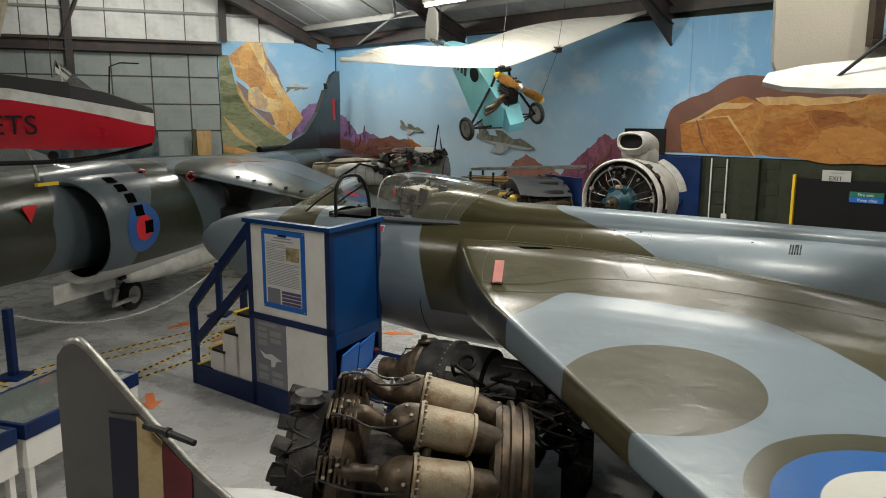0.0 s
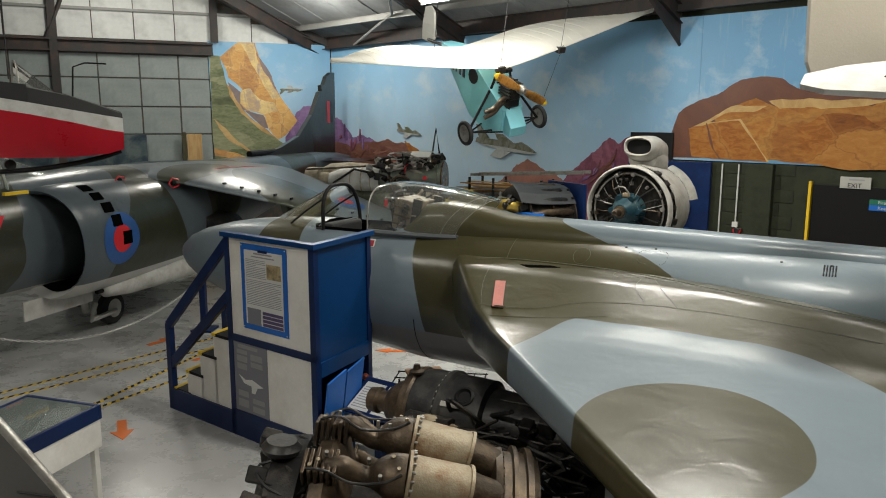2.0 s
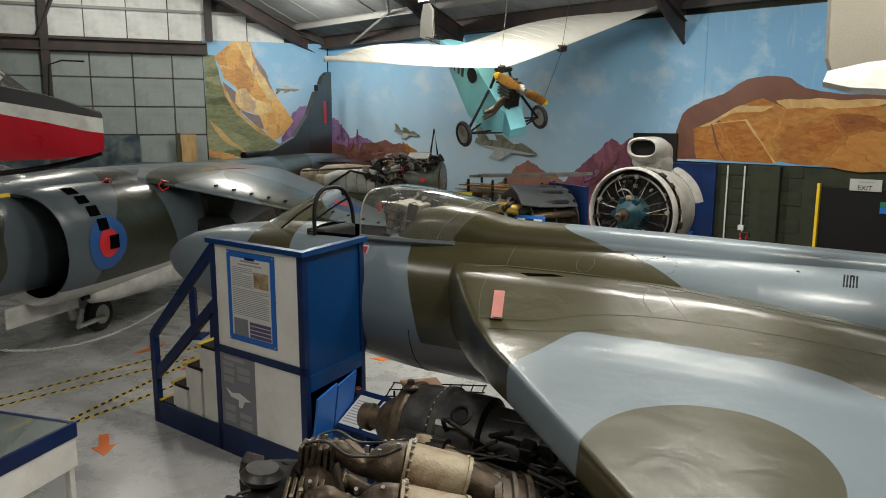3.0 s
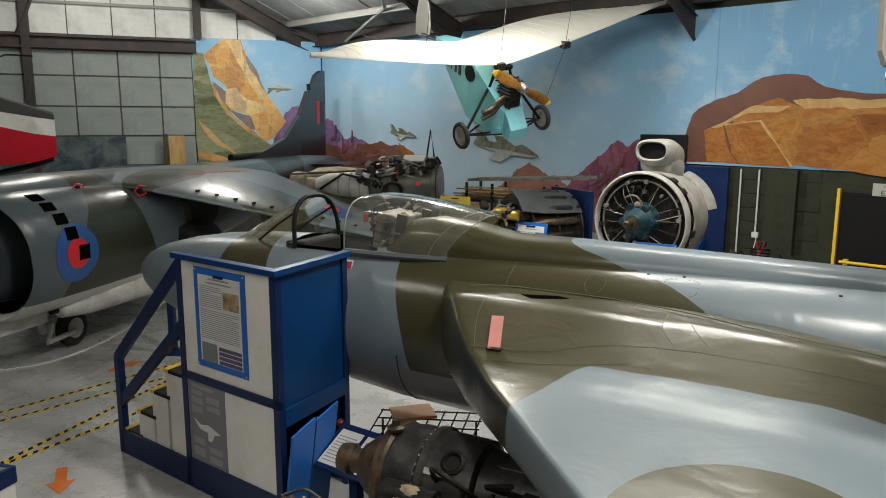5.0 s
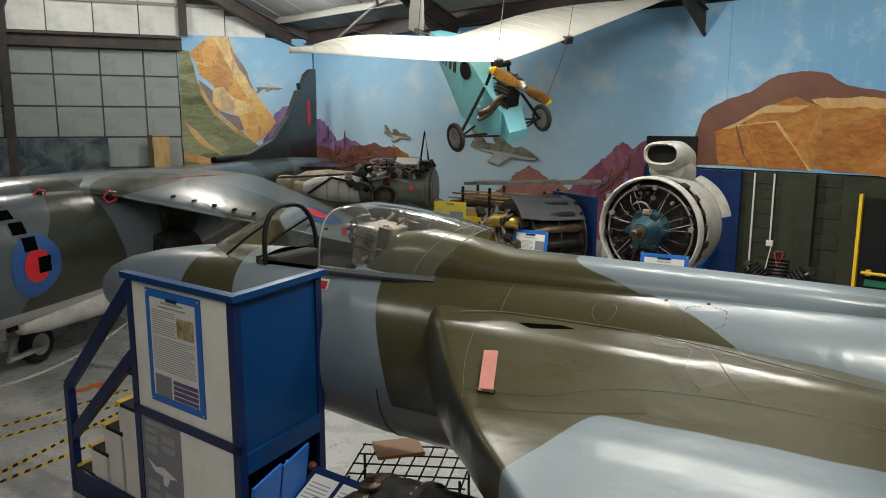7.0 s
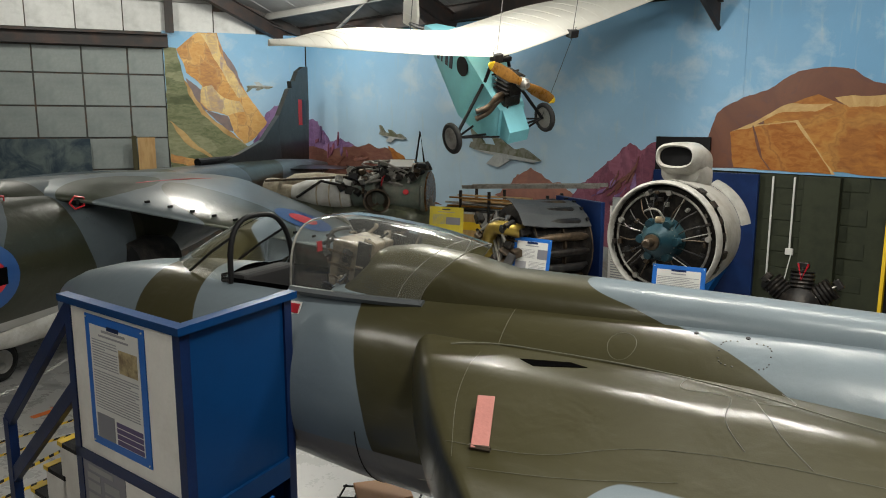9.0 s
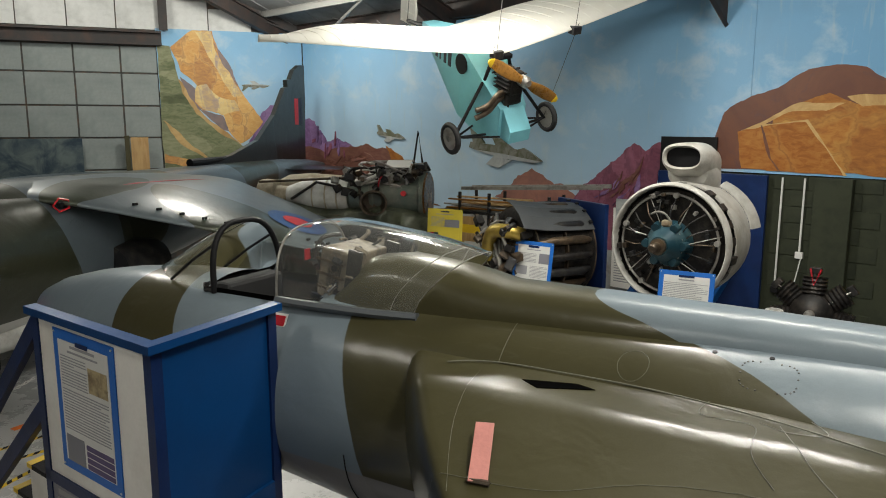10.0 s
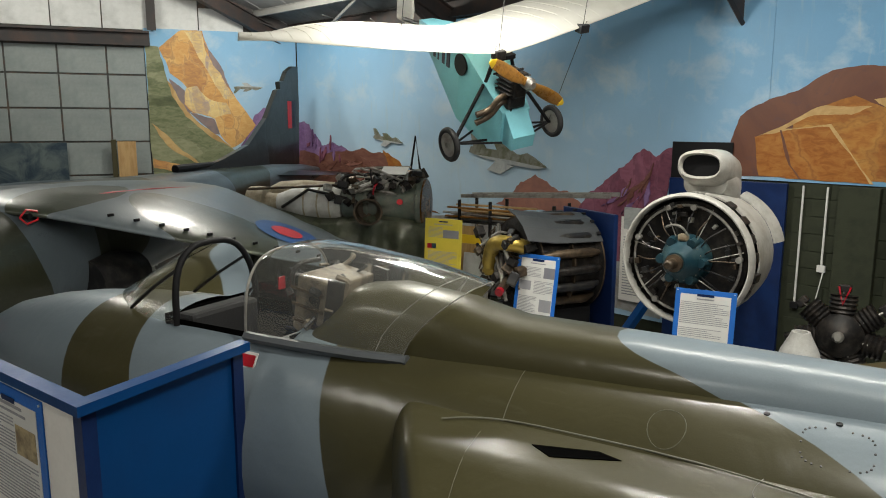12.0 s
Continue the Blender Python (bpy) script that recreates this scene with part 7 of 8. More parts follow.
for x in (0.86, 1.05, 1.22):
    part("band", turned(bmesh.new(), [(x - 0.01, 0.258), (x - 0.01, 0.268), (x + 0.01, 0.268), (x + 0.01, 0.258)], None, 32, caps=False), M["cream_cloth"], me_)
part("cloth_wrap", turned(bmesh.new(), [(0.20, 0.05), (0.35, 0.13), (0.7, 0.16), (1.2, 0.13), (1.3, 0.04)], Matrix.Translation((0, 0.25, 0.16)), 16), M["cream_cloth"], me_, smooth=40)
part("tie_rod", tube(bmesh.new(), [(0.05, -0.2, 0.20), (1.5, -0.22, 0.30)], 0.02, 8), M["bronze"], me_)
part("tie_rod", tube(bmesh.new(), [(0.55, -0.24, -0.05), (0.95, -0.27, 0.22), (1.5, -0.26, 0.10)], 0.022, 8), M["black_metal"], me_)
part("main_drum", turned(bmesh.new(), [(1.36, 0.22), (1.42, 0.28), (1.7, 0.30), (1.72, 0.33), (1.76, 0.33), (1.78, 0.31), (2.40, 0.33), (2.42, 0.38), (2.48, 0.38)], Matrix.Translation((0, 0, 0.02)), 36), M["engine_grey"], me_, smooth=30)
part("end_disc", turned(bmesh.new(), [(2.48, 0.37), (2.50, 0.35), (2.50, 0.02)], Matrix.Translation((0, 0, 0.02)), 32), streaked("amber_cover", (0.10, 0.045, 0.012), (0.24, 0.13, 0.05), 0.25, scale=3), me_, "amber-brown end cover", smooth=30)
part("exhaust_stub", turned(bmesh.new(), [(0, 0.16), (0.28, 0.19), (0.28, 0.165), (0.02, 0.12)], Matrix.Translation((1.75, -0.28, -0.05)) @ pose(0, 0, 0, 0, 0, -70), 24), M["bronze"], me_, "coppery open exhaust stub", smooth=35)
for k in range(130):
    p = Vector((rnd.uniform(1.25, 2.42), rnd.uniform(-0.36, 0.30), 0.0))
    p.z = (0.02 if p.x < 1.85 else 0.28) + rnd.uniform(0, 0.42 if p.x < 1.85 else 0.22) * (1 - abs(p.y) * 0.8)
    part("accessory", block(bmesh.new(), -rnd.uniform(0.02, 0.07), -rnd.uniform(0.02, 0.07), -rnd.uniform(0.02, 0.07), rnd.uniform(0.02, 0.07), rnd.uniform(0.02, 0.07), rnd.uniform(0.02, 0.06), 0.008, Matrix.Translation(p) @ pose(0, 0, 0, rnd.uniform(0, 90), rnd.uniform(0, 60), rnd.uniform(0, 90))), M[rnd.choice(("black_metal", "dark_metal", "black_metal", "bronze", "alloy"))], me_)
for k in range(26):
    pts = [Vector((rnd.uniform(1.35, 2.45), rnd.uniform(-0.36, 0.2), rnd.uniform(0.15, 0.55))) for _ in range(3)]
    part("pipe", tube(bmesh.new(), smooth_line(pts, 4), rnd.uniform(0.008, 0.024), 7), M[rnd.choice(("black_metal", "alloy", "dark_metal", "offwhite"))], me_)
part("white_label", block(bmesh.new(), -0.17, -0.10, 0, 0.17, 0.10, 0.015, 0.002, pose(2.12, -0.22, 0.50, 28, 0, 0)), M["paper"], me_)
part("red_dot", tube(bmesh.new(), [(2.22, -0.35, 0.08), (2.22, -0.372, 0.085)], 0.04, 16), M["roundel_red"], me_)
part("red_strap", tube(bmesh.new(), smooth_line([(1.85, -0.32, 0.12), (1.88, -0.34, 0.28), (1.95, -0.28, 0.38)], 4), 0.012, 6), M["red"], me_)
part("mast", tube(bmesh.new(), [(2.22, 0.2, 0.4), (2.30, 0.2, 0.98), (2.36, 0.2, 0.5)], 0.016, 6), M["dark"], me_)
# tarpaulin: a draped sheet with folds
tp_ = thing("tarpaulin", MER, "dark olive tarpaulin draped in folds over the engine's stand", "tarpaulin")
bm = bmesh.new()
nx, nz = 60, 18
grid = []
for i in range(nx + 1):
    x = -0.15 + 3.0 * i / nx
    col = []
    for j in range(nz + 1):
        t = j / nz
        z = -0.16 - 1.0 * t + 0.05 * math.sin(x * 4.1)
        y = -0.42 - 0.16 * t + (0.03 + 0.09 * t) * math.sin(x * 13.0 + 1.6 * math.sin(x * 3.0)) + 0.05 * noise.noise(Vector((x * 5, t * 6, 0)))
        if j == 0:
            y, z = -0.15, z + 0.02
        col.append(Vector((x, y, z)))
    grid.append(col)
loft(bm, grid, closed=False)
ob = part("sheet", bm, M["tarp"], tp_, smooth=60)
part("stand", boxed(0.05, -0.28, -1.96, 2.6, 0.35, -0.32), M["dark"], tp_)

# ---- shelving and timber between the engines ----
rk = thing("metal_rack", frame_of((0.1, 18.6, 0), (0.9, -0.5, 0)), "grey tube rack loaded with timber and metal offcuts", "rack")
for x in (0.0, 0.55, 1.6):
    for y in (0.0, 0.5):
        part("upright", boxed(x - 0.02, y - 0.02, 0, x + 0.02, y + 0.02, 2.05, 0.003), M["dark_metal"], rk)
for z in (0.6, 1.2, 1.7):
    part("shelf", boxed(-0.02, -0.02, z, 1.62, 0.52, z + 0.03), M["dark_metal"], rk)
for k in range(14):
    z = 1.74 + 0.035 * (k % 6)
    y = rnd.uniform(0.0, 0.5)
    tm = thing("timber_offcut", frame_of((0.1, 18.6, 0), (0.9, -0.5, 0)) @ Matrix.Translation((rnd.uniform(-0.4, 0.0), y, z)) @ pose(0, 0, 0, 0, 0, rnd.uniform(-6, 6)), "loose length of timber or metal tube stacked on the rack", "offcut", "rack offcuts")
    n = rnd.uniform(1.3, 2.1)
    if k % 2:
        part("plank", boxed(0, -0.04, 0, n, 0.04, 0.025, 0.003), M[rnd.choice(("plywood", "propwood"))], tm)
    else:
        part("tube", tube(bmesh.new(), [(0, 0, 0.016), (n, 0, 0.016)], 0.016, 8), M["alloy"], tm)
for k in range(4):
    bd = thing("leaning_board", frame_of((-0.05, 18.2, 0), (0.9, -0.5, 0)) @ pose(0.12 * k, -0.10 - 0.05 * k, 0, -7, 0, 0), "plywood or card sheet leaning on the rack", "board", "leaning boards")
    part("panel", boxed(0, -0.008, 0, 0.45, 0.008, 1.72 - 0.12 * k, 0.002), M[("plywood", "yellow", "plywood", "offwhite")[k]], bd)

# a ladder lies across the rack's top
ld = thing("ladder", frame_of((0.1, 18.6, 0), (0.9, -0.5, 0)) @ pose(-0.2, 0.35, 2.04, 0, -3, 0), "bare aluminium ladder lying on top of the rack", "ladder")
for y in (0.0, 0.34):
    part("stile", boxed(0, y - 0.012, 0, 2.5, y + 0.012, 0.06, 0.004), M["alloy"], ld)
for k in range(9):
    part("rung", tube(bmesh.new(), [(0.15 + 0.27 * k, 0.012, 0.03), (0.15 + 0.27 * k, 0.328, 0.03)], 0.014, 8), M["alloy"], ld)
# ---- small black radial engine and a nose cone ----
BR = frame_of((4.30, 15.05, 1.06), (-0.45, -0.87, 0.15))
br = thing("small_radial_engine", BR, "small oily black radial engine with bare cylinders", "engine")
part("crankcase", turned(bmesh.new(), [(-0.2, 0.18), (0.0, 0.24), (0.12, 0.22), (0.20, 0.14), (0.24, 0.07)], None, 24), M["black_metal"], br, smooth=35)
part("shaft", turned(bmesh.new(), [(0.22, 0.055), (0.30, 0.055), (0.34, 0.03)], None, 18), M["alloy"], br, smooth=35)
for k in range(7):
    a = math.tau * k / 7 + math.pi / 2
    d = Vector((0, math.cos(a), math.sin(a)))
    rr = [0.17 + 0.022 * j for j in range(12)]
    part("cylinder", tube(bmesh.new(), [d * r for r in rr], [0.135 if j % 2 else 0.118 for j in range(12)], 14), M["black_metal"], br)
    part("push_rod", tube(bmesh.new(), [Vector((0.12, 0, 0)) + d * 0.18, Vector((0.08, 0, 0)) + d * 0.46], 0.012, 6), M["alloy"] if k in (4, 5, 6) else M["black_metal"], br)
    part("rocker_box", block(bmesh.new(), -0.07, -0.06, 0.44, 0.09, 0.06, 0.52, 0.015, pose(0, 0, 0, math.degrees(a) - 90, 0, 0)), M["black_metal"], br)
part("red_strap", tube(bmesh.new(), [(0.10, -0.05, 0.50), (0.13, 0.0, 0.32), (0.10, 0.06, 0.50)], 0.012, 6), M["red"], br)
part("stand", block(bmesh.new(), -0.35, -0.2, -1.06, -0.15, 0.2, 0.1, 0.01), M["dark"], br)
nc = thing("nose_cone", Matrix.Translation((3.72, 14.55, 0.0)), "off-white truncated nose cone on a dark plinth", "cone")
part("plinth", boxed(-0.3, -0.3, 0.0, 0.3, 0.3, 0.44, 0.01), M["dark"], nc)
part("shell", turned(bmesh.new(), [(0.0, 0.26), (0.35, 0.24), (0.60, 0.17), (0.74, 0.10), (0.78, 0.085), (0.78, 0.06), (0.70, 0.06)], pose(0, 0, 0.44, 0, -90, 0), 32), M["offwhite"], nc, smooth=40)

# ---- information boards at the far exhibits ----
def easel_poster(name, a, b, top, high, border, sheet_m, label, rows_, photos, lean=10):
    a, b = Vector((*a, 0)), Vector((*b, 0))
    wide = (b - a).length
    m = frame_of(a, b - a) @ Matrix.Translation((0, 0, top - high)) @ pose(0, 0, 0, -lean, 0, 0)
    e = poster(name, m, wide, high, border, sheet_m, label, rows_, photos, category="sign")
    for x in (0.15 * wide, 0.85 * wide):
        part("leg", tube(bmesh.new(), [(x, 0.015, high * 0.8), (x, 0.12, -(top - high) - 0.0)], 0.012, 6), M["dark"], e)
    return e


badge = (0.36, 0.90, 0.64, 0.935, M["navy"])
easel_poster("information_board", (0.94, 16.15), (1.42, 15.85), 1.66, 0.80, M["bright_blue"], M["paper"], "blue framed information sheet with three small photographs",
             [(0.32, 0.68, 0.86, 0.014)] + print_rows(0.10, 0.60, 0.80, 0.66, 0.022, 0.008, 5) + print_rows(0.45, 0.90, 0.60, 0.42, 0.022, 0.008, 6) + print_rows(0.10, 0.55, 0.36, 0.12, 0.022, 0.008, 7),
             (badge, (0.66, 0.66, 0.92, 0.82, M["grey_print"]), (0.08, 0.46, 0.38, 0.60, M["ink"]), (0.62, 0.16, 0.90, 0.34, M["ink"])))
easel_poster("information_board", (2.50, 14.55), (3.02, 14.32), 1.62, 0.66, M["bright_blue"], M["paper"], "blue framed information sheet with close print",
             [(0.36, 0.64, 0.85, 0.02)] + print_rows(0.10, 0.90, 0.80, 0.48, 0.028, 0.009, 8) + print_rows(0.10, 0.80, 0.42, 0.28, 0.028, 0.009, 9), (badge, (0.45, 0.06, 0.75, 0.14, M["grey_print"])))
easel_poster("yellow_notice", (-0.28, 17.25), (0.24, 17.05), 1.93, 0.68, M["paper_yellow"], M["paper_yellow"], "yellow printed notice with a small engine picture",
             [(0.25, 0.75, 0.88, 0.014)] + print_rows(0.10, 0.50, 0.82, 0.62, 0.024, 0.008, 10) + print_rows(0.10, 0.90, 0.34, 0.08, 0.024, 0.008, 12), ((0.50, 0.62, 0.92, 0.78, M["grey_print"]), (0.08, 0.40, 0.20, 0.50, M["red"]), (0.20, 0.40, 0.32, 0.50, M["teal"]), (0.38, 0.93, 0.62, 0.955, M["navy"])), 4)
nb = thing("notice_panel", WALL_R @ Matrix.Translation((8.55, 0.06, 0.5)), "pale panel of printed notices below the mural", "notice")
part("panel", boxed(0, 0, 0, 0.55, 0.02, 1.3), M["white"], nb)
part("picture", boxed(0.05, 0.02, 1.12, 0.62, 0.03, 1.45), P["jet_pale"], nb)
bm = bmesh.new()
for k in range(22):
    block(bm, 0.05, 0.02, 0.1 + 0.042 * k, 0.5, 0.0222, 0.115 + 0.042 * k)
tagged(part("print", bm, M["ink"], nb), kind="stuff")


# ---- small parasol aeroplane hung from the roof ----
AX = Vector((0.598, -0.80, 0.0)).normalized()
AY = Vector((4.92, 3.67, 1.12)).normalized()
AZ = AX.cross(AY).normalized()
AX, AZ = AX * math.cos(radians(22)) - AZ * math.sin(radians(22)), AZ * math.cos(radians(22)) + AX * math.sin(radians(22))
FLEA = Matrix((AX, AY, AZ)).transposed().to_4x4()
FLEA.translation = (1.019, 15.689, 4.497)
# local: x to its nose, y to its left wing, z up from the wing's middle
flea = thing("hanging_aeroplane", FLEA, "tiny home-built aeroplane, white wing and turquoise body, hung on wires", "aircraft")
bm = bmesh.new()
rings = []
for k in range(-16, 17):
    y = 3.12 * k / 16
    q = abs(k) / 16
    chord = 1.32 * max(0.05, (1 - max(0.0, (q - 0.30) / 0.70) ** 1.9))
    le = -0.22 + 0.08 * q * q
    z = -0.64 + 0.60 * q ** 1.2
    ring = []
    for up, ts in ((True, TS), (False, list(reversed(TS[1:-1])))):
        for t in ts:
            h = min(max(t, 0) / 0.25, 1.0) ** 0.5 if t < 0.35 else max(0.0, 1 - ((t - 0.35) / 0.65) ** 1.5)
            ring.append(Vector((le - chord * t, y, z + (0.11 if up else -0.035) * h * (1 - 0.5 * q) - 0.05 * t)))
    rings.append(ring)
loft(bm, rings)
wing_ = part("wing", bm, M["fabric"], flea, "white translucent fabric wing", smooth=50)
for k in range(-15, 16):
    y = 3.0 * k / 15
    q = abs(y) / 3.12
    chord = 1.32 * max(0.05, (1 - max(0.0, (q - 0.30) / 0.70) ** 1.9))
    le = -0.22 + 0.08 * q * q
    pts = []
    for t in (0.03, 0.12, 0.3, 0.5, 0.7, 0.95):
        h = min(t / 0.25, 1.0) ** 0.5 if t < 0.35 else max(0.0, 1 - ((t - 0.35) / 0.65) ** 1.5)
        pts.append((le - chord * t, y, -0.64 + 0.60 * q ** 1.2 + 0.111 * h * (1 - 0.5 * q) - 0.05 * t))
    part("rib_tape", tube(bmesh.new(), pts, 0.005, 5), M["fabric"], wing_)
part("rudder", slab(bmesh.new(), [(-2.90, -1.12), (-2.86, -0.9), (-2.92, -0.50), (-3.05, -0.42), (-3.22, -0.48), (-3.30, -0.8), (-3.30, -1.12)], 0.30, 0.34), M["fabric"], flea)
for z in (-1.1, -0.95, -0.8, -0.65):
    part("rudder_rib", boxed(-3.27, 0.294, z, -2.90, 0.346, z + 0.012), M["fabric"], flea)
# body: turquoise plywood box tapering to the tail
BOD = [(0.06, 0.20, -1.62, -1.24), (-0.25, 0.25, -1.72, -1.00), (-0.75, 0.28, -1.60, -0.68), (-1.2, 0.25, -1.26, -0.68), (-1.65, 0.18, -1.0, -0.70), (-2.0, 0.10, -0.88, -0.74)]
bm = bmesh.new()
loft(bm, [[Vector((x, -w, z0)), Vector((x, w, z0)), Vector((x, w, z1)), Vector((x, -w, z1))] for x, w, z0, z1 in BOD])
bd = part("body", bm, M["cyan"], flea)
part("side_window", tube(bmesh.new(), [(-0.72, -0.283, -0.90), (-0.72, -0.292, -0.90)], 0.13, 24), M["dark"], flea)
part("side_window", tube(bmesh.new(), [(-0.72, 0.283, -0.90), (-0.72, 0.292, -0.90)], 0.13, 24), M["dark"], flea)
part("nose_fairing", slab(bmesh.new(), [(0.06, -1.62), (0.06, -1.24), (0.26, -1.48), (0.24, -1.64)], -0.16, 0.16), M["cyan"], flea)
part("seat_edge", boxed(-0.45, -0.24, -1.02, -0.30, 0.24, -0.99, 0.004), M["propwood"], flea)
for k in range(4):
    w = 0.245 - 0.03 * k
    part("registration_bar", block(bmesh.new(), -0.035, -0.012, -0.10, 0.035, 0.012, 0.10, 0, Matrix.Translation((-1.02 - 0.13 * k, -0.262 + 0.018 * k, -0.93)) @ pose(0, 0, 0, 0, 0, -5)), M["navy_dark"], flea)
part("tail_boom", tube(bmesh.new(), [(-1.95, 0, -0.82), (-2.5, 0.15, -0.95), (-3.1, 0.32, -1.08)], 0.03, 8), M["dark"], flea)
# struts
for y in (-0.22, 0.22):
    part("cabane_strut", tube(bmesh.new(), [(-0.30, y, -1.0), (-0.28, y * 0.45, -0.66)], 0.022, 8), M["dark"], flea)
    part("cabane_strut", tube(bmesh.new(), [(-0.80, y, -0.72), (-0.75, y * 0.6, -0.62)], 0.016, 8), M["dark"], flea)
part("cabane_cap", boxed(-0.34, -0.12, -0.72, -0.20, 0.12, -0.66, 0.01), M["dark"], flea)
for y in (-1.0, 1.0):
    part("gear_strut", tube(bmesh.new(), [(-0.28, y * 0.25, -1.0), (-0.15, y * 0.72, -1.60)], 0.022, 8), M["dark"], flea)
    part("axle", tube(bmesh.new(), [(-0.15, y * 0.15, -1.66), (-0.15, y * 0.74, -1.60)], 0.016, 8), M["dark"], flea)
    part("axle_brace", tube(bmesh.new(), [(-0.45, y * 0.2, -1.64), (-0.15, y * 0.68, -1.60)], 0.014, 8), M["dark"], flea)
    part("axle_brace", tube(bmesh.new(), [(0.08, y * 0.18, -1.60), (-0.13, y * 0.68, -1.60)], 0.014, 8), M["dark"], flea)
    wh = part("wheel", tube(bmesh.new(), [(-0.15 + 0.17 * math.cos(t), y * 0.77, -1.60 + 0.17 * math.sin(t)) for t in [k * math.tau / 28 for k in range(29)]], 0.036, 10, caps=False), M["rubber"], flea, smooth=60)
    part("hub", turned(bmesh.new(), [(-0.02, 0.145), (-0.035, 0.04), (0.035, 0.04), (0.02, 0.145)], Matrix.Translation((-0.15, y * 0.77, -1.60)) @ pose(0, 0, 0, 0, 0, 90), 20), M["alloy"], wh)
# engine and propeller
part("engine_block", block(bmesh.new(), -0.22, -0.10, -1.08, 0.10, 0.10, -0.78, 0.03), M["black_metal"], flea)
part("engine_block", block(bmesh.new(), -0.15, -0.13, -1.22, 0.06, 0.13, -1.06, 0.03), M["black_metal"], flea)
for k in range(5):
    part("cooling_fin", boxed(-0.2, -0.145, -1.03 + 0.05 * k, 0.08, 0.145, -1.02 + 0.05 * k), M["dark_metal"], flea)
part("engine_mount", tube(bmesh.new(), [(-0.3, -0.1, -0.9), (0.1, 0, -0.72), (-0.3, 0.1, -0.9)], 0.014, 6), M["dark"], flea)
part("engine_mount", tube(bmesh.new(), [(0.05, -0.06, -1.0), (0.04, -0.08, -1.40)], 0.014, 6), M["dark"], flea)
for k in range(2):
    part("exhaust_pipe", tube(bmesh.new(), smooth_line([(-0.02, -0.10, -1.06 - 0.06 * k), (0.03, -0.24, -1.05 - 0.08 * k), (0.0, -0.34, -1.18 - 0.08 * k), (-0.04, -0.50, -1.24 - 0.10 * k)], 5), 0.036, 12), M["bronze"], flea, smooth=50)
part("propeller_hub", turned(bmesh.new(), [(0.06, 0.07), (0.20, 0.075), (0.22, 0.05), (0.25, 0.04)], Matrix.Translation((0, 0.05, -0.88)), 20), M["alloy"], flea, smooth=35)
tip_a, tip_b = Vector((0.16, -0.52, -0.54)), Vector((0.16, 0.62, -1.22))
mid = (tip_a + tip_b) / 2
for e_, s in ((tip_a, 1), (tip_b, -1)):
    d = (e_ - mid)
    n = d.length
    fm = frame_of(mid, d, (1, 0, 0))
    rings = []
    for t, wd, th, tw in ((0.0, 0.055, 0.035, 0), (0.15, 0.055, 0.032, 35), (0.4, 0.080, 0.020, 26), (0.7, 0.078, 0.013, 18), (0.9, 0.058, 0.008, 14)):
        c, q = math.cos(radians(tw)), math.sin(radians(tw))
        rings.append([fm @ Vector((n * t, wd * math.cos(a) * c - th * math.sin(a) * q, wd * math.cos(a) * q + th * math.sin(a) * c)) for a in [k * math.tau / 14 for k in range(14)]])
    bm = bmesh.new()
    loft(bm, rings)
    bl = part("propeller_blade", bm, M["propwood"], flea, "varnished wooden blade", smooth=50)
    tp2 = [fm @ Vector((n * t, w * math.cos(a), w * 0.3 * math.sin(a))) for t, w in ((0.9, 0.060), (1.0, 0.025)) for a in [k * math.tau / 14 for k in range(14)]]
    bm = bmesh.new()
    loft(bm, [tp2[:14], tp2[14:]])
    part("blade_tip", bm, M["yellow"], bl, "yellow painted tip")
for y, x, z in ((-0.12, -0.22, -0.62), (1.1, -0.2, -0.46)):
    part("wire_bracket", block(bmesh.new(), x - 0.08, y - 0.05, z - 0.08, x + 0.03, y + 0.09, z + 0.02, 0.01), M["dark_metal"], flea)
INV = FLEA.inverted()
for y, x, z in ((-0.12, -0.22, -0.62), (1.1, -0.2, -0.46), (-1.4, -0.25, -0.42)):
    top = FLEA @ Vector((x, y, z))
    up = Vector((top.x + 0.25, top.y + 0.1, roof_z(top) - 0.02))
    part("hanging_wire", tube(bmesh.new(), [(x, y, z), INV @ up], 0.005, 5), M["dark_metal"], flea)
for a, b in (((-0.2, 1.15, -0.40), (-0.15, 0.72, -1.58)), ((-0.22, -0.15, -0.50), (-0.3, -0.24, -1.0)), ((-1.3, -1.8, -0.3), (-2.4, -0.12, -1.1)), ((-1.3, -1.2, -0.4), (-2.6, -0.1, -1.2))):
    part("rigging_wire", tube(bmesh.new(), [a, b], 0.004, 5), M["dark_metal"], flea)

# ---- red glider nose hung near the gable ----
GL = frame_of((-2.76, 10.60, 0), (-0.745, -0.667, 0))
# local: x aft from the nose, y to the far or near side
glider = thing("glider", GL, "red and white glider fuselage with an open cockpit, hung up", "glider")
NEAR = 1 if (GL.to_3x3() @ Vector((0, 1, 0))).y < 0 else -1
SEC = [(0.0, 0.07, 2.88, 3.04, 3.17, 3.23), (0.15, 0.13, 2.84, 3.06, 3.19, 3.28), (0.45, 0.20, 2.82, 3.13, 3.24, 3.38), (0.8, 0.25, 2.82, 3.20, 3.30, 3.45), (1.3, 0.28, 2.84, 3.28, 3.38, 3.50), (2.2, 0.30, 2.86, 3.33, 3.43, 3.54), (4.0, 0.26, 2.95, 3.38, 3.48, 3.58), (6.5, 0.10, 3.2, 3.45, 3.5, 3.55)]
bm = bmesh.new()
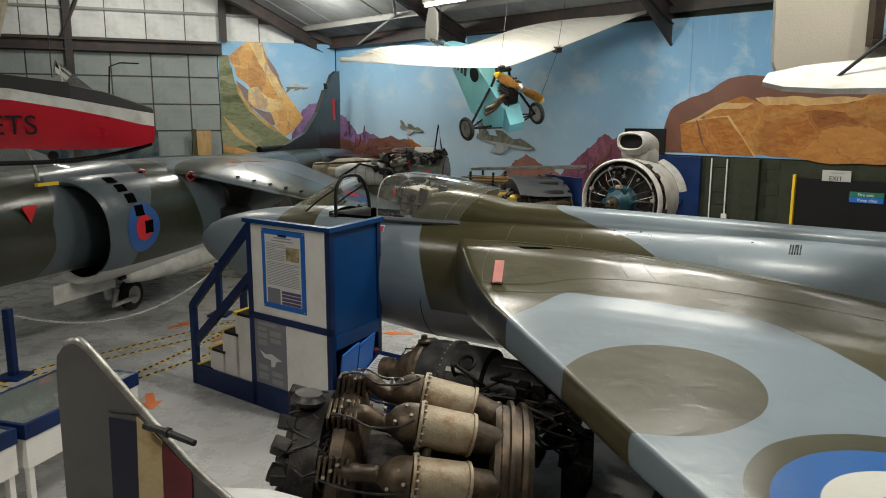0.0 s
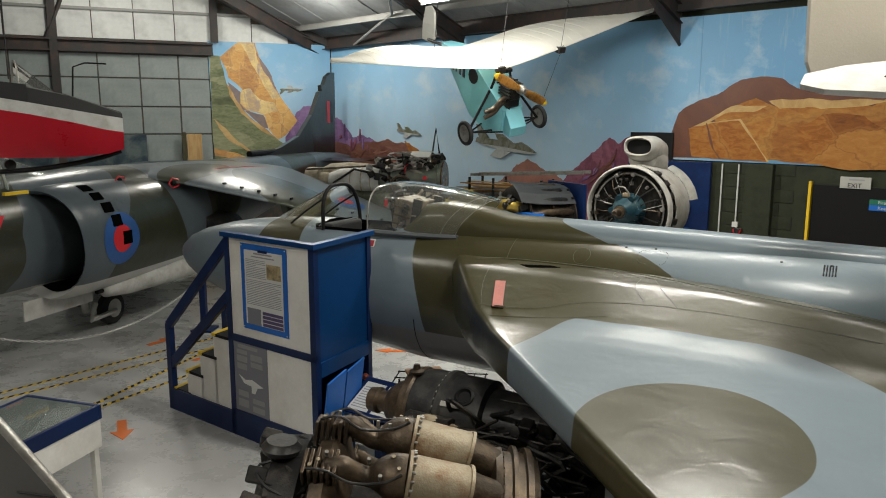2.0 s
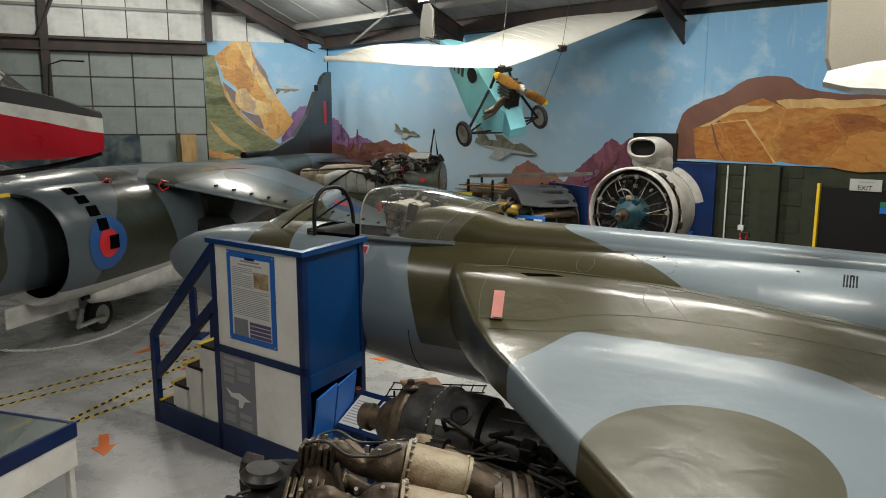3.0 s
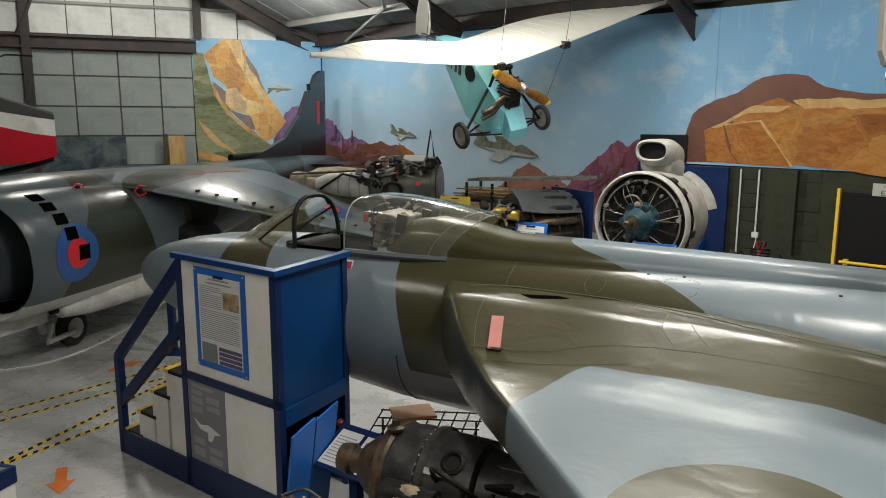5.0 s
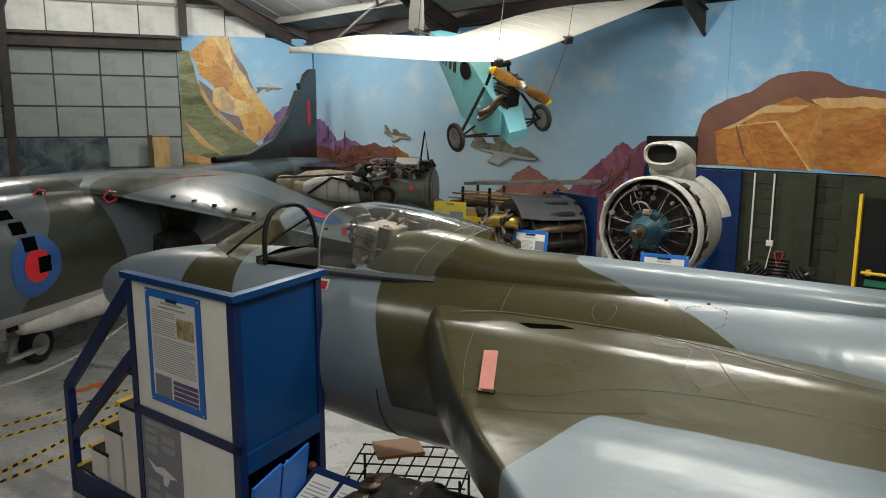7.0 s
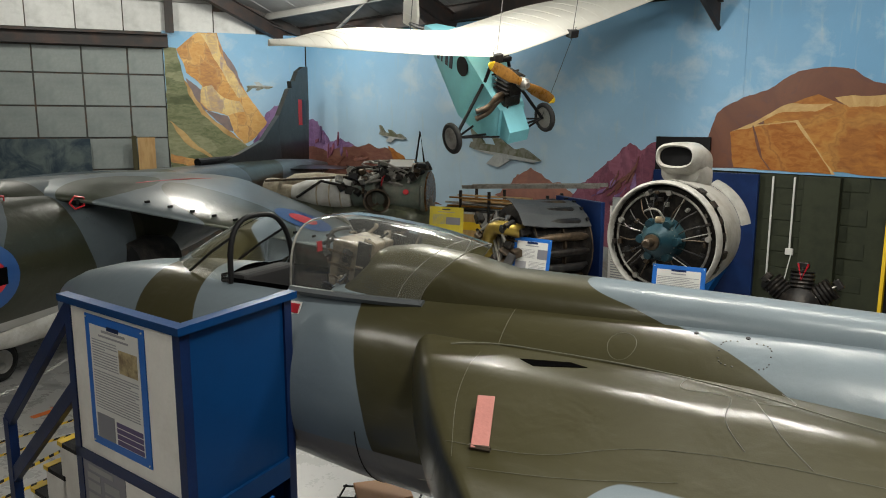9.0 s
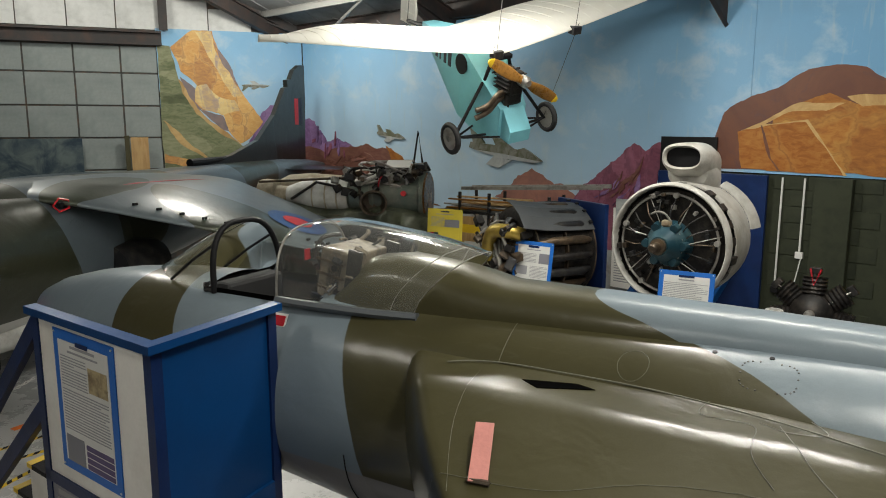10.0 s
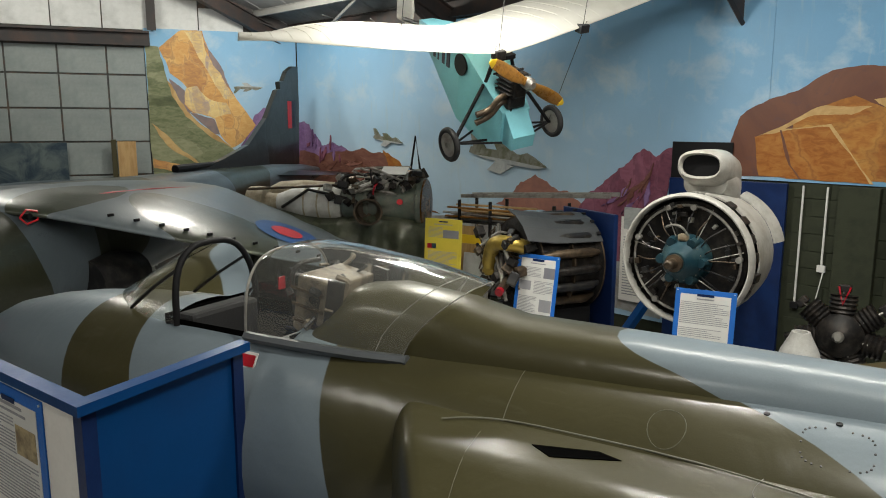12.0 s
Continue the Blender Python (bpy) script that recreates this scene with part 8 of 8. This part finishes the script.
loft(bm, [[(x, -w, r), (x, -w * 0.92, (b + r) / 2), (x, -w * 0.6, b), (x, w * 0.6, b), (x, w * 0.92, (b + r) / 2), (x, w, r)] for x, w, b, r, wh_, t in SEC])
part("lower_hull", bm, M["red"], glider, "glossy red hull", smooth=40)
bm = bmesh.new()
loft(bm, [[(x, -w * 1.004, r), (x, w * 1.004, r), (x, w * 1.0, wh_), (x, -w * 1.0, wh_)] for x, w, b, r, wh_, t in SEC])
part("white_band", bm, M["offwhite"], glider)
bm = bmesh.new()
loft(bm, [[(x, -w, wh_), (x, w, wh_), (x, w * 0.75, t - 0.02), (x, 0, t), (x, -w * 0.75, t - 0.02)] for x, w, b, r, wh_, t in SEC[:4]])
part("nose_deck", bm, M["rubber"], glider, smooth=30)
for side in (-1, 1):
    bm = bmesh.new()
    loft(bm, [[(x, side * w, wh_), (x, side * (w - 0.02), wh_), (x, side * (w - 0.05), t), (x, side * (w - 0.02), t)] for x, w, b, r, wh_, t in SEC[3:7]])
    part("cockpit_rim", bm, M["rubber"], glider)
bm = bmesh.new()
arc = [Vector((0.85, 0.20 * math.cos(math.pi * k / 10), 3.44 + 0.22 * math.sin(math.pi * k / 10))) for k in range(11)]
base = [Vector((0.55 + 0.28 * abs(1 - k / 5), 0.19 * math.cos(math.pi * k / 10), 3.40 + 0.03 * abs(1 - k / 5))) for k in range(11)]
loft(bm, [base, arc], closed=False)
part("windshield", bm, M["perspex"], glider).visible_shadow = False
part("windshield_rim", tube(bmesh.new(), arc, 0.008, 6), M["alloy"], glider)
part("skid", tube(bmesh.new(), smooth_line([(0.02, 0, 2.86), (0.3, 0, 2.78), (0.8, 0, 2.71), (1.6, 0, 2.70), (2.6, 0, 2.74)], 4), 0.022, 8), M["dark"], glider)
part("skid_block", tube(bmesh.new(), [(0.95, -0.03, 2.76), (0.95, 0.03, 2.76)], 0.045, 14), M["rubber"], glider)
part("tow_probe", tube(bmesh.new(), [(0.42, 0.1, 3.36), (0.40, 0.1, 3.62), (0.30, 0.1, 3.66), (0.12, 0.1, 3.66)], 0.008, 6), M["dark"], glider)
part("wing_strut", tube(bmesh.new(), [(1.45, NEAR * 0.25, 3.5), (1.15, NEAR * 0.30, 4.6)], 0.035, 10), M["cream_cloth"], glider)
bm = lettered("CADETS", 0.25, 0.001)
ob = part("writing", bm, M["dark"], glider)
ob.matrix_basis = Matrix.Translation((2.02, NEAR * 0.292, 2.97)) @ (pose(0, 0, 0, 90, 0, 180) if NEAR > 0 else pose(0, 0, 0, 90, 0, 0))
for x in (0.9, 3.0):
    p = GL @ Vector((x, 0, 3.5))
    part("hanging_wire", tube(bmesh.new(), [(x, 0, 3.5), (x, 0, roof_z(p))], 0.006, 5), M["dark_metal"], glider)

# ---- white tail unit hung near the long wall ----
tail = thing("hanging_tail", Matrix.Identity(4), "white and beige fabric tail unit of an old aeroplane, hung up", "tail unit")
part("rudder", slab(bmesh.new(), [(2.96, 4.75), (3.0, 3.56), (3.03, 3.48), (3.12, 3.43), (3.6, 3.46), (4.9, 3.50), (4.9, 4.75)], 9.33, 9.39), M["beige"], tail)
bm = bmesh.new()
plan = [(2.70, 8.62), (2.80, 8.50), (3.1, 8.42), (3.7, 8.40), (5.2, 8.5), (5.2, 9.2), (3.8, 9.15), (3.1, 8.98), (2.80, 8.82)]
for rise in (0,):
    lo = [bm.verts.new((x, y, 3.27 + 0.34 * (y - 8.4) + 0.012 * (x - 2.7))) for x, y in plan]
    hi = [bm.verts.new((x, y, 3.30 + 0.34 * (y - 8.4) + 0.030 * (x - 2.7))) for x, y in plan]
    bm.faces.new(lo), bm.faces.new(hi)
    for i in range(len(lo)):
        bm.faces.new((lo[i], lo[(i + 1) % len(lo)], hi[(i + 1) % len(hi)], hi[i]))
part("stabiliser", bm, M["offwhite"], tail)
part("strut", tube(bmesh.new(), [(3.22, 8.7, 3.40), (4.05, 9.0, 4.02)], 0.013, 8), M["dark"], tail)
part("strut", tube(bmesh.new(), [(3.78, 8.9, 3.43), (3.84, 8.95, 3.70)], 0.016, 8), M["dark"], tail)
for x0, z0, x1, z1 in ((3.66, 3.67, 4.7, 3.71), (3.66, 4.03, 4.7, 4.07), (3.66, 3.71, 3.73, 4.03)):
    part("frame_bar", boxed(x0, 9.18, z0, x1, 9.30, z1, 0.004), streaked("dark_stained_wood", (0.02, 0.012, 0.008), (0.05, 0.03, 0.02), 0.4, scale=6) if "dark_stained_wood" not in bpy.data.materials else bpy.data.materials["dark_stained_wood"], tail)
part("blue_pane", boxed(3.73, 9.22, 3.71, 4.7, 9.24, 4.03), P["sky"], tail)
for a, b in (((3.75, 9.2, 3.74), (4.6, 9.2, 4.0)), ((3.75, 9.2, 3.98), (4.6, 9.2, 3.75))):
    part("brace_wire", tube(bmesh.new(), [a, b], 0.005, 5), M["dark"], tail)
for x in (3.3, 4.6):
    part("hanging_wire", tube(bmesh.new(), [(x, 9.36, 4.75), (x, 9.36, roof_z((x, 9.36)))], 0.006, 5), M["dark_metal"], tail)

# ---- old aeroplane's tail fin beside the camera's way ----
old = thing("old_tail", Matrix.Identity(4), "grey tail fin with faded red, cream and navy stripes", "tail")
edge = [(-1.04, 0.6), (-1.05, 1.37), (-1.045, 1.98), (-1.035, 2.07), (-1.0, 2.115), (-0.955, 2.13), (-0.90, 2.10), (-0.64, 1.785), (-0.44, 1.55), (-0.30, 1.42), (0.15, 1.02), (0.15, 0.6)]
part("fin", slab(bmesh.new(), edge, 6.13, 6.17), M["fin_grey"], old)
part("fin_edge", tube(bmesh.new(), smooth_line([(x, 6.15, z) for x, z in edge[4:11]], 4), 0.021, 8), M["alloy"], old, smooth=60)
for pts, mm in (([(-0.81, 1.79), (-0.68, 1.775), (-0.71, 1.0), (-0.83, 1.0)], "navy_dark"), ([(-0.68, 1.80), (-0.64, 1.76), (-0.57, 1.69), (-0.59, 1.0), (-0.71, 1.0)], "cream"), ([(-0.568, 1.68), (-0.44, 1.54), (-0.45, 1.0), (-0.588, 1.0)], "maroon")):
    part("fin_stripe", slab(bmesh.new(), pts, 6.122, 6.13), M[mm], old)
part("rudder_gap", tube(bmesh.new(), [(-0.81, 6.128, 1.82), (-0.67, 6.128, 1.81)], 0.004, 4), M["dark"], old)
part("hinge_tube", tube(bmesh.new(), [(-0.63, 6.10, 1.77), (-0.50, 6.05, 1.765), (-0.36, 6.0, 1.745)], [0.018, 0.017, 0.015], 10), M["dark_metal"], old, smooth=50)
part("hinge_collar", tube(bmesh.new(), [(-0.51, 6.053, 1.766), (-0.495, 6.048, 1.764)], 0.024, 10), M["dark_metal"], old)
part("body", turned(bmesh.new(), [(-1.2, 0.06), (-0.9, 0.16), (-0.3, 0.27), (0.3, 0.33), (0.62, 0.335), (0.80, 0.30), (0.91, 0.22), (0.97, 0.12), (0.99, 0.02)], Matrix.Translation((-0.85, 6.35, 0.98)), 32), M["offwhite"], old, smooth=50)
part("tail_leg", tube(bmesh.new(), [(-0.9, 6.35, 0.0), (-0.9, 6.35, 0.8)], 0.05, 10), M["dark_metal"], old)
